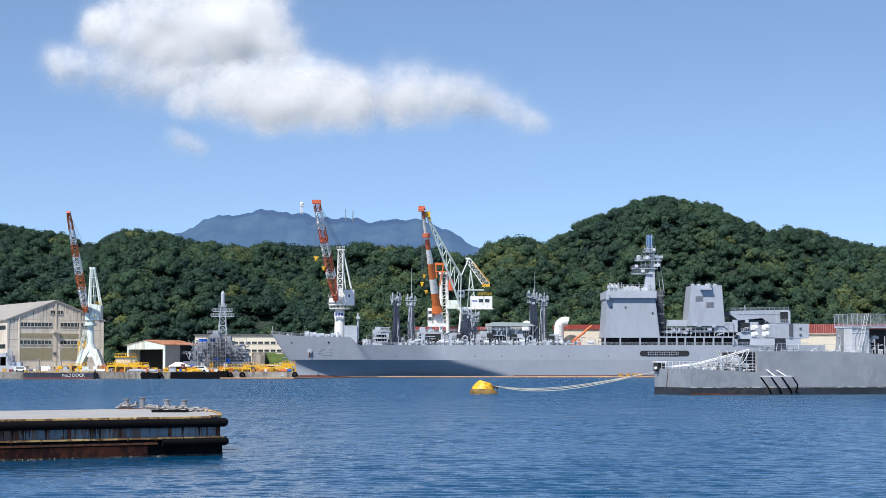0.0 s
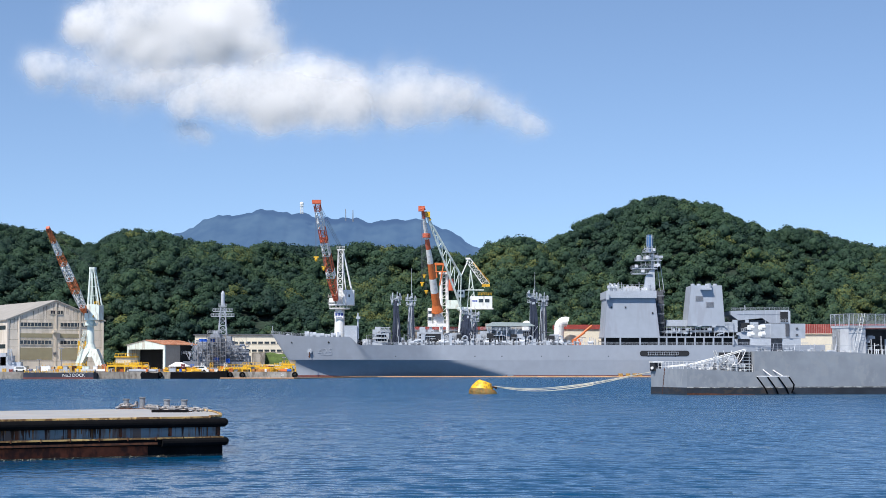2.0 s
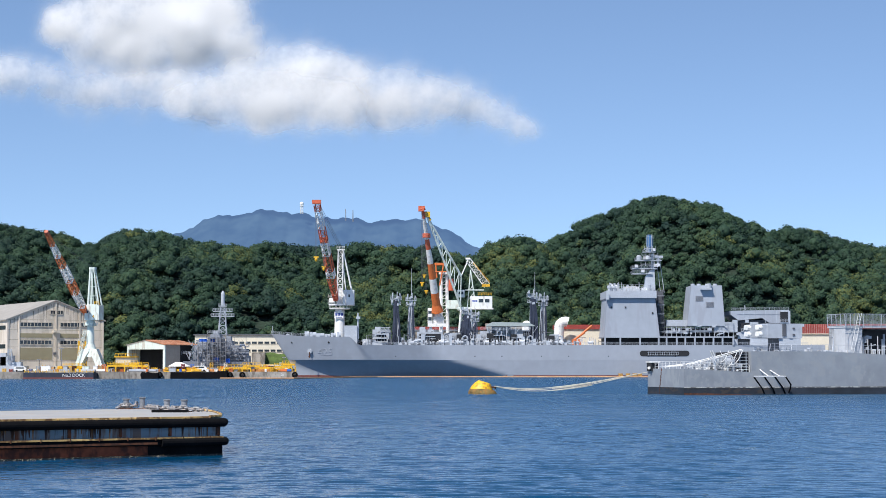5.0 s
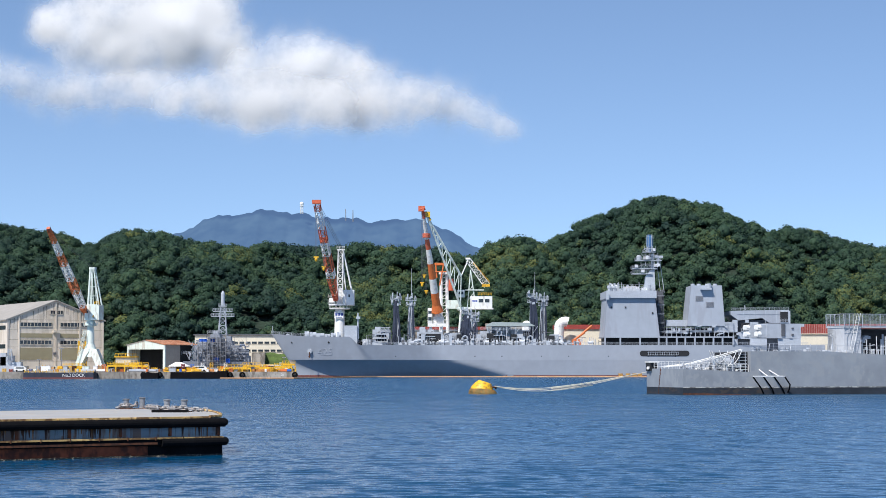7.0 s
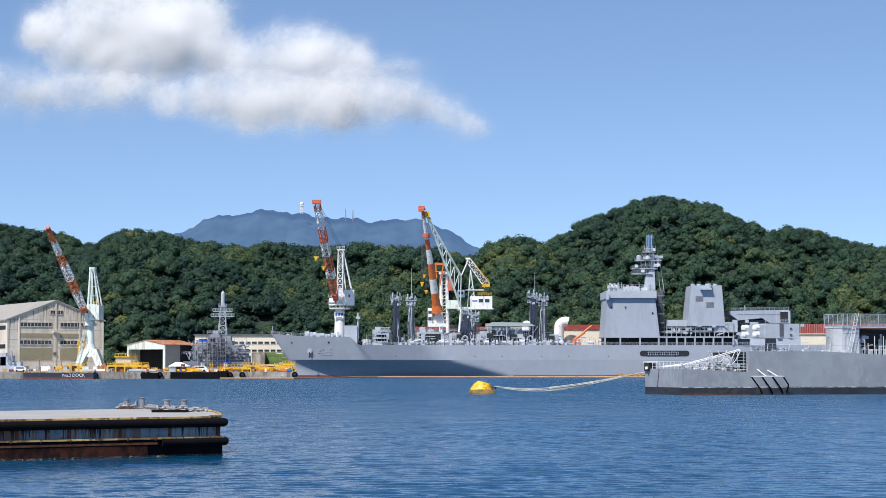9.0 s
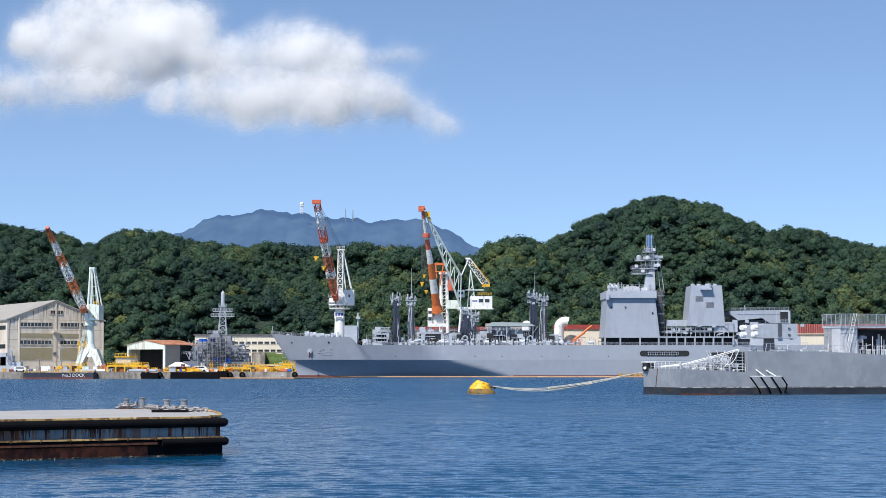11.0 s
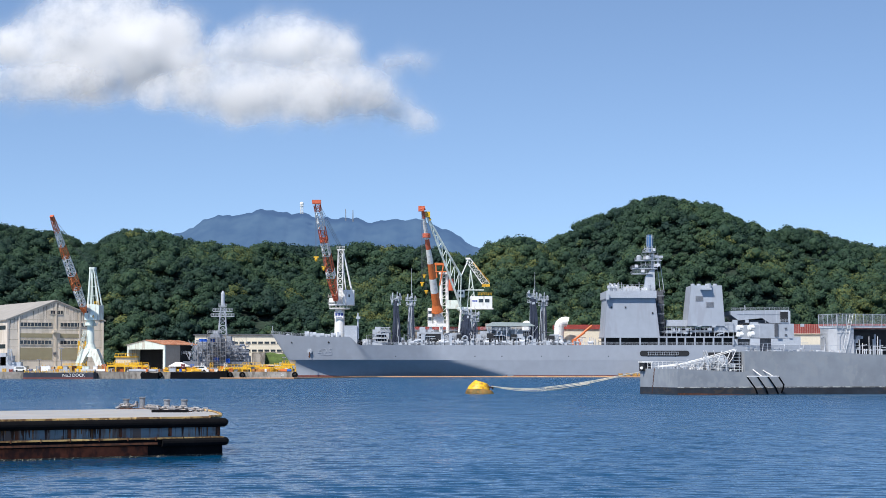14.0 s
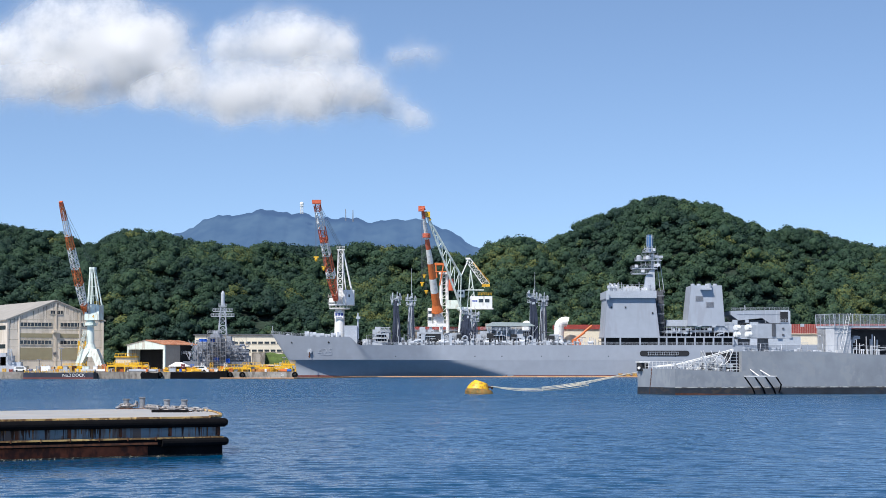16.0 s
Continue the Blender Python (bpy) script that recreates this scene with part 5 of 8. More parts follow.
def open_shed():
    s = framed("open_shed", pose(-115.93, 705, QZ, 0, 0, -35), "pale green open-fronted shed with a rusty roof", "shed")
    w, deep, eave, peak = 18.9, 15.4, 12.01 - QZ, 13.66 - QZ
    bm = mesh()
    box(bm, 0, 0.8, 0, deep, 0, eave)
    box(bm, w - 1.0, w, 0, 0.5, 0, eave)
    box(bm, 0, w, deep - 0.4, deep, 0, eave)
    part("wall", bm, MINT, s, "pale green sheet wall")
    # right wall is grey, not mint: its shade is put into the colour
    bm = mesh()
    box(bm, w - 0.3, w, 0.5, 8.0, 0, eave)
    part("side_wall", bm, ROOF_GREY, s)
    bm = mesh()
    prism(bm, [(0.8, eave - 1.6), (w - 0.3, eave - 1.6), (w, eave), (w / 2, peak), (0, eave)], -0.1, 0.3)
    part("gable", bm, MINT, s)
    # solid near-black block paints the shade inside the shed
    bm = mesh()
    box(bm, 0.9, w - 0.5, 6.0, deep - 0.5, 0, eave - 0.1)
    part("dark_inside", bm, HOLE_SHADE, s)
    bm = mesh()
    prism(bm, [(w / 2, peak), (w / 2, peak + 0.2), (-0.5, eave + 0.1), (-0.5, eave - 0.1)], -0.3, deep + 0.3)
    part("roof", bm, ROOF_GREY, s)
    bm = mesh()
    prism(bm, [(w + 0.5, eave - 0.1), (w + 0.5, eave + 0.1), (w / 2, peak + 0.2), (w / 2, peak)], -0.3, deep + 3)
    rr = part("roof", bm, RUST_ROOF, s, "rusty corrugated roof slope")
    bm = mesh()
    for i in range(24):
        y = i * 0.75
        prism(bm, [(w + 0.5, eave + 0.1), (w + 0.5, eave + 0.2), (w / 2, peak + 0.3), (w / 2, peak + 0.2)], y, y + 0.3)
    part("roof_ribs", bm, RUST_ROOF, rr)


def hook_block(parent, x, y, top, z, size):
    bm = mesh()
    for dx in (-0.25, 0.25):
        rod(bm, (x + dx, y, top), (x + dx * 0.8, y, z + size), 0.06, n=4)
    part("hoist_rope", bm, DARK_GREY, parent)
    bm = mesh()
    box(bm, x - size * 0.9, x + size * 0.9, y - 0.4, y + 0.4, z + size * 0.5, z + size)
    turned(bm, x, y, [(0.15, z - size * 1.0), (size * 0.5, z - size * 0.5), (size * 0.6, z), (size * 0.35, z + size * 0.6)], 10)
    part("hook_block", bm, YELLOW, parent, "yellow hook block")


def jib_crane_small():
    y = 672.0
    cx = -123.36
    crane = thing("jib_crane", (cx, y, QZ), "pale green dockside jib crane with an orange and white lattice jib", "crane")
    zp = 9.13
    for sx_ in (-1, 1):
        for sy in (-1, 1):
            bm = mesh()
            pts = [(cx + sx_ * 4.0, y + sy * 2.4, QZ), (cx + sx_ * 3.5, y + sy * 2.2, QZ + 2.6), (cx + sx_ * 2.3, y + sy * 1.6, zp - 1.2), (cx + sx_ * 1.0, y + sy * 0.8, zp + 1.2)]
            rings = []
            for (px, py, pz), k in zip(pts, (1.15, 1.15, 1.3, 1.5)):
                rings.append([(px - k, py - k, pz), (px + k, py - k, pz), (px + k, py + k, pz), (px - k, py + k, pz)])
            loft(bm, rings)
            part("leg", bm, MINT, crane)
    bm = mesh()
    turned(bm, cx, y, [(2.7, zp - 1.6), (2.2, zp + 0.5), (1.4, zp + 3.0), (1.25, 18.41), (1.9, 18.61), (2.0, 19.40), (1.5, 19.60), (1.5, 20.39)], 20)
    part("column", bm, MINT, crane)
    bm = mesh()
    for k in range(12):
        a = k * 0.5236
        rod(bm, (cx + 2.4 * math.cos(a), y + 2.4 * math.sin(a), 18.61), (cx + 2.4 * math.cos(a), y + 2.4 * math.sin(a), 19.60), 0.06, n=4)
    turned(bm, cx, y, [(2.45, 18.41), (2.5, 18.55)], 20)
    part("gallery", bm, MINT, crane)
    bm = mesh()
    lattice(bm, (cx - 4.3, y - 3.8, QZ), (cx - 1.6, y - 1.9, 16.83), 0.8, 0.8, 12, 0.06)
    part("stairs", bm, MINT, crane)
    # slewing top, in the crane's own measures
    base = Vector((cx, y, 20.39))
    bm = mesh()
    prism(bm, [(cx - 1.4, base.z), (cx + 3.9, base.z), (cx + 3.9, base.z + 5.2), (cx + 1.0, base.z + 5.6), (cx - 1.4, base.z + 5.2)], y - 2.2, y + 2.2)
    house = part("machine_house", bm, MINT, crane, "pale green machinery house", pivot=base)
    fig = words("crane_number", "4", 1.9, YELLOW, house, Matrix.Translation((cx + 1.35, y - 2.23, base.z + 0.6)) @ FACING, 0.02)
    bm = mesh()
    box(bm, cx - 0.4, cx - 0.1, y - 2.26, y - 2.2, base.z + 2.4, base.z + 3.1)
    part("cab_window", bm, GLASS, house)
    top = Vector((-122.76, y, 38.61))
    zh = base.z + 5.2
    bm = mesh()
    for yy in (-1.5, 1.5):
        rod(bm, (cx - 0.4, y + yy, zh), (top.x - 0.6, y + yy * 0.5, top.z), 0.4, 0.3, 6)
        rod(bm, (cx + 3.5, y + yy, zh), (top.x + 0.6, y + yy * 0.5, top.z), 0.3, 0.22, 6)
        rod(bm, (cx + 1.6, y + yy, zh), (top.x, y + yy * 0.5, top.z), 0.12, n=5)
        for f in (0.25, 0.5, 0.75):
            a, b = Vector((cx - 0.4, y + yy, zh)), Vector((cx + 3.5, y + yy, zh))
            rod(bm, a.lerp(Vector((top.x - 0.6, y + yy * 0.5, top.z)), f), b.lerp(Vector((top.x + 0.6, y + yy * 0.5, top.z)), f), 0.08, n=4)
    box(bm, top.x - 1.0, top.x + 1.0, y - 1.0, y + 1.0, top.z - 0.5, top.z + 0.3)
    part("a_frame", bm, MINT, house, "pale green A-frame mast")
    bm = mesh()
    railing(bm, [(cx + 2.2, y - 2.1, zh), (cx + 3.9, y - 2.1, zh)], 1.2, 0.8, 0.07)
    rod(bm, (cx + 3.6, y - 1, zh), (top.x + 1.0, y - 0.6, top.z - 2), 0.12, n=5)
    part("yellow_ladder", bm, YELLOW, house)
    # the jib, modelled pointing along -y and level; it is raised and swung by its keys
    foot = Vector((cx, y, base.z + 2.3)) + Vector((-1.3, -1.4, 0))
    bm = mesh()
    box(bm, foot.x - 0.7, foot.x + 0.7, foot.y - 2.4, foot.y, foot.z - 0.45, foot.z + 0.45)
    jib = part("jib", bm, ORANGE, house, "orange and white lattice jib", pivot=foot)
    long = 43.0
    cuts = [0.03, 0.09, 0.27, 0.42, 0.60, 0.72, 0.86, 1.0]
    for m, t0, t1 in zip([ORANGE, WHITE, ORANGE, WHITE, ORANGE, WHITE, ORANGE], cuts, cuts[1:]):
        bm = mesh()
        w = lambda t: 1.1 + 1.1 * min(1, t / 0.15) if t < 0.5 else 2.2 - 1.2 * (t - 0.5) / 0.5
        lattice(bm, foot + Vector((0, -long * t0, 0)), foot + Vector((0, -long * t1, 0)), w(t0), w(t1), max(2, round((t1 - t0) * long / 2.2)), 0.17)
        part("jib_section", bm, m, jib)
    bm = mesh()
    box(bm, foot.x - 0.6, foot.x + 0.6, foot.y - long - 0.9, foot.y - long + 0.6, foot.z - 0.4, foot.z + 0.6)
    part("jib_head", bm, RED_PAINT, jib)
    return crane, house, jib, foot - base, top - base, long


def stay_ropes(house, name, pivot, length):
    """One overlapping half of the luffing ropes, modelled along -y from its pivot."""
    bm = mesh()
    for dx in (-0.45, 0.45):
        rod(bm, pivot + Vector((dx, 0, 0)), pivot + Vector((dx, -length, 0)), 0.05, n=4)
    return part(name, bm, DARK_GREY, house, "dark luffing ropes", pivot=pivot)


def big_crane():
    y = 800.0
    cx = -43.07
    c = thing("column_crane", (cx, y, 2.9), "white column crane with a red and white lattice jib", "crane", "large shipyard cranes")
    bm = mesh()
    turned(bm, cx, y, [(2.4, 2.9), (2.3, 15.74), (2.0, 25.16), (2.0, 28.45)], 22)
    col = part("column", bm, WHITE, c)
    bm = mesh()
    turned(bm, cx, y, [(4.0, 27.98), (4.4, 28.22), (4.4, 28.57)], 22)
    for k in range(16):
        a = k * 0.3927
        rod(bm, (cx + 4.3 * math.cos(a), y + 4.3 * math.sin(a), 28.22), (cx + 4.3 * math.cos(a), y + 4.3 * math.sin(a), 29.63), 0.07, n=4)
    part("gallery", bm, WHITE, c)
    bm = mesh()
    box(bm, -45.19, -41.42, y - 2.6, y - 2.2, 24.21, 26.92)
    sign = part("sign_board", bm, WHITE, c, "white sign board with a blue mark")
    bm = mesh()
    blue = material("blue sign mark", (0.05, 0.08, 0.32), 0.5)
    for k in range(3):
        box(bm, -44.71 + k * 1.15, -44.71 + 0.85 + k * 1.15, y - 2.64, y - 2.6, 25.27, 26.33)
    box(bm, -44.48, -41.89, y - 2.64, y - 2.6, 24.54, 24.78)
    part("sign_mark", bm, blue, sign)
    z0 = 29.63
    bm = mesh()
    box(bm, -41.42, -36.95, y - 3, y + 3, z0, 36.00)
    house = part("machine_house", bm, WHITE, c)
    bm = mesh()
    box(bm, -39.30, -38.60, y - 3.06, y - 3, 32.93, 34.11)
    part("house_window", bm, GLASS, house)
    bm = mesh()
    box(bm, -47.54, -41.42, y - 2.4, y + 2.4, z0, 30.34)
    box(bm, -47.30, -45.19, y - 2.8, y, 30.81, 32.69)
    railing(bm, [(-47.77, y - 2.5, 32.69), (-41.42, y - 2.5, 32.69)], 1.6, 1.2, 0.07)
    railing(bm, [(-47.77, y - 2.5, 30.34), (-41.42, y - 2.5, 30.34)], 1.6, 1.2, 0.07)
    box(bm, -44.24, -41.89, y - 1.6, y + 1.6, 30.34, 36.94)
    part("turntable_frame", bm, WHITE, c)
    bm = mesh()
    lattice(bm, (-43.07, y - 1.2, 31.04), (-42.60, y - 1.2, 53.00), 2.4, 2.0, 9, 0.2, Vector((0, 1, 0)))
    for yy in (-2, 2):
        rod(bm, (-38.12, y + yy, 35.76), (-41.65, y + yy * 0.5, 52.53), 0.33, 0.25, 6)
        rod(bm, (-40.48, y + yy, 35.76), (-42.13, y + yy * 0.5, 51.11), 0.2, n=5)
    box(bm, -44.24, -40.95, y - 1.8, y + 1.8, 52.64, 53.12)
    railing(bm, [(-44.24, y - 1.8, 53.23), (-40.95, y - 1.8, 53.23)], 0.9, 1, 0.06)
    part("a_frame", bm, WHITE, c, "white A-frame mast")
    foot, tip = (-44.48, y - 3, 31.75), (-50.74, y - 30, 69.39)
    bm = mesh()
    rod(bm, foot, Vector(foot).lerp(Vector(tip), 0.04), 0.8, n=8)
    jib = part("jib", bm, RED_PAINT, c, "red and white banded lattice jib")
    f, t = Vector(foot), Vector(tip)
    cuts = [0.0, 0.25, 0.32, 0.48, 0.62, 0.76, 0.94, 1.0]
    for m, a, b in zip((RED_PAINT, WHITE, RED_PAINT, WHITE, RED_PAINT, WHITE, RED_PAINT), cuts, cuts[1:]):
        w = lambda q: 1.4 + 1.9 * min(1, q / 0.12) - 1.2 * q
        bm = mesh()
        lattice(bm, f.lerp(t, a), f.lerp(t, b), w(a), w(b), max(2, round((b - a) * 20)), 0.2)
        part("jib_section", bm, m, jib)
    bm = mesh()
    box(bm, -50.21, -46.99, y - 19, y - 15, 54.73, 56.82)
    part("winch_platform", bm, RED_PAINT, jib)
    bm = mesh()
    box(bm, tip[0] - 1.9, tip[0] + 1.6, y - 31.5, y - 28.5, tip[2] + 0.2, tip[2] + 1.7)
    part("jib_head", bm, RED_PAINT, jib)
    bm = mesh()
    for dx in (-0.5, 0.2, 0.8):
        rod(bm, (-42.60 + dx, y, 53.23), (tip[0] + dx, y - 30, tip[2] + 0.5), 0.06, n=4)
    part("stay_rope", bm, DARK_GREY, c)
    hook_block(c, -50.97, y - 30, tip[2], 47.29, 1.1)
    hook_block(c, -48.42, y - 22, 55.69, 43.94, 0.9)


def tube_crane():
    y = 806.0
    c = thing("tube_jib_crane", (-2.85, y, 2.9), "white dock crane with an orange and white tubular jib", "crane", "large shipyard cranes")
    foot, tip = Vector((-2.37, y - 3, 27.21)), Vector((-8.30, y - 22, 68.26))
    bm = mesh()
    for sx_ in (-1, 1):
        for sy in (-1, 1):
            rod(bm, (-3.08 + sx_ * 3.2, y + sy * 3, 2.9), (-2.85 + sx_ * 2.2, y + sy * 2, 21.05), 0.7, 0.6, 8)
    each_part("leg", bm, WHITE, c)
    bm = mesh()
    box(bm, -6.40, 1.42, y - 3.4, y + 3.4, 20.81, 22.23)
    box(bm, -4.27, 0.47, y - 2.2, y + 2.2, 22.23, 25.08)
    turned(bm, -2.37, y - 1.0, [(2.2, 25.08), (1.6, 26.26), (1.6, 27.92)], 14)
    part("machine_house", bm, WHITE, c)
    bm = mesh()
    box(bm, -6.40, -4.50, y - 3.4, y, 22.23, 28.64)
    cab = part("cab", bm, WHITE, c)
    bm = mesh()
    box(bm, -6.16, -4.74, y - 3.46, y - 3.4, 23.42, 24.84)
    box(bm, -6.16, -4.74, y - 3.46, y - 3.4, 26.26, 27.45)
    each_part("cab_window", bm, GLASS, cab)
    bm = mesh()
    railing(bm, [(-6.40, y - 3.4, 22.23), (1.42, y - 3.4, 22.23)], 1.3, 1.2, 0.07)
    part("railing", bm, WHITE, c)
    cuts = [0.0, 0.07, 0.19, 0.33, 0.48, 0.62, 0.72, 0.92, 1.0]
    for m, a, b in zip((ORANGE, ORANGE, WHITE, ORANGE, WHITE, RED_PAINT, WHITE, RED_PAINT), cuts, cuts[1:]):
        bm = mesh()
        w = lambda q: 1.85 * (1 - q) + 0.62 * q
        if a == 0:
            rod(bm, foot, foot.lerp(tip, b), 2.6, w(b), 14)
        else:
            rod(bm, foot.lerp(tip, a), foot.lerp(tip, b), w(a), w(b), 14)
        part("jib_section", bm, m, c, smooth=False)
    bm = mesh()
    rod(bm, tip - Vector((1.4, 0, -0.2)), tip + Vector((1.0, 0, 0.8)), 0.9, n=10)
    box(bm, tip.x - 1.8, tip.x + 0.6, tip.y - 0.8, tip.y + 0.8, tip.z - 0.6, tip.z + 1.6)
    part("jib_head", bm, RED_PAINT, c)
    bm = mesh()
    m = foot.lerp(tip, 0.75)
    rod(bm, m - Vector((0, 0, 0.8)), m + Vector((0, 0, 0.9)), 1.7, n=12)
    part("collar", bm, RED_PAINT, c)
    for px, py, s in [(-7.62, 40.95, 0.8), (-8.54, 37.71, 0.95), (-6.81, 34.47, 0.85)]:
        hook_block(c, px, y - 22, tip.z - 0.4, py, s)
    # the tower behind it
    y2 = 816.0
    t = thing("tower_crane", (1.44, y2, 2.9), "white tower crane with an orange boom behind the dock crane", "crane", "large shipyard cranes")
    bm = mesh()
    for x0, x1 in ((-1.1, -0.7), (2.3, 1.6)):
        rod(bm, (x0, y2, 2.9), (x1, y2, 44.5), 0.85, 0.7, 10)
    for k in range(7):
        z0 = 24 + k * 3.0
        rod(bm, (-0.9, y2 - 0.8, z0), (1.9, y2 - 0.8, z0 + 2.6), 0.12, n=5)
        rod(bm, (1.9, y2 - 0.8, z0), (-0.9, y2 - 0.8, z0), 0.12, n=5)
    box(bm, -1.8, 2.8, y2 - 1.4, y2 + 1.4, 43.4, 44.4)
    part("tower", bm, WHITE, t, "white twin-leg tower with bracing")
    bm = mesh()
    box(bm, -3.60, 1.20, y2 - 2.2, y2 + 2, 47.23, 48.19)
    rod(bm, (-1.44, y2 - 2.4, 38.49), (0.6, y2 - 2.4, 49.16), 0.3)
    rod(bm, (0.6, y2 - 2.4, 49.16), (3.2, y2 - 2.4, 41.2), 0.28)
    rod(bm, (-3.4, y2 - 2.4, 44.4), (2.4, y2 - 2.4, 44.4), 0.22)
    rod(bm, (-3.12, y2 - 2.0, 47.95), (-2.64, y2 - 2.0, 41.93), 0.35)
    part("orange_boom", bm, ORANGE, t)
    bm = mesh()
    rod(bm, (3.4, y2 - 2, 36.4), (3.4, y2 - 2, 41.4), 1.15, 1.05, 12)
    part("counterweight", bm, RED_PAINT, t)
    bm = mesh()
    box(bm, 1.44, 6.72, y2 - 3, y2 + 3, 28.70, 32.31)
    part("tower_house", bm, MINT, t)


def lever_crane():
    y = 803.0
    c = thing("lever_jib_crane", (8.98, y, 2.9), "pale green and white double-lever lattice crane", "crane", "large shipyard cranes")
    bm = mesh()
    for a, b in (((5.20, 14.37), (7.56, 28.07)), ((12.28, 14.37), (10.39, 28.07))):
        for yy in (-3, 3):
            rod(bm, (a[0], y + yy, 2.9), (b[0], y + yy * 0.7, b[1]), 0.5, 0.42, 7)
    each_part("leg", bm, WHITE, c)
    bm = mesh()
    lattice(bm, (8.98, y, 14.37), (8.98, y, 28.07), 3.2, 2.8, 6, 0.14)
    turned(bm, 8.74, y, [(2.6, 27.60), (2.9, 28.31), (2.9, 29.02)], 18)
    part("tower", bm, MINT, c)
    foot, tip = Vector((7.32, y - 2.5, 29.25)), Vector((-6.71, y - 17, 66.09))
    bm = mesh()
    # jib: a triangle girder, widest near the lever joint
    joint = Vector((7.56, y - 5.0, 41.80))
    for yy in (-1.6, 1.6):
        o = Vector((0, yy, 0))
        low = [foot + o, Vector((0.47, y - 9, 47.47)) + o, tip + o * 0.4]
        rod(bm, low[0], low[1], 0.45, n=6)
        rod(bm, low[1], low[2], 0.4, n=6)
        rod(bm, joint + o, tip + o * 0.4, 0.45, n=6)
        rod(bm, joint + o, foot + o, 0.22, n=6)
        for i in range(8):
            f, g = i / 8, (i + 0.5) / 8
            p = foot.lerp(tip, 0.08 + 0.92 * f) + o * (1 - 0.6 * f)
            q = joint.lerp(tip, g) + o * (1 - 0.6 * g)
            r2 = foot.lerp(tip, 0.08 + 0.92 * min(1, (i + 1) / 8)) + o * (1 - 0.6 * f)
            rod(bm, p, q, 0.2, n=4)
            rod(bm, q, r2, 0.2, n=4)
    for i in range(12):
        f = i / 12
        p = joint.lerp(tip, f)
        rod(bm, p + Vector((0, -1.6 + f, 0)), p + Vector((0, 1.6 - f, 0)), 0.12, n=4)
    part("jib", bm, MINT, c, "pale mint lattice jib")
    bm = mesh()
    box(bm, tip.x - 1.5, tip.x + 1.4, tip.y - 1, tip.y + 1, tip.z - 0.6, tip.z + 1.6)
    rod(bm, tip + Vector((-0.5, 0, 1.2)), tip + Vector((1.6, 0, -2.0)), 0.5)
    part("jib_head", bm, YELLOW, c)
    bm = mesh()
    mast_top = Vector((11.57, y, 44.64))
    for px in (10.16, 13.70):
        for yy in (-1.6, 1.6):
            rod(bm, (px, y + yy, 28.78), mast_top + Vector((0, yy * 0.6, 0)), 0.22, n=6)
    for f in (0.2, 0.4, 0.6, 0.8):
        for yy in (-1.6, 1.6):
            p, q = Vector((10.16, y + yy, 28.78)), Vector((13.70, y + yy, 28.78))
            rod(bm, p.lerp(mast_top, f), q.lerp(mast_top, min(1, f + 0.2)), 0.12, n=4)
    box(bm, 9.21, 17.01, y - 2, y + 2, 36.00, 36.35)
    part("mast", bm, MINT, c)
    bm = mesh()
    lattice(bm, (10.63, y, 48.67), (18.43, y, 38.01), 2.0, 2.6, 7, 0.17)
    rod(bm, (10.63, y - 1, 48.91), joint, 0.25, n=6)
    rod(bm, (9.45, y - 1, 49.15), (11.34, y - 1, 49.15), 0.5, n=8)
    lever = part("counter_lever", bm, WHITE, c, "white counterweight lever")
    bm = mesh()
    box(bm, 16.30, 19.61, y - 2, y + 2, 37.54, 38.60)
    railing(bm, [(12.76, y - 2, 46.78), (19.37, y - 2, 38.96)], 1.0, 1.4, 0.07)
    railing(bm, [(14.65, y - 2.6, 33.75), (20.32, y - 2.6, 33.75)], 1.2, 1.3, 0.07)
    part("yellow_handrail", bm, YELLOW, lever)
    bm = mesh()
    box(bm, 11.34, 20.55, y - 2.8, y + 2.8, 28.31, 33.51)
    box(bm, 10.39, 21.02, y - 3.0, y + 3.0, 28.07, 28.43)
    house = part("machine_house", bm, WHITE, c, "white machinery house with small windows")
    bm = mesh()
    for a, b in [(14.88, 16.77), (17.48, 19.37)]:
        box(bm, a, b, y - 2.86, y - 2.8, 30.91, 32.33)
    each_part("house_window", bm, GLASS, house)
    bm = mesh()
    for k in range(3):
        box(bm, 12.28 + k * 0.75, 12.28 + 0.55 + k * 0.75, y - 2.86, y - 2.8, 31.15, 31.86)
    part("house_mark", bm, material("blue house mark", (0.06, 0.1, 0.35), 0.5), house)
    bm = mesh()
    box(bm, 5.91, 8.98, y - 3.4, y - 0.6, 33.04, 36.12)
    cab = part("cab", bm, WHITE, c)
    bm = mesh()
    box(bm, 6.38, 8.50, y - 3.46, y - 3.4, 34.22, 35.41)
    part("cab_window", bm, GLASS, cab)


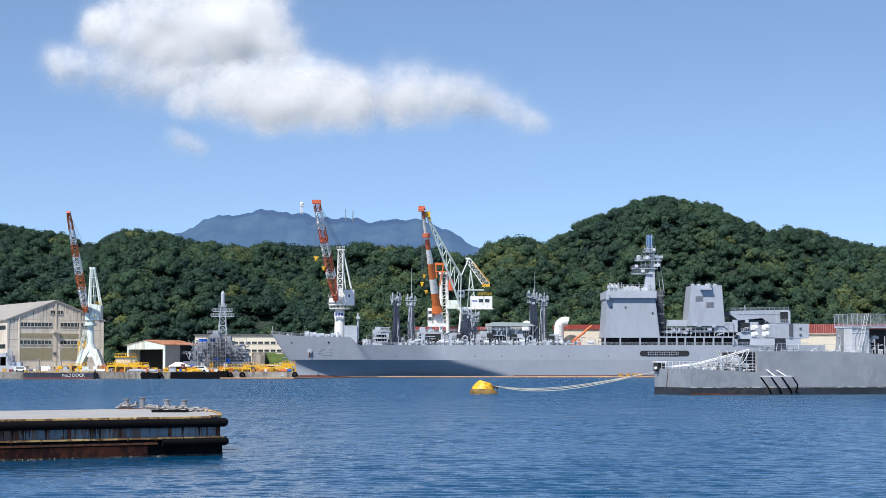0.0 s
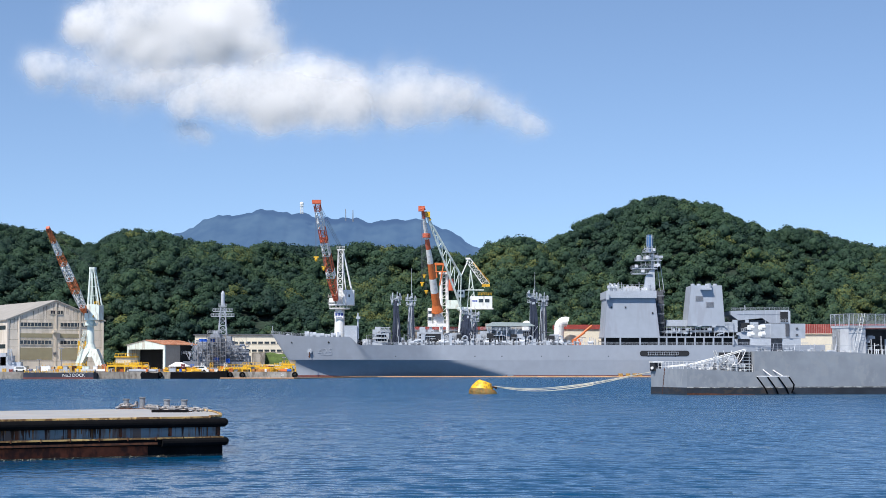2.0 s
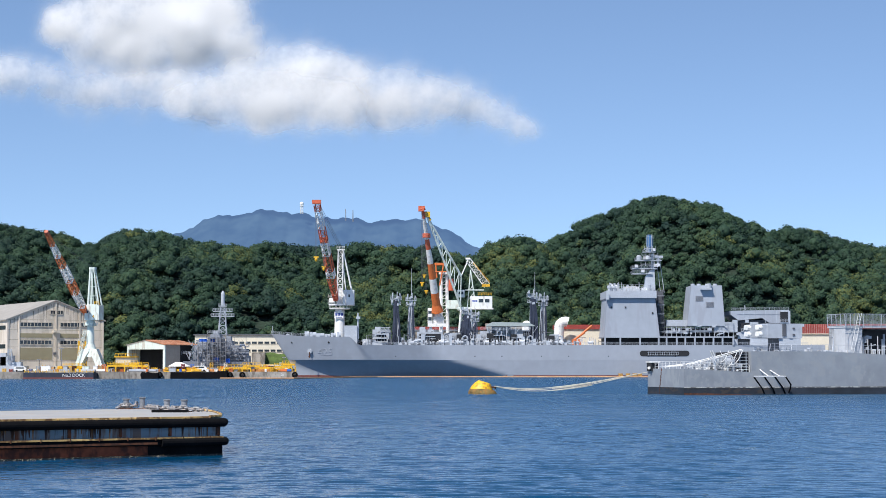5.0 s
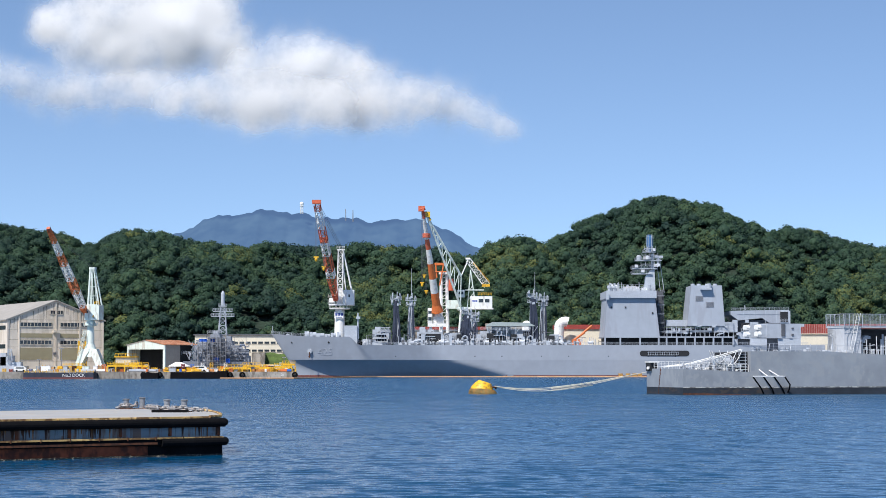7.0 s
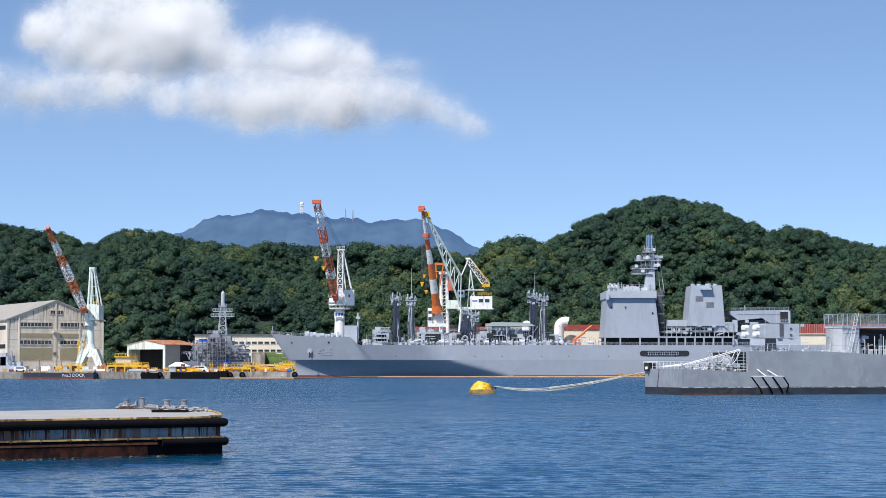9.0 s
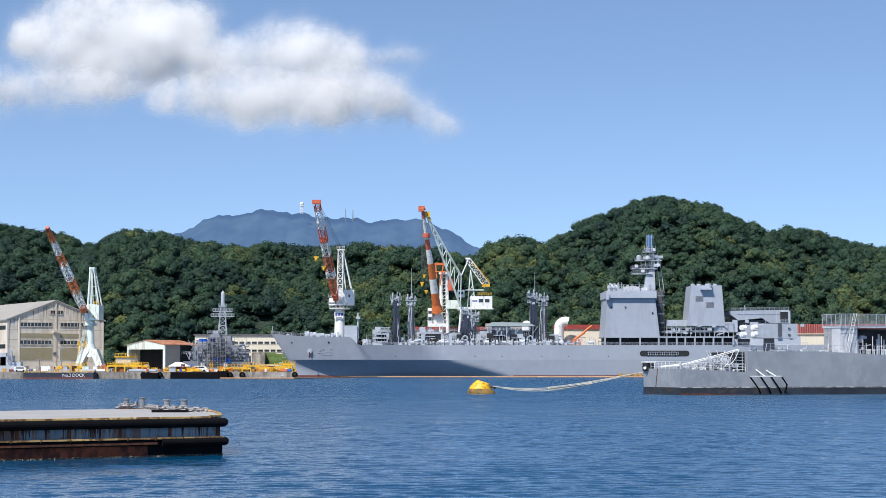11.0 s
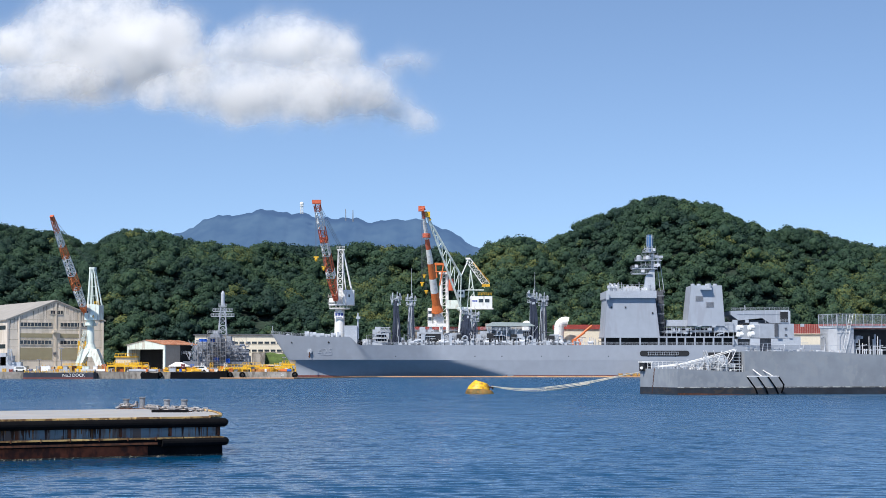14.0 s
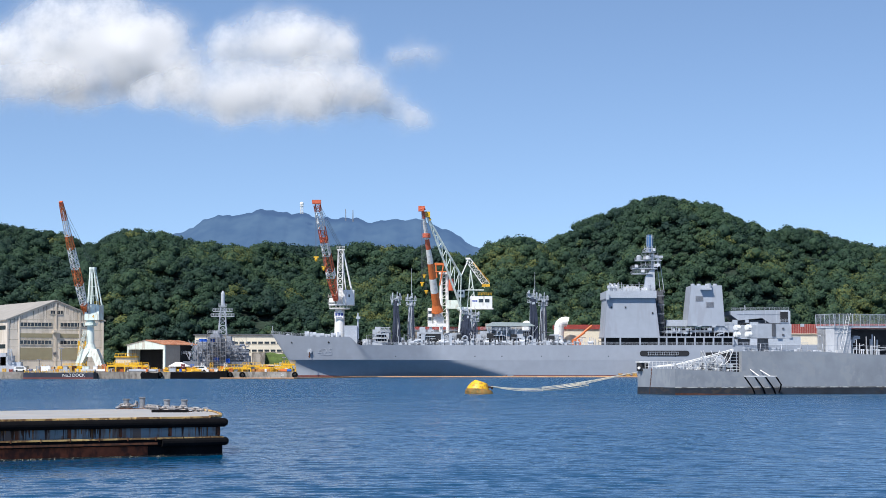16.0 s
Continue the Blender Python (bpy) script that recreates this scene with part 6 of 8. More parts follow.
def dock_destroyer():
    y = 712.0
    s = thing("docked_warship", (-81.48, y, 1.0), "dark grey warship under repair in a dry dock, wrapped in scaffolding", "ship")
    for name, a, b, low, top, y0, d, m in [('hull', -96.77, -69.96, 0.24, 6.09, 700, 22, 0), ('forward_house', -91.74, -85.88, 5.04, 11.94, 704, 12, 0), ('forward_house', -90.48, -86.29, 11.31, 13.83, 706, 9, 1), ('bridge', -86.29, -80.85, 5.04, 14.87, 702, 14, 0), ('bridge', -85.46, -81.69, 14.45, 16.13, 704, 10, 1), ('funnel', -80.64, -77.08, 5.04, 13.62, 704, 10, 0), ('funnel', -77.71, -74.56, 5.04, 11.94, 703, 12, 1), ('after_house', -75.4, -72.05, 4.0, 10.69, 704, 12, 0), ('gun_house', -95.09, -91.74, 4.42, 7.34, 706, 7, 1), ('director', -84.62, -82.52, 15.71, 17.38, 706, 5, 1), ('mast_house', -79.59, -77.92, 13.2, 15.29, 706, 5, 1), ('deck_house', -72.89, -70.79, 3.58, 8.18, 702, 8, 1)]:
        bm = mesh()
        k = (b - a) * 0.08
        prism(bm, [(a, low), (b, low), (b - k, top), (a + k, top)], y0, y0 + d)
        part(name, bm, material("docked ship grey", (0.17, 0.19, 0.23), 0.6, vary=0.15) if m == 0 else material("docked ship light grey", (0.27, 0.29, 0.33), 0.6, vary=0.15), s)
    mx = -81.69
    bm = mesh()
    lattice(bm, (mx, y, 14.45), (mx, y, 25.97), 3.2, 1.6, 7, 0.16)
    mast = part("lattice_mast", bm, MAST_GREY, s, "grey lattice mast")
    bm = mesh()
    rod(bm, (mx, y, 25.97), (mx, y, 32.06), 0.55, 0.35, 8)
    for z, h in [(22.83, 4.3), (24.71, 3.6), (26.39, 1.4)]:
        box(bm, mx - h, mx + h, y - 1, y + 1, z - 0.2, z)
        railing(bm, [(mx - h, y - 1, z), (mx + h, y - 1, z)], 1.0, 1.0, 0.07)
    turned(bm, mx, y, [(0.7, 26.60), (0.75, 31.22), (0.2, 32.27)], 8)
    part("masthead", bm, MAST_GREY, mast)
    bm = mesh()
    for i in range(13):
        x = -88.96 + i * 1.25 * 1.15
        rod(bm, (x, 699.5, QZ), (x, 699.5, 11.81 + (i * 7 % 5)), 0.09, n=4)
    for k in range(8):
        z = QZ + 1.3 + k * 1.5
        rod(bm, (-88.96, 699.5, z), (-70.84, 699.5, z), 0.08, n=4)
        box(bm, -88.34 + k, -73.93 - k, 699.6, 700.6, z - 0.08, z)
    part("scaffolding", bm, DARK_GREY, s, "steel pipe scaffolding")
    # a tight pale scaffold bay round the bridge, sheeted at two levels
    bm = mesh()
    for i in range(8):
        for yy in (697.6, 699.2):
            rod(bm, (-85.6 + i * 0.95, yy, QZ), (-85.6 + i * 0.95, yy, 15.2 - 0.35 * (i % 3)), 0.07, n=4)
    for k in range(8):
        z = QZ + 0.9 + k * 1.6
        rod(bm, (-85.9, 697.6, z), (-78.7, 697.6, z), 0.07, n=4)
        box(bm, -85.7, -78.9, 697.7, 699.1, z - 0.12, z)
        rod(bm, (-85.6 + (k % 2) * 6.6, 697.6, z), (-79.0 - (k % 2) * 6.6, 697.6, z + 1.6), 0.05, n=4)
    part("scaffold_bay", bm, GALV, s, "pale tight scaffold bay with walkways")
    for a, b, z in ((-95.4, -88.6, 8.6), (-90.8, -87.0, 12.6), (-78.0, -71.0, 8.8), (-86.0, -80.9, 16.2)):
        bm = mesh()
        railing(bm, [(a, 701.5, z), (b, 701.5, z)], 1.2, 0.9, 0.06)
        part("guard_rail", bm, MAST_GREY, s)
    bm = mesh()
    for a, b, low, top in [(-88.83, -85.75, 13.23, 14.26), (-84.51, -82.87, 13.03, 14.26), (-83.48, -81.43, 6.05, 7.49), (-78.96, -77.52, 5.64, 7.08)]:
        g = mesh()
        n = 5
        rows = []
        for j in range(4):
            rows.append([g.verts.new((a + (b - a) * i / n, 698.9 - 0.35 * math.sin(i * 2.3 + j), low + (top - low) * j / 3)) for i in range(n + 1)])
        for r0, r1 in zip(rows, rows[1:]):
            for i in range(n):
                g.faces.new((r0[i], r0[i + 1], r1[i + 1], r1[i]))
        part("tarpaulin", g, BLUE_SHEET, s, "blue tarpaulin")
    rng = random.Random(12)
    bm.free()
    bm = mesh()
    for i in range(110):
        x, z = rng.uniform(-92.65, -71.55), rng.uniform(QZ + 3, 13.08)
        if i % 2:
            box(bm, x, x + rng.uniform(0.3, 1.3), 701, 702.5, z, z + rng.uniform(0.2, 0.9))
        else:
            rod(bm, (x, 701, z), (x + rng.uniform(-2, 2), 701.5, z + rng.uniform(0.5, 3)), 0.12, n=5)
    each_part("ship_fitting", bm, material("docked ship fittings", (0.28, 0.305, 0.36), 0.6, vary=0.2), s)
    # small grey craft at the far quay
    s2 = thing("grey_patrol_boat", (-150.13, 668, 1.5), "small grey naval craft with a lattice mast at the quay", "ship")
    bm = mesh()
    prism(bm, [(-157.99, 1.2), (-145.42, 1.2), (-144.83, 4.39), (-157.99, 4.59)], 665, 673)
    part("hull", bm, MAST_GREY, s2)
    for a, b, t in [(-155.63, -151.31, 7.53), (-153.67, -151.7, 8.9), (-151.31, -149.35, 7.92), (-149.35, -146.59, 5.76)]:
        bm = mesh()
        box(bm, a, b, 667, 671, 2.4, t)
        part("deckhouse", bm, MAST_GREY, s2)
    bm = mesh()
    lattice(bm, (-150.13, 666, 5.96), (-150.13, 666, 10.27), 2.0, 1.0, 5, 0.12)
    part("mast", bm, MAST_GREY, s2)


def plain_building(name, label, x0, x1, y, z1, deep, wall, roof, bands, roof_h=0.8):
    b = thing(name, ((x0 + x1) / 2, y, 2.9), label, "building")
    bm = mesh()
    box(bm, x0, x1, y, y + deep, 2.9, z1)
    part("wall", bm, wall, b)
    bm = mesh()
    box(bm, x0 - 0.6, x1 + 0.6, y - 0.6, y + deep + 0.6, z1, z1 + roof_h)
    part("roof", bm, roof, b)
    for low, top, n in bands:
        for i in range(n):
            w = (x1 - x0) / n
            bm = mesh()
            box(bm, x0 + i * w + w * 0.12, x0 + (i + 1) * w - w * 0.12, y - 0.08, y + 0.2, low, top)
            win = part("window", bm, GLASS, b)
            bm = mesh()
            box(bm, x0 + i * w + w * 0.08, x0 + (i + 1) * w - w * 0.08, y - 0.2, y, low - 0.2, low)
            part("sill", bm, wall, win)
    return b


def yard_buildings():
    plain_building("office_building", "white office block with rows of windows and flat roof", -103.31, -66.84, 800, 17.16, 12, CREAM, DARK_GREY,
                   [(13.63, 14.57, 14), (10.34, 11.28, 14)], 0.5)
    plain_building("workshop_building", "cream workshop with a dark red roof edge", 48.13, 70.75, 818, 20.10, 14, CREAM, RED_ROOF, [], 1.9)
    plain_building("long_warehouse", "low warehouse with a dark red roof", -11.85, 19.59, 822, 19.93, 6, CONCRETE, RED_ROOF, [], 1.3)
    plain_building("grey_workshop", "low workshop with a light grey roof", 18.79, 38.55, 819, 20.36, 10, MAST_GREY, ROOF_GREY, [], 2.2)
    b = plain_building("cream_storehouse", "cream storehouse with a ribbed red roof", 147.02, 192.48, 822, 18.00, 8, CREAM, CREAM, [], 0.3)
    bm = mesh()
    z0, z1 = 18.00 + 0.3, 22.35
    prism(bm, [(146.54, z0), (192.96, z0), (192.96, z1), (146.54, z1)], 821.6, 829)
    roof = part("red_roof", bm, RED_ROOF, b, "dark red ribbed roof")
    bm = mesh()
    pale = material("bleached roof rib", (0.45, 0.25, 0.22), 0.7)
    for i in range(60):
        x = 146.78 + i * 0.76
        box(bm, x, x + 0.16, 821.45, 821.6, z0, z1)
    part("roof_rib", bm, pale, roof)
    # bent white duct on the workshop
    bm = mesh()
    cxx, czz, r = 51.8, 20.4, 2.8
    pts = [(cxx - r, 812, 2.9), (cxx - r, 812, czz)] + [(cxx - r * math.cos(a), 812, czz + r * math.sin(a)) for a in np.linspace(0.15, 1.95, 12)]
    tube(bm, pts, 2.1, 18)
    # seams of the bend
    for a in np.linspace(0.2, 1.9, 6):
        rr = [(cxx - (r + 1.9 * math.cos(b)) * math.cos(a), 812 + 1.9 * math.sin(b), czz + (r + 1.9 * math.cos(b)) * math.sin(a)) for b in np.linspace(0, 6.28, 15)]
        tube(bm, rr, 0.07, 4)
    solo("ventilation_duct", bm, WHITE, "big bent white ventilation duct beside the workshop", "duct")
    lift = thing("boom_lift", (56.23, 810, 2.9), "orange boom lift with a raised arm", "boom lift")
    bm = mesh()
    box(bm, 54.33, 58.14, 808, 811, 2.9, 15.65)
    part("chassis", bm, ORANGE, lift)
    bm = mesh()
    rod(bm, (55.28, 809, 15.42), (59.57, 809, 18.51), 0.55, n=6)
    rod(bm, (58.62, 809, 18.03), (62.67, 809, 21.37), 0.5, n=6)
    part("arm", bm, ORANGE, lift)
    bm = mesh()
    turned(bm, 35.53, 816, [(2.0, 2.9), (2.0, 22.22), (1.5, 23.18), (0.5, 23.66)], 14)
    solo("white_tank", bm, WHITE, "small white domed tank among workshops", "tank", smooth=True)
    # grass bank and retaining wall behind the dock
    bm = mesh()
    rows = [[bm.verts.new((-75.31 + i * 1.3, 793 + j * 1.0, 2.5 + j * 1.45 + 0.4 * math.sin(i + j))) for i in range(12)] for j in range(6)]
    for a, b in zip(rows, rows[1:]):
        for i in range(11):
            bm.faces.new((a[i], a[i + 1], b[i + 1], b[i]))
    solo("grass_bank", bm, GRASS, "overgrown green bank", "bank", kind="structure")
    bm = mesh()
    box(bm, -78.95, -73.58, 793, 797, 2.4, 9.83)
    solo("wall_retaining", bm, CONCRETE, "brown retaining wall", "wall", kind="structure")
    # radar tower and masts on the far ridge
    t = thing("radar_tower", (-312.33, 4230, 339.43), "white radar tower with a round dome on a far ridge", "tower")
    bm = mesh()
    lattice(bm, (-312.33, 4230, 343.19), (-312.33, 4230, 360.73), 6.0, 5.0, 5, 0.5)
    turned(bm, -312.33, 4230, [(4.4, 358.23), (4.6, 358.85), (4.6, 360.11)], 12)
    part("shaft", bm, WHITE, t)
    bm = mesh()
    c, r = 364.50, 4.3
    turned(bm, -312.33, 4230, [(r * math.cos(a), c + r * math.sin(a)) for a in np.linspace(-1.4, 1.5, 9)], 14)
    part("dome", bm, WHITE, t, smooth=True)
    for x, z in [(-215.27, 353.21), (-199.1, 350.71)]:
        bm = mesh()
        lattice(bm, (x, 4230, z - 26), (x, 4230, z), 2.4, 0.8, 6, 0.35)
        solo("radio_mast", bm, GALV, "thin radio mast on a far ridge", "mast", "radio masts")


def quay_things():
    # dock gate with its name
    gate = thing("dock_gate", (-130.23, 652, 0), "black dock gate with white lettering", "dock gate")
    bm = mesh()
    box(bm, -142.32, -118.53, 652, 660, -2, 2.09)
    part("gate_body", bm, material("navy dock gate paint", (0.028, 0.034, 0.055), 0.7, vary=0.25, grain=0.8), gate)
    bm = mesh()
    box(bm, -142.32, -118.53, 651.9, 652.0, 0, 0.48)
    part("red_stripe", bm, RED_BOOT, gate)
    words("gate_lettering", "No.2 DOCK", 1.45, WHITE, gate, Matrix.Translation((-129.08, 651.95, 0.75)) @ FACING, 0.02)
    bm = mesh()
    railing(bm, [(-141.93, 652.5, 2.09), (-118.53, 652.5, 2.09)], 0.9, 1.2, 0.09, 2)
    part("orange_railing", bm, YELLOW, gate)
    # other sections along the quay face
    for a, b, top, m in [(-103.21, -97.41, 1.98, 0), (-93.16, -77.12, 2.27, 0), (-77.12, -73.83, 2.65, 0)]:
        bm = mesh()
        box(bm, a, b, 657, 660, -2, top)
        solo("mooring_float", bm, BLACK, "black steel float against the quay", "float", "floats along the quay")
    # stores and machinery heaped along the quay
    stock = random.Random(77)
    heap = {"crate": (material("weathered timber", (0.42, 0.28, 0.15), 0.85, vary=0.3), "weathered timber crate standing on the quay"),
            "pipe_bundle": (material("rust-orange pipe", (0.55, 0.24, 0.07), 0.7, vary=0.3), "bundle of rusty orange pipes on the quay"),
            "drum_cluster": (MAST_GREY, "cluster of grey steel drums on the quay"),
            "machinery_skid": (YELLOW, "yellow machinery skid with a small railing"),
            "container_box": (WHITE, "small white storage box on the quay")}
    names = list(heap)
    for i in range(96):
        kind = names[stock.choice((0, 1, 1, 2, 3, 3, 4))]
        x, y = -141.81 + stock.random() * 83.41, stock.uniform(662.5, 668)
        if abs(x - -72.66) < 1.5:
            continue
        w, h = stock.uniform(1.0, 3.4), stock.uniform(0.7, 2.0)
        bm = mesh()
        if kind == "crate":
            box(bm, x, x + w, y, y + 1.4, QZ + 0.12, QZ + h)
            for k in range(4):
                bx = x + (w - 0.12) * k / 3
                box(bm, bx, bx + 0.12, y - 0.05, y + 1.45, QZ, QZ + h + 0.05)
        elif kind == "pipe_bundle":
            for k in range(7):
                rod(bm, (x, y + 0.3 * (k % 3), QZ + 0.15 + 0.28 * (k // 3)), (x + w * 1.6, y + 0.3 * (k % 3), QZ + 0.15 + 0.28 * (k // 3)), 0.14, n=7)
            for k in (0.2, 1.4):
                box(bm, x + w * k - 0.06, x + w * k + 0.06, y - 0.2, y + 0.8, QZ, QZ + 1.0)
        elif kind == "drum_cluster":
            for k in range(4):
                turned(bm, x + 0.65 * k, y + 0.3 * (k % 2), [(0.3, QZ), (0.3, QZ + 0.3), (0.32, QZ + 0.32), (0.3, QZ + 0.34), (0.3, QZ + 0.9)], 10)
        elif kind == "machinery_skid":
            box(bm, x, x + w * 1.3, y, y + 1.5, QZ, QZ + 0.3)
            box(bm, x + 0.3, x + w * 0.6, y + 0.2, y + 1.3, QZ + 0.3, QZ + h)
            rod(bm, (x + w * 0.6, y + 0.7, QZ + 0.8), (x + w * 1.1, y + 0.7, QZ + 0.8), 0.4, n=10)
            railing(bm, [(x, y, QZ + 0.3), (x + w * 1.3, y, QZ + 0.3)], 1.2, 0.8, 0.05)
        else:
            box(bm, x, x + w, y, y + 1.4, QZ + 0.1, QZ + h)
            box(bm, x - 0.08, x + w + 0.08, y - 0.08, y + 1.48, QZ + h, QZ + h + 0.1)
            for k in (0.1, w - 0.3):
                box(bm, x + k, x + k + 0.2, y, y + 1.4, QZ, QZ + 0.1)
        solo(kind, bm, heap[kind][0], heap[kind][1], kind.split("_")[0], "stores along the quay")
    # tyres
    for x in [-119.42, -102.75, -101.2, -97.12, -86.46, -73.09, -68.82, -50.79]:
        bm = mesh()
        n = 14
        rings = []
        for i in range(n):
            a = 6.28319 * i / n
            c = Vector((x + 0.75 * math.cos(a), 659.4, 1.3 + 0.75 * math.sin(a)))
            o = Vector((math.cos(a), 0, math.sin(a)))
            rings.append([c + o * 0.32 * math.cos(b) + Vector((0, 0.32 * math.sin(b), 0)) for b in np.linspace(0, 5.5, 7)])
        rings.append(rings[0])
        loft(bm, rings, cap=False)
        solo("tyre_fender", bm, BLACK, "black tyre fender on the quay wall", "tyre", "quay fenders")
    words_home = thing("berth_mark", (-55.33, 659.85, 1), "white painted berth number on the quay wall", "sign")
    words("berth_number", "20", 1.1, WHITE, words_home, Matrix.Translation((-55.72, 659.93, 1.00)) @ FACING, 0.02)

    def yellow_trestle(x, y, w, h, z=QZ):
        t = thing("staging_trestle", (x, y, z), "yellow steel staging trestle on the quay", "trestle", "yellow staging")
        bm = mesh()
        box(bm, x, x + w, y, y + 1.2, z + h - 0.7, z + h)
        part("beam", bm, YELLOW, t)
        k = max(2, int(w / 3))
        for i in range(k + 1):
            bm = mesh()
            px = x + w * i / k
            box(bm, px - 0.2, px + 0.2, y, y + 0.4, z, z + h - 0.7)
            part("leg", bm, YELLOW, t)
        bm = mesh()
        railing(bm, [(x, y, z + h), (x + w, y, z + h)], 0.9, 1.1, 0.09, 2)
        part("railing", bm, YELLOW, t)

    for x, y, w, h in [(-115.68, 662, 12, 2.4), (-114.51, 670, 8, 2.9), (-109.78, 664, 8, 2.2), (-132.05, 668, 7.5, 2.0), (-58.03, 662, 6, 2.0), (-63.58, 663, 5, 1.6), (-75.17, 662, 9, 1.5), (-69.15, 664, 6, 2.2), (-55.47, 664, 4.4, 2.8)]:
        yellow_trestle(x, y, w, h)
    rng = random.Random(21)
    paints = [WHITE, YELLOW, MAST_GREY, RUST, CONCRETE, ORANGE, MINT, DARK_GREY, BLUE_SHEET, RED_ROOF]
    names = ["white", "yellow", "grey", "rusty", "bare", "orange", "pale green", "dark", "blue", "red"]
    for i in range(160):
        x = rng.uniform(-152.36, -51.57)
        y = rng.uniform(661.2, 674)
        k = rng.choice([0, 0, 1, 1, 1, 2, 2, 3, 4, 5, 6, 7, 8, 9])
        bm = mesh()
        w, h = rng.uniform(0.6, 2.6), rng.uniform(0.4, 1.9)
        kind = i % 4
        if kind == 0:
            box(bm, x, x + w, y, y + 2, QZ, QZ + h)
            box(bm, x - 0.1, x + w + 0.1, y - 0.1, y + 2.1, QZ + h, QZ + h + 0.12)
            solo("storage_crate", bm, paints[k], names[k] + " storage crate standing on the quay", "crate", "quay clutter")
        elif kind == 1:
            for j in range(4):
                rod(bm, (x, y + j * 0.35, QZ + 0.25), (x + w * 2, y + j * 0.35, QZ + 0.25), 0.22, n=7)
                rod(bm, (x, y + j * 0.35 + 0.15, QZ + 0.65), (x + w * 2, y + j * 0.35 + 0.15, QZ + 0.65), 0.2, n=7)
            solo("pipe_stack", bm, paints[k], names[k] + " stack of pipes lying on the quay", "pipes", "quay clutter")
        elif kind == 2:
            lattice(bm, (x, y, QZ), (x, y, QZ + h * 1.7), 1.0, 1.0, 3, 0.1)
            box(bm, x - 0.6, x + 0.6, y - 0.6, y + 0.6, QZ + h * 1.7, QZ + h * 1.7 + 0.1)
            solo("scaffold_tower", bm, paints[k], names[k] + " scaffold tower on the quay", "scaffold", "quay clutter")
        else:
            turned(bm, x, y, [(0.45, QZ), (0.45, QZ + 0.4), (0.48, QZ + 0.45), (0.45, QZ + 0.9), (0.3, QZ + 0.95)], 10)
            solo("steel_drum", bm, paints[k], names[k] + " steel drum on the quay", "drum", "quay clutter")

    def van(x, y, w, h, mat, label):
        v = thing("van", (x, y, QZ), label, "van", "vehicles on the quay")
        bm = mesh()
        prism(bm, [(x, QZ + 0.35), (x + w, QZ + 0.35), (x + w, QZ + h * 0.62), (x + w * 0.86, QZ + h), (x + 0.1, QZ + h), (x, QZ + h * 0.9)], y, y + 1.8)
        part("body", bm, mat, v)
        bm = mesh()
        box(bm, x + 0.5, x + w * 0.82, y - 0.02, y + 0.05, QZ + h * 0.62, QZ + h * 0.88)
        part("window", bm, GLASS, v)
        for f in (0.2, 0.8):
            bm = mesh()
            rod(bm, (x + w * f, y - 0.03, QZ + 0.35), (x + w * f, y + 0.25, QZ + 0.35), 0.35, n=12)
            part("wheel", bm, BLACK, v)

    for x, y, w, h in [(-147.84, 663, 4, 1.7), (-138.53, 667, 4, 1.6), (-86.14, 664, 4.5, 2.0), (-61.52, 666, 5, 2.4)]:
        van(x, y, w, h, WHITE, "white van parked on the quay")
    tent = thing("marquee_tent", (-91.28, 664, QZ), "white peaked tent roof over the quay", "tent")
    bm = mesh()
    x0, x1, z0, z1 = -94.98, -87.38, 4.19, 5.75
    loft(bm, [[(x0, 663, z0), (x1, 663, z0), (x1, 669, z0), (x0, 669, z0)], [(x0 + 2.4, 665.6, z1), (x1 - 3.4, 665.6, z1), (x1 - 3.4, 666.4, z1), (x0 + 2.4, 666.4, z1)]])
    part("canopy", bm, WHITE, tent)
    for x in np.linspace(x0 + 0.2, x1 - 0.2, 4):
        bm = mesh()
        rod(bm, (x, 663.2, QZ), (x, 663.2, z0), 0.1, n=6)
        part("pole", bm, GALV, tent)
    for x, h in [(-132.64, 10.67), (-85.28, 13.41), (-55.22, 7.53), (-140.31, 6.74)]:
        bm = mesh()
        rod(bm, (x, 668, QZ), (x, 668, h), 0.16, 0.12, 7)
        box(bm, x - 0.7, x + 0.7, 667.8, 668.2, h - 0.3, h)
        solo("lamp_post", bm, GALV, "grey lamp post on the quay", "lamp post", "quay lamp posts")
    t = thing("yellow_tower", (-126.87, 676, QZ), "yellow steel access tower behind the crane", "scaffold")
    bm = mesh()
    lattice(bm, (-126.87, 676, QZ), (-126.87, 676, 13.13), 2.6, 2.4, 7, 0.16)
    part("frame", bm, YELLOW, t)
    s = thing("quay_cabin", (-114.07, 690, QZ), "cream site cabin with a flat roof", "cabin")
    bm = mesh()
    box(bm, -117.53, -110.42, 690, 695, QZ, 7.44)
    part("wall", bm, CREAM, s)
    bm = mesh()
    box(bm, -117.93, -110.02, 689.5, 695.5, 7.44, 7.85)
    railing(bm, [(-117.73, 689.8, 7.85), (-110.22, 689.8, 7.85)], 1.0, 1.2, 0.09, 2)
    part("roof", bm, YELLOW, s)
    # float boom along the supply ship
    bm = mesh()
    pts = [(-75.92, 655, 0.16)] + [(-50.87 + i * 3.6, 655 + min(98.0, i * 14.0), 0.16 + 0.04 * math.sin(i * 1.7)) for i in range(9)]
    xs = np.linspace(pts[-1][0] + 3, 96.58, 60)
    pts += [(x, 753 + 1.2 * math.sin(x * 0.08), 0.16 + 0.03 * math.sin(x)) for x in xs]
    tube(bm, pts, 0.3, 7)
    solo("float_boom", bm, BOOM, "faded orange float boom along the ship's waterline", "float boom")
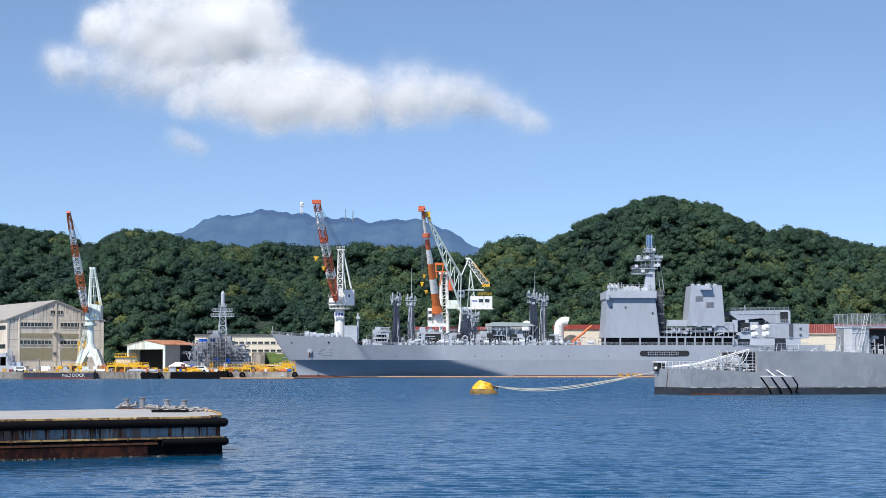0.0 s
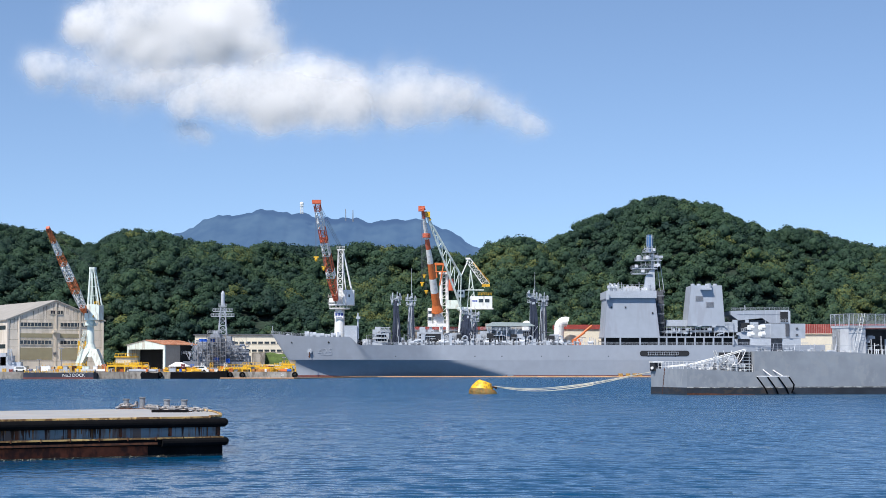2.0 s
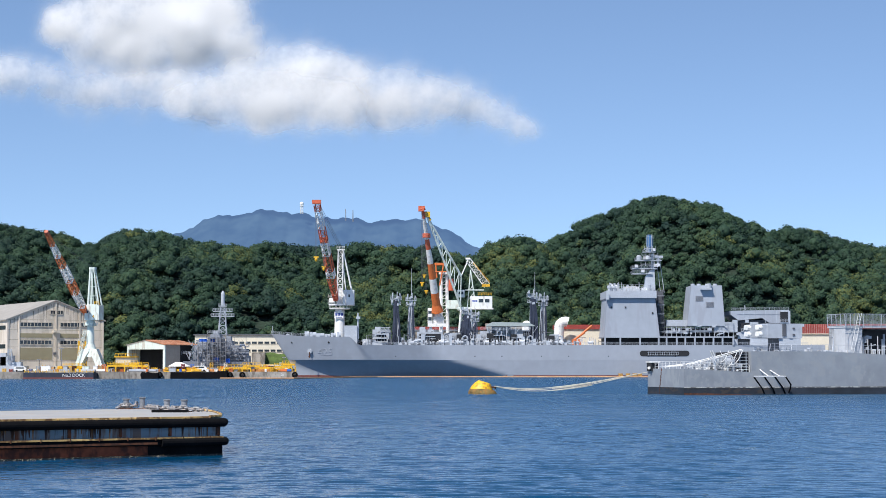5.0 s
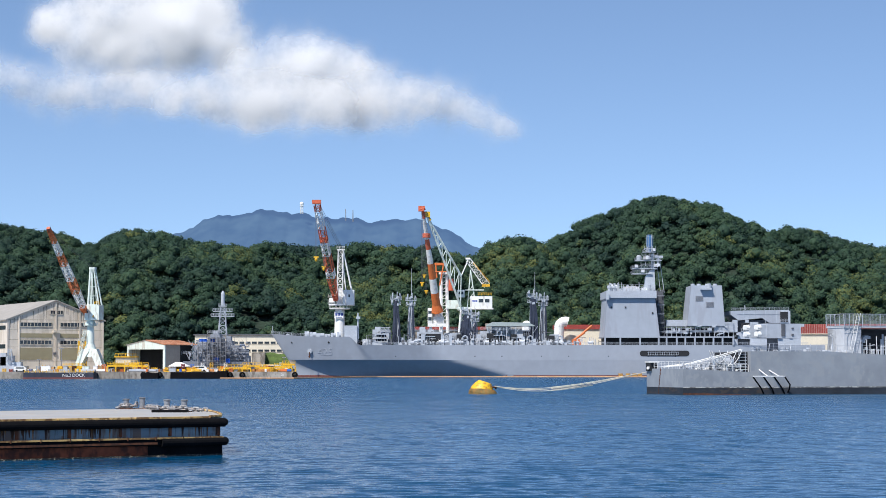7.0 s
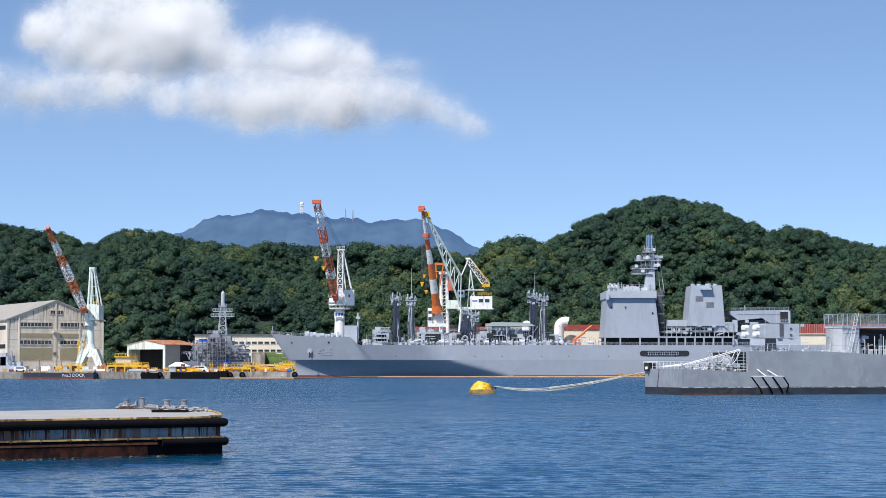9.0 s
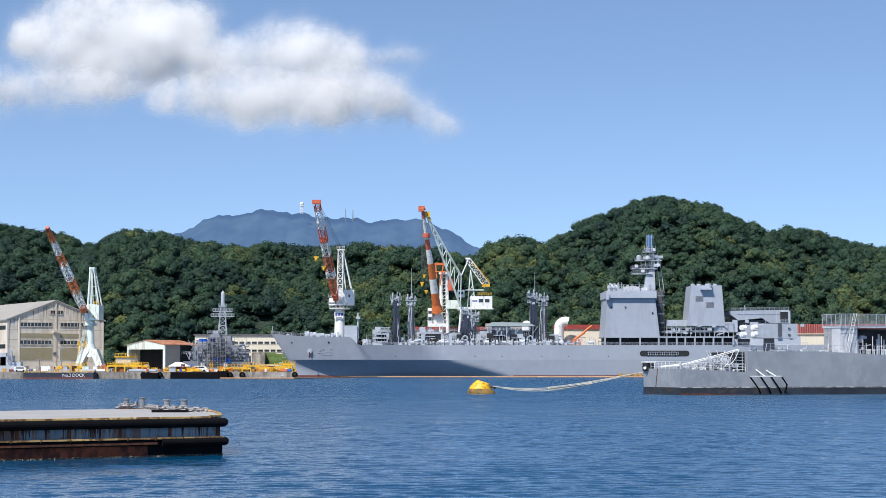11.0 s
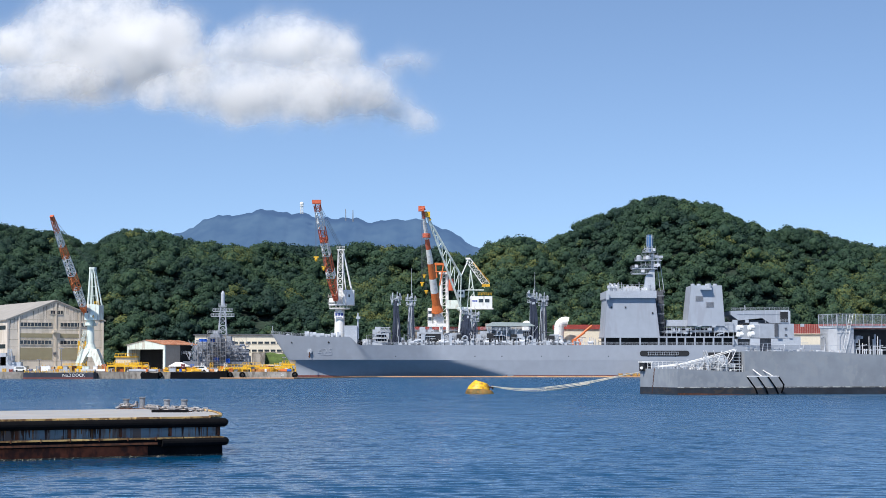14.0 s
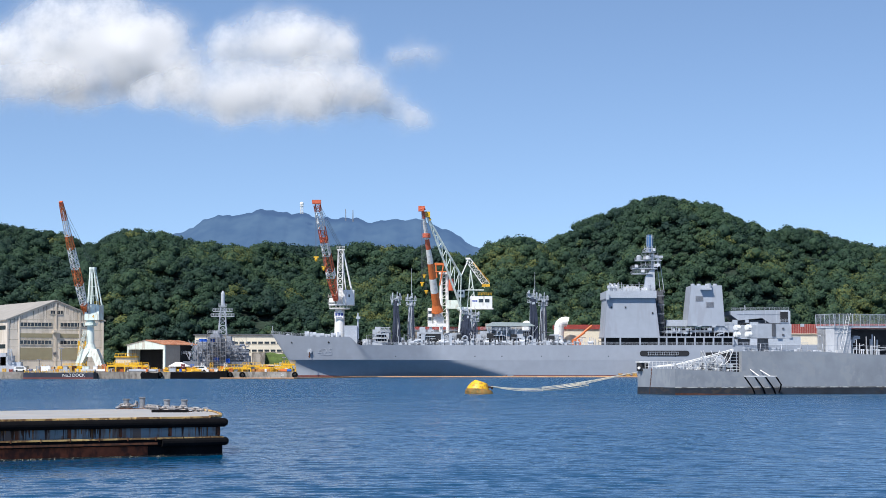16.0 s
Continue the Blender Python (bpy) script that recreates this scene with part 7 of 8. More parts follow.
    for x in [69.03, 71.93, 74.6, 76.61]:
        bm = mesh()
        box(bm, x, x + 1.6, 755, 757, 0.2, 1.5)
        solo("float_block", bm, OCHRE, "ochre float block beside the ship", "float", "ochre floats")


assembly_hall()
open_shed()
CRANE, CRANE_HOUSE, CRANE_JIB, JIB_FOOT, FRAME_TOP, JIB_LONG = jib_crane_small()
ROPE_TOP = stay_ropes(CRANE_HOUSE, "luffing_rope_upper", HOME[CRANE_HOUSE] + FRAME_TOP, 18.0)
ROPE_TIP = stay_ropes(CRANE_HOUSE, "luffing_rope_lower", HOME[CRANE_HOUSE] + JIB_FOOT, 18.0)
big_crane()
tube_crane()
lever_crane()
dock_destroyer()
yard_buildings()
quay_things()


# ---- floating pier, buoy and lines ----
def pontoon():
    z = 1.72
    fr, fl = Vector((-10.2, 87.85, 0)), Vector((-28.4, 75.7, 0))
    bl = Vector((-31.2, 93.5, 0))
    p = thing("floating_pier", (-20, 88, 0), "rusty steel floating pier with black fenders and a bleached deck", "pontoon")
    along = (fr - fl).normalized()
    out = Vector((along.y, -along.x, 0))
    length = (fr - fl).length

    def at(s, o, h):
        """A place on the front: s from the near end, o outward, h up."""
        return fr - along * s + out * o + Vector((0, 0, h))

    def slab(bm, s0, s1, o0, o1, h0, h1):
        pts = [at(s, o, h) for h in (h0, h1) for s, o in ((s0, o0), (s1, o0), (s1, o1), (s0, o1))]
        v = [bm.verts.new(q) for q in pts]
        for f in ((0, 1, 2, 3), (7, 6, 5, 4), (0, 4, 5, 1), (1, 5, 6, 2), (2, 6, 7, 3), (3, 7, 4, 0)):
            bm.faces.new([v[i] for i in f])
        return bm

    up = lambda q, h: (q.x, q.y, h)
    bm = mesh()
    rim = [fl, fr - along * 0.5, Vector((-10.25, 88.7, 0)), Vector((-10.6, 92, 0)), Vector((-11.3, 96, 0)), Vector((-12.2, 100, 0)), Vector((-13.6, 104, 0)), Vector((-15.2, 106.7, 0)), bl]
    heart = Vector((-20, 92, 0))
    loft(bm, [[up(q.lerp(heart, 0.004), h) for q in rim] for h in (-1.0, z - 0.12)])
    part("hull", bm, RUST, p, "rust-streaked steel hull")
    bm = mesh()
    # the outer end of the deck is well rounded
    loft(bm, [[up(q, h) for q in rim] for h in (z - 0.12, z)])
    part("deck", bm, DECK, p, "sun-bleached pale deck")
    edge = material("rust-stained deck edge", (0.56, 0.37, 0.14), 0.8, vary=0.3, grain=2, stain=(0.12, 0.045, 0.015), stain_amount=0.6, stain_size=0.9)
    n = 18
    for i in range(n):
        bm = mesh()
        slab(bm, 0.6 + i * length / n, 0.6 + (i + 1) * length / n - 0.05, -0.1, 0.12, z - 0.16, z + 0.05)
        part("edge_kerb", bm, edge, p, "rust-stained kerb along the deck edge")
    bm = mesh()
    tube(bm, [up(q, z + 0.03) for q in rim[1:8]], 0.07, 6)
    part("end_kerb", bm, edge, p, "rust-stained kerb round the rounded end")
    panel = material("faded blue-grey steel panel", (0.17, 0.255, 0.32), 0.55, vary=0.15, grain=1.2, stain=(0.16, 0.075, 0.03), stain_amount=0.55, stain_size=0.9, streaks=7)
    for i in range(9):
        s0 = 0.1 + i * 2.4
        bm = mesh()
        slab(bm, s0, min(length, s0 + 2.36), 0.0, 0.06, 1.0, 1.32)
        slab(bm, s0, min(length, s0 + 2.36), 0.0, 0.04, 0.86, 1.5)
        part("side_panel", bm, panel, p, "faded blue-grey side panel with rust runs")
        bm = mesh()
        slab(bm, s0 - 0.06, s0 + 0.08, 0.0, 0.12, 0.9, 1.5)
        part("side_rib", bm, RUST, p)
    rng = random.Random(31)
    runs = [mesh(), mesh()]
    for i in range(84):
        s = rng.choice((0.5, 1.2, 2.1, 5.6, 6.2, 7.0, 7.6, 8.2, 8.8, 9.4, 10.3, 11.5, 13.0)) + rng.gauss(0, 0.3)
        w, low, slip = rng.choice((rng.uniform(0.008, 0.03), rng.uniform(0.03, 0.13))), rng.choice((0.86, 0.86, rng.uniform(0.9, 1.2))), rng.gauss(0, 0.01)
        bm = runs[i % 3 == 0]
        # each run narrows as it goes down
        pts = [at(s, 0.061, 1.34), at(s + w, 0.061, 1.34), at(s + w * 0.6 + slip, 0.061, low), at(s + w * 0.3 + slip, 0.061, low)]
        loft(bm, [pts, [q + out * 0.004 for q in pts]])
    each_part("rust_run", runs[0], material("dark rust runs", (0.05, 0.022, 0.01), 0.85, vary=0.4, grain=4), p, "dark rust runs down the side")
    each_part("rust_run", runs[1], material("ochre rust runs", (0.22, 0.10, 0.03), 0.85, vary=0.4, grain=4), p, "ochre rust runs down the side")
    bm = mesh()
    slab(bm, -0.1, length, 0.0, 0.16, -0.6, 0.07)
    part("wet_band", bm, material("wet black weed", (0.012, 0.010, 0.008), 0.5, vary=0.4, grain=8, bump=0.02), p, "wet black weed at the waterline")
    bm = mesh()
    rod(bm, at(-0.15, 0.22, 1.49), at(length, 0.22, 1.49), 0.2, n=14)
    bmesh.ops.create_icosphere(bm, subdivisions=2, radius=0.18, matrix=Matrix.Translation(at(-0.15, 0.22, 1.5)))
    part("upper_fender", bm, BLACK, p, "black tubular rubber fender", smooth=True)
    bm = mesh()
    slab(bm, -0.05, length, 0.0, 0.34, 0.79, 0.86)
    part("ledge", bm, edge, p, "rust-stained ledge")
    for i in range(16):
        bm = mesh()
        slab(bm, 0.6 + i * 1.35, 0.64 + i * 1.35, 0.30, 0.36, 0.74, 0.9)
        part("ledge_bracket", bm, RUST, p)
    bm = mesh()
    rod(bm, at(-0.15, 0.24, 0.64), at(3.0, 0.24, 0.64), 0.2, n=12)
    bmesh.ops.create_icosphere(bm, subdivisions=2, radius=0.2, matrix=Matrix.Translation(at(-0.15, 0.24, 0.64)))
    part("lower_fender", bm, BLACK, p, "black lower fender", smooth=True)
    bm = mesh()
    slab(bm, 3.0, length, 0.0, 0.26, 0.52, 0.78)
    part("lower_beam", bm, BLACK, p)
    bm = mesh()
    slab(bm, 3.2, length - 8.6, 0.02, 0.30, 0.56, 0.66)
    part("rust_strip", bm, RUST, p)
    bm = mesh()
    slab(bm, -0.1, 3.6, 0.0, 0.12, -0.4, 0.5)
    part("skirt", bm, BLACK, p)
    bm = mesh()
    red = material("red rust scale", (0.27, 0.06, 0.024), 0.9, vary=0.4, grain=2.5, stain=(0.06, 0.02, 0.012), stain_amount=0.45, stain_size=0.8, streaks=2, bump=0.02)
    slab(bm, 3.6, 12.6, 0.0, 0.1, 0.08, 0.5)
    part("rust_plate", bm, red, p, "red-rusted lower plating")
    bm = mesh()
    for i in range(300):
        s = rng.uniform(0.2, 16)
        c = at(s, 0.17, rng.uniform(-0.01, 0.08))
        r = rng.uniform(0.006, 0.018)
        box(bm, c.x - r, c.x + r, c.y - r, c.y + r, c.z - r, c.z + r)
    tagged(part("mussel_crust", bm, material("mussels and weed", (0.30, 0.26, 0.19), 0.9, vary=0.5, grain=12), p, "pale crust of mussels at the waterline"), kind="stuff")

    # bollards and chain on the deck
    def deck_at(x, y):
        return Vector((x, y, z))

    bpos = [(-17.28, 105.0), (-16.56, 106.0), (-14.56, 101.5), (-13.24, 98.5)]
    for (x, y), h in zip(bpos, (0.55, 0.62, 0.58, 0.62)):
        b = thing("bollard", (x, y, z), "worn grey steel mooring bollard wrapped with chain", "bollard", "bollards on the pier")
        bm = mesh()
        turned(bm, x, y, [(0.22, z), (0.22, z + 0.03), (0.16, z + 0.05), (0.155, z + h - 0.08), (0.19, z + h - 0.06), (0.2, z + h - 0.02), (0.16, z + h)], 18)
        part("post", bm, GALV, b)
        bm = mesh()
        box(bm, x - 0.42, x + 0.42, y - 0.36, y + 0.36, z, z + 0.03)
        part("base_plate", bm, RUST, b)
    bm = mesh()
    box(bm, bpos[2][0] - 0.1, bpos[3][0] + 0.35, 96.8, 97.6, z, z + 0.12)
    solo("mooring_plate", bm, BLACK, "black steel mooring plate under the chain", "plate")
    lm = bmesh.new()
    n, k, lx, r = 14, 6, 0.10, 0.052
    rings = []
    for i in range(n):
        a = 6.28319 * i / n
        c = Vector((math.cos(a) * 0.085 + (lx if math.cos(a) > 0.01 else -lx if math.cos(a) < -0.01 else 0), math.sin(a) * 0.10, 0))
        o = Vector((math.cos(a), math.sin(a), 0))
        rings.append([c + o * r * math.cos(b) + Vector((0, 0, r * math.sin(b))) for b in [6.28319 * j / k for j in range(k)]])
    rings.append(rings[0])
    loft(lm, rings, cap=False)
    bmesh.ops.remove_doubles(lm, verts=lm.verts, dist=0.0005)
    for f in lm.faces:
        f.smooth = True
    link_mesh = bpy.data.meshes.new("chain_link")
    lm.to_mesh(link_mesh)
    lm.free()
    link_mesh.materials.append(material("pale galvanised chain", (0.30, 0.30, 0.31), 0.5, 0.2, vary=0.2, grain=9, stain=(0.3, 0.2, 0.12), stain_amount=0.2, stain_size=4))

    def chain(points, label):
        c = framed("mooring_chain", Matrix(), label, "chain", "chains on the pier")
        pts = [Vector(q) for q in points]
        i = 0
        for a, b in zip(pts, pts[1:]):
            d = b - a
            m = max(1, round(d.length / 0.25))
            for j in range(m):
                o = new("link", link_mesh)
                o.parent = c
                quat = d.to_track_quat("X", "Z").to_matrix().to_4x4()
                o.matrix_basis = Matrix.Translation(a + d * ((j + 0.5) / m)) @ quat @ pose(0, 0, 0, (i % 2) * 75 + rng.uniform(-12, 12), 0, rng.uniform(-8, 8))
                i += 1

    def ring_round(i, h):
        x, y = bpos[i]
        return [(x + 0.3 * math.cos(a), y + 0.3 * math.sin(a), z + h * 0.6 + 0.04 * math.sin(a * 3)) for a in np.linspace(-2.9, -0.3, 4)]

    b0, b1, b2, b3 = bpos
    chain([(b0[0] - 0.45, b0[1] - 0.3, z + 0.08)] + ring_round(0, 0.3) + [(b0[0] + 0.55, b0[1] - 0.2, z + 0.2), (b0[0] + 0.6, b0[1] + 0.1, z + 0.34)], "heavy pale chain looped round a bollard")
    chain([(b1[0] + 0.35, b1[1] - 0.6, z + 0.12), (b2[0] - 0.4, b2[1] - 0.2, z + 0.14)] + ring_round(2, 0.2), "heavy pale chain between two bollards")
    chain([(b2[0] + 0.25, b2[1] - 0.5, z + 0.14), (b3[0] - 0.4, b3[1] - 0.2, z + 0.16)] + ring_round(3, 0.3), "heavy pale chain between two bollards")
    chain([(b3[0] + 0.35, b3[1] - 0.4, z + 0.14), (b3[0] + 1.0, b3[1] - 0.7, z + 0.1), (b3[0] + 1.3, b3[1] - 0.9, z + 0.1)], "heavy pale chain trailing to the deck edge")


pontoon()


def mooring_buoy():
    x, y = 6.20, 289.0
    b = thing("mooring_buoy", (x, y, 0), "tilted yellow mooring buoy with a rusty weedy skirt", "buoy")
    tilt = Matrix.Translation((x, y, 0)) @ pose(0, 0, 0, 0, 9, 0) @ Matrix.Translation((-x, -y, 0))
    lean = Matrix.Translation((x, y, 0)) @ pose(0, 0, 0, 0, 17, 0) @ Matrix.Translation((-x, -y, 0))
    bm = mesh()
    turned(bm, x, y, [(1.7, -1.2), (2.15, -0.4), (2.2, 0.05), (2.05, 0.4), (1.75, 0.72), (1.5, 0.8)], 24)
    bm.transform(tilt)
    part("skirt", bm, material("weedy rusted skirt", (0.17, 0.12, 0.04), 0.9, vary=0.4, grain=3, stain=(0.30, 0.14, 0.03), stain_amount=0.5, stain_size=1.0, bump=0.03), b, "rusty weedy skirt", smooth=True)
    bm = mesh()
    turned(bm, x - 0.25, y, [(1.8, 0.2), (1.72, 0.62), (1.42, 1.2), (1.02, 1.72), (0.9, 1.78), (0.2, 1.8)], 24)
    bm.transform(lean)
    part("cone", bm, material("sunlit buoy yellow", (0.85, 0.50, 0.02), 0.5, vary=0.1, grain=2, stain=(0.38, 0.14, 0.03), stain_amount=0.45, stain_size=0.8, streaks=1.5), b, "yellow painted cone with rust stains", smooth=True)
    bm = mesh()
    rod(bm, (x + 1.2, y - 0.5, 1.0), (x + 2.0, y - 0.7, 0.95), 0.12)
    rod(bm, (x + 1.9, y - 0.8, 1.15), (x + 1.9, y - 0.4, 0.75), 0.14)
    part("shackle", bm, RUST, b)
    return b


buoy = mooring_buoy()


def mooring_lines():
    """Two overlapping lengths of slack line, one on the buoy and one on the ship."""
    def sag(s, k):
        # s from 0 at the buoy to 1 at the stern
        a, c = Vector((7.89, 288.3, 1.13)), Vector((31.76, 289.4, 3.24))
        return a.lerp(c, s) + Vector((0, 0.25 * k, -4.3 * s * (1 - s) * (1.5 - 0.9 * s) * (1 + 0.16 * k)))

    made = []
    for name, s0, s1, label in (("buoy_line", 0.0, 0.62, "pale slack mooring line from the buoy"), ("stern_line", 0.40, 1.0, "pale slack mooring line from the ship's stern")):
        th = thing(name, sag(s0 if s0 == 0 else 1.0, 0), label, "mooring line", "mooring lines")
        for k in (-1, 0, 1.4):
            bm = mesh()
            tube(bm, [sag(s0 + (s1 - s0) * i / 16, k) for i in range(17)], 0.05, 6)
            part("strand", bm, ROPE, th)
        made.append(th)
    return made


BUOY_LINE, STERN_LINE = mooring_lines()


# ---- drifting clouds ----
def cloud_material():
    m = bpy.data.materials.new("sunlit cumulus")
    m.use_nodes = True
    n, l = m.node_tree.nodes, m.node_tree.links
    b = n["Principled BSDF"]
    b.inputs["Base Color"].default_value = (0.66, 0.66, 0.67, 1)
    b.inputs["Roughness"].default_value = 1.0
    b.inputs["Specular IOR Level"].default_value = 0.0
    at = n.new("ShaderNodeAttribute")
    at.attribute_name = "thickness"
    pos = n.new("ShaderNodeTexCoord")
    t = n.new("ShaderNodeTexNoise")
    t.inputs["Scale"].default_value, t.inputs["Detail"].default_value, t.inputs["Roughness"].default_value = 0.010, 8.0, 0.58
    l.new(pos.outputs["Object"], t.inputs["Vector"])
    r = n.new("ShaderNodeMapRange")
    r.inputs[1].default_value, r.inputs[2].default_value, r.inputs[3].default_value, r.inputs[4].default_value = 0.25, 0.75, -0.36, 0.36
    l.new(t.outputs["Fac"], r.inputs[0])
    s = n.new("ShaderNodeMath")
    l.new(at.outputs["Fac"], s.inputs[0])
    l.new(r.outputs[0], s.inputs[1])
    e = n.new("ShaderNodeMapRange")
    e.interpolation_type = "SMOOTHSTEP"
    e.inputs[1].default_value, e.inputs[2].default_value = -0.02, 1.0
    l.new(s.outputs[0], e.inputs[0])
    # no density, no cloud
    k = n.new("ShaderNodeMapRange")
    k.inputs[1].default_value, k.inputs[2].default_value = 0.0, 0.45
    l.new(at.outputs["Fac"], k.inputs[0])
    mul = n.new("ShaderNodeMath")
    mul.operation = "MULTIPLY"
    l.new(e.outputs[0], mul.inputs[0])
    l.new(k.outputs[0], mul.inputs[1])
    clear = n.new("ShaderNodeBsdfTransparent")
    mix = n.new("ShaderNodeMixShader")
    l.new(mul.outputs[0], mix.inputs[0])
    l.new(clear.outputs[0], mix.inputs[1])
    l.new(b.outputs[0], mix.inputs[2])
    l.new(mix.outputs[0], n["Material Output"].inputs["Surface"])
    return m


CLOUD = cloud_material()


def cloud(y, puffs, seed, label, body=1.0, relief=0.2):
    """A bank of billows: domes that swell toward the viewer, thinning out to the rims."""
    puffs = np.array(puffs)
    rng = np.random.default_rng(seed)
    small = []
    for x, z, r in puffs:
        for _ in range(9):
            a, d = rng.uniform(0, 6.28), r * rng.uniform(0.3, 0.95)
            small.append((x + d * math.cos(a), z + d * 0.8 * math.sin(a), r * rng.uniform(0.22, 0.5)))
    every = np.concatenate([puffs, small])
    lo, hi = (puffs[:, :2] - puffs[:, 2:] * 2.1).min(0), (puffs[:, :2] + puffs[:, 2:] * 2.1).max(0)
    step = 5.0
    nx, nz = int((hi[0] - lo[0]) / step) + 1, int((hi[1] - lo[1]) / step) + 1
    gx, gz = np.meshgrid(lo[0] + np.arange(nx) * step, lo[1] + np.arange(nz) * step)
    tall = np.zeros_like(gx)
    dens = np.zeros_like(gx)
    for i, (x, z, r) in enumerate(every):
        far = ((gx - x) ** 2 + ((gz - z) * 1.12) ** 2) / r ** 2
        if i < len(puffs):
            dens += np.clip(np.exp(-far * 1.25) - 0.006, 0, 1)
            tall += np.exp(-far * 1.1) * r * 0.7
        else:
            tall += np.exp(-far * 1.8) * r * 0.24
    dens = 1 - np.exp(-dens * 1.5 * body)
    wob = np.array([[noise.fractal(Vector((a * 0.012, b * 0.012, seed)), 1.0, 2.1, 5) for a, b in zip(ra, rb)] for ra, rb in zip(gx, gz)])
    tall = tall + wob * 7 * np.clip(dens * 2, 0, 1)
    for _ in range(14):
        tall[1:-1, 1:-1] = (tall[1:-1, 1:-1] * 2 + tall[:-2, 1:-1] + tall[2:, 1:-1] + tall[1:-1, :-2] + tall[1:-1, 2:]) / 6
    c = Vector(((lo[0] + hi[0]) / 2, y, (lo[1] + hi[1]) / 2))
    verts = np.stack([gx - c.x, -tall * relief, gz - c.z], -1).reshape(-1, 3)
    idx = np.arange(nx * nz).reshape(nz, nx)
    faces = np.stack([idx[:-1, :-1], idx[:-1, 1:], idx[1:, 1:], idx[1:, :-1]], -1).reshape(-1, 4)
    keep = (dens.reshape(-1)[faces] > 0).any(1)
    me = bpy.data.meshes.new("cloud")
    me.from_pydata(verts.tolist(), [], faces[keep].tolist())
    me.attributes.new("thickness", "FLOAT", "POINT").data.foreach_set("value", dens.ravel())
    me.polygons.foreach_set("use_smooth", np.ones(len(me.polygons), bool))
    me.materials.append(CLOUD)
    ob = new("cloud", me)
    ob.location = c
    tagged(ob, label, "cloud", "drifting cumulus")
    return ob, c


def aloft(y, spots):
    """Billows given by bearing and height in thousandths of their distance, and radius in metres."""
    return [(y * a / 1000, y * b / 1000, r) for a, b, r in spots]


HEAD = cloud(4420, aloft(4420, [(-178, 178, 58), (-154, 188, 88), (-124, 187, 104), (-99, 179, 92), (-158, 167, 74), (-134, 163, 70), (-112, 168, 74), (-86, 166, 58)]), 3, "bright billowing head of a white cumulus cloud", 1.2, 0.26)
SKIRT = cloud(4350, aloft(4350, [(-200, 160, 56), (-184, 157, 70), (-164, 153, 74), (-143, 150, 70), (-122, 150, 66), (-104, 150, 60), (-90, 152, 50)]), 4, "soft grey-white skirt below the cloud's head", 0.45)
BAND = cloud(4150, aloft(4150, [(-134, 139, 46), (-117, 142, 66), (-98, 143, 72), (-80, 141, 72), (-62, 138, 68), (-46, 136, 58), (-88, 133, 50)]), 5, "low white band of cumulus cloud", 0.7, 0.13)
MIDDLE = cloud(4185, aloft(4185, [(-46, 142, 60), (-28, 147, 78), (-10, 145, 76), (6, 141, 62), (-18, 135, 54)]), 8, "soft white middle of the cloud's tail", 0.5, 0.13)
TAIL = cloud(4220, aloft(4220, [(8, 146, 58), (20, 143, 60), (32, 137, 54), (43, 131, 44), (52, 127, 30)]), 9, "thinning white tail of a cumulus cloud", 0.34, 0.13)
RISING = cloud(4280, aloft(4280, [(-112, 144, 58), (-96, 149, 76), (-78, 151, 82), (-60, 148, 72), (-46, 142, 52), (-70, 140, 60)]), 11, "rising white puff of cumulus cloud", 0.58, 0.2)
VEIL = cloud(4480, aloft(4480, [(-66, 152, 36), (-56, 155, 46), (-44, 152, 40)]), 13, "faint torn veil of cloud", 0.27)
SCRAP = cloud(4490, aloft(4490, [(-142, 124, 40), (-134, 119, 46), (-126, 115, 34)]), 15, "faint scrap of cloud under the bank", 0.26)


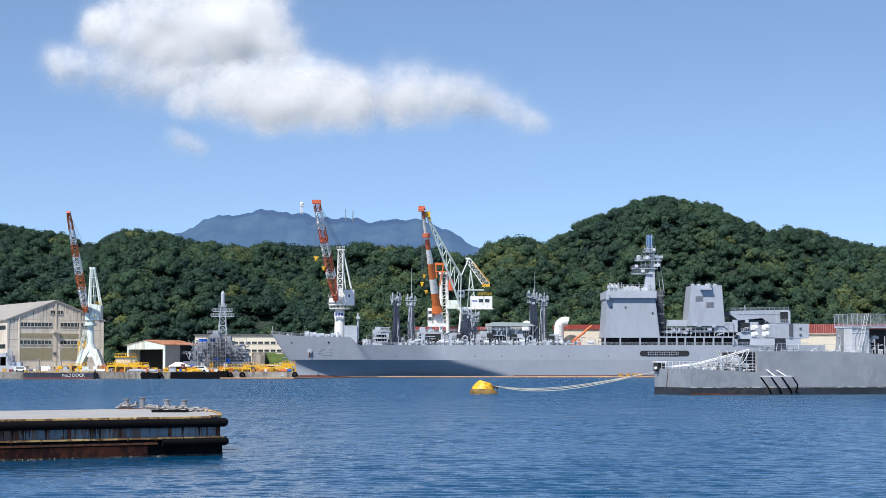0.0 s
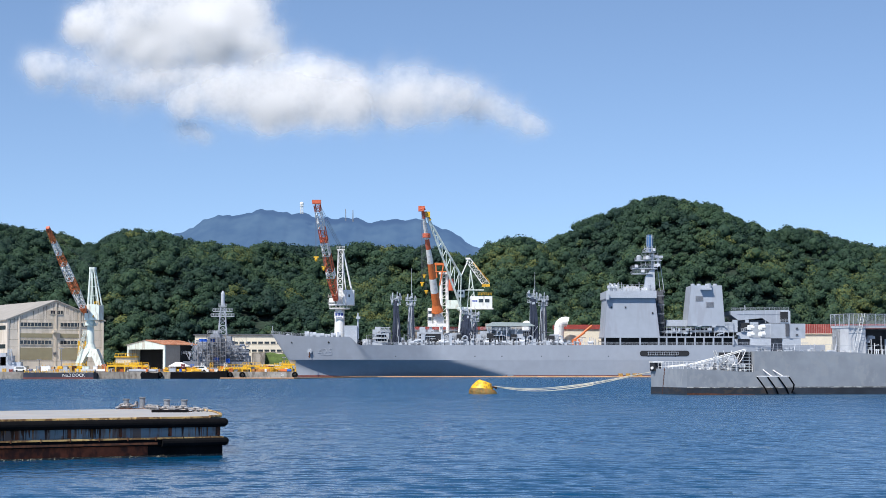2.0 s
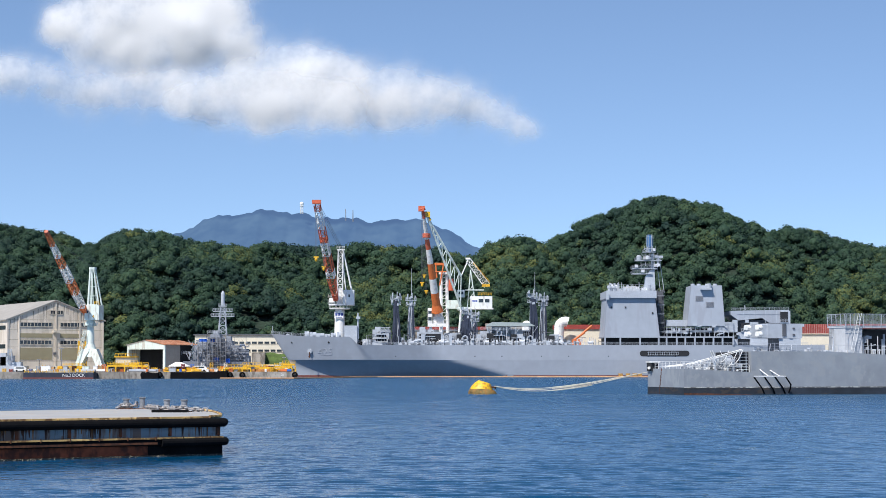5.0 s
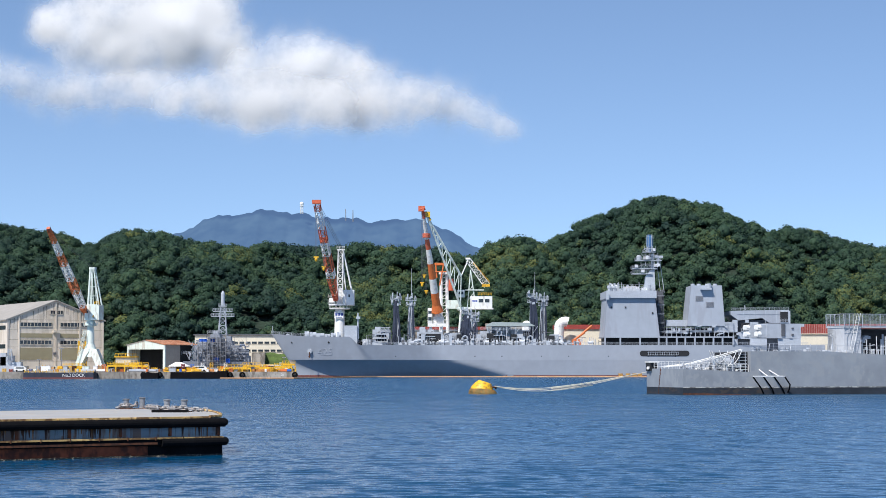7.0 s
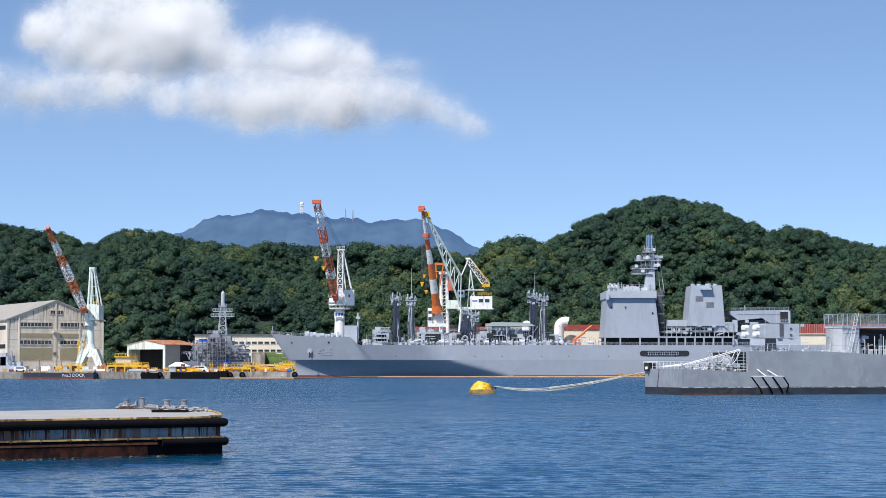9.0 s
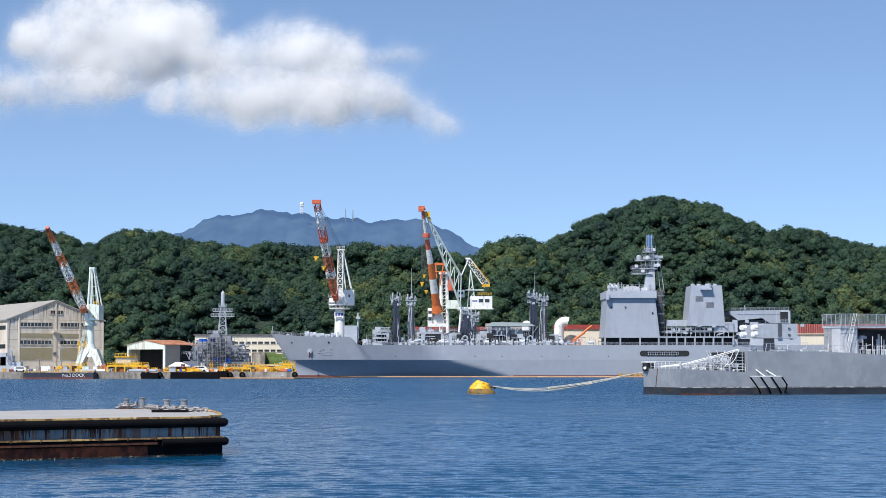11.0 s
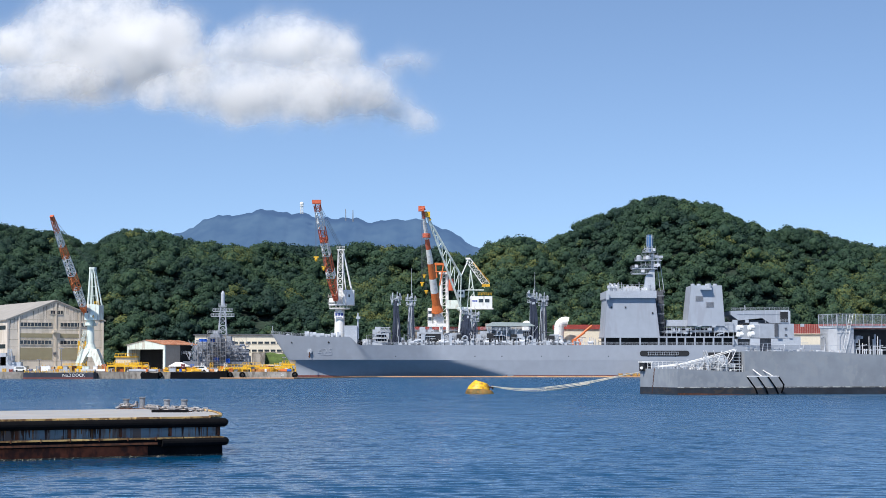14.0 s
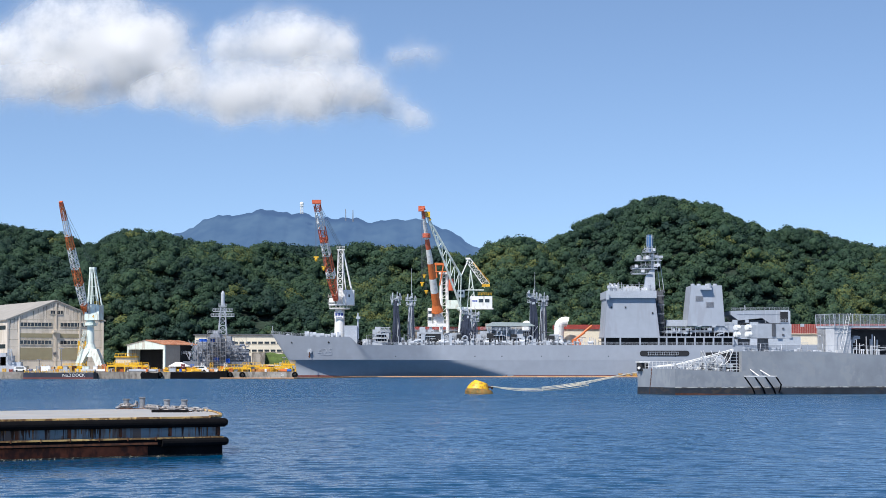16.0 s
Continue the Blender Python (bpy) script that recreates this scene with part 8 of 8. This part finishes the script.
# ---- what moves ----
def motions():
    x, y, z = ESCORT_AT
    drift = [(0, 0, 0), (4, -0.87, 0.25), (6.5, -1.02, 0.45), (9, -1.25, 0.75), (11.5, -1.5, 1.1), (16, -2.22, 1.6)]
    walk(escort, [(t, pose(x + dx, y, z, 0, 0, 17 + turn)) for t, dx, turn in drift])
    o = HOME[STERN_LINE]
    walk(STERN_LINE, [(t, pose(o.x + dx - 0.22 * turn, o.y, o.z)) for t, dx, turn in drift])
    swing = [(0, 0, 0), (2.5, -0.2, 2), (4, -0.26, -1), (6.5, -0.18, 1), (9, -0.2, -2), (11.5, -0.42, 1), (13, -0.52, 2), (14.5, -0.7, -1), (16, -0.74, 1)]
    o, p = HOME[buoy], HOME[BUOY_LINE]
    walk(buoy, [(t, pose(o.x + dx, o.y, 0.04 * tip, 0, tip, 0)) for t, dx, tip in swing])
    walk(BUOY_LINE, [(t, pose(p.x + dx, p.y, p.z)) for t, dx, tip in swing])
    # the small crane: swing of the house and height of the jib, in degrees
    slew = [(0, -2.0), (0.8, -2.5), (1.2, -5.5), (1.5, -8.5), (2, -11.5), (2.5, -12.0), (3, -11.5), (3.5, -11.0), (4, -12.0), (6.3, -11.0), (9, -11.5), (13.3, -12.0), (13.6, -11.0), (14, -12.0), (14.5, -11.0), (15, -11.0), (16, -11.5)]
    luff = [(0, 49.0), (0.8, 49.0), (1.2, 46.0), (1.5, 41.5), (2, 39.0), (2.5, 37.0), (3, 33.5), (3.5, 32.0), (4, 33.5), (6.3, 38.5), (9, 39.0), (13.3, 39.5), (13.6, 41.0), (14, 46.5), (14.5, 51.0), (15, 56.0), (16, 58.0)]
    base = HOME[CRANE_HOUSE] - HOME[CRANE]
    walk(CRANE_HOUSE, [(t, pose(*base, 0, 0, a)) for t, a in slew])
    walk(CRANE_JIB, [(t, pose(*JIB_FOOT, -a, 0, 0)) for t, a in luff])
    upper, lower = [], []
    for t, a in luff:
        tip = JIB_FOOT + Vector((0, -JIB_LONG * math.cos(radians(a)), JIB_LONG * math.sin(radians(a))))
        d = tip - FRAME_TOP
        turn = d.normalized().to_track_quat("-Y", "Z").to_matrix().to_4x4()
        upper.append((t, Matrix.Translation(FRAME_TOP) @ turn))
        lower.append((t, Matrix.Translation(tip) @ (-d).normalized().to_track_quat("-Y", "Z").to_matrix().to_4x4()))
    walk(ROPE_TOP, upper)
    walk(ROPE_TIP, lower)
    # clouds: bearing and height gained, in thousandths of their distance
    for (ob, c), rows in ((HEAD, [(0, 0, 0), (4, -17, 1), (6.5, -25, 1), (9, -31, -2), (11.5, -39, -7), (14, -46, -10), (16, -53, -12)]),
                          (SKIRT, [(0, 0, 0), (4, -24, -4), (6.5, -42, -5), (9, -62, -5), (11.5, -80, -3), (16, -105, 0)]),
                          (BAND, [(0, 0, 0), (4, -1, 0), (6.5, -7, 1), (9, -9, 1), (11.5, -12, 3), (16, -20, 5)]),
                          (MIDDLE, [(0, 0, 0), (4, -4, -1), (6.5, -15, -2), (9, -32, -1), (11.5, -38, 2), (16, -48, 5)]),
                          (TAIL, [(0, 0, 0), (4, -3, -3), (6.5, -12, -3), (9, -32, -2), (11.5, -50, -1), (16, -62, 2)]),
                          (RISING, [(0, 0, 0), (4, 1, 3), (6.5, 2, 9), (9, 3, 15), (11.5, -2, 18), (14, -5, 21), (16, -6, 23)]),
                          (VEIL, [(0, 0, 0), (4, -6, 6), (6.5, 6, 4), (9, 30, 5), (11.5, 31, 12), (13, 33, 8), (16, 40, 12)]),
                          (SCRAP, [(0, 0, 0), (4, 6, 12), (9, 16, 20), (16, 0, 28)])):
        walk(ob, [(t, pose(c.x + c.y * dx / 1000, c.y, c.z + c.y * dz / 1000)) for t, dx, dz in rows])
    walk(water_sheet, [(0, pose(0, 0, 0)), (16, pose(-5, -6, 0))])


motions()
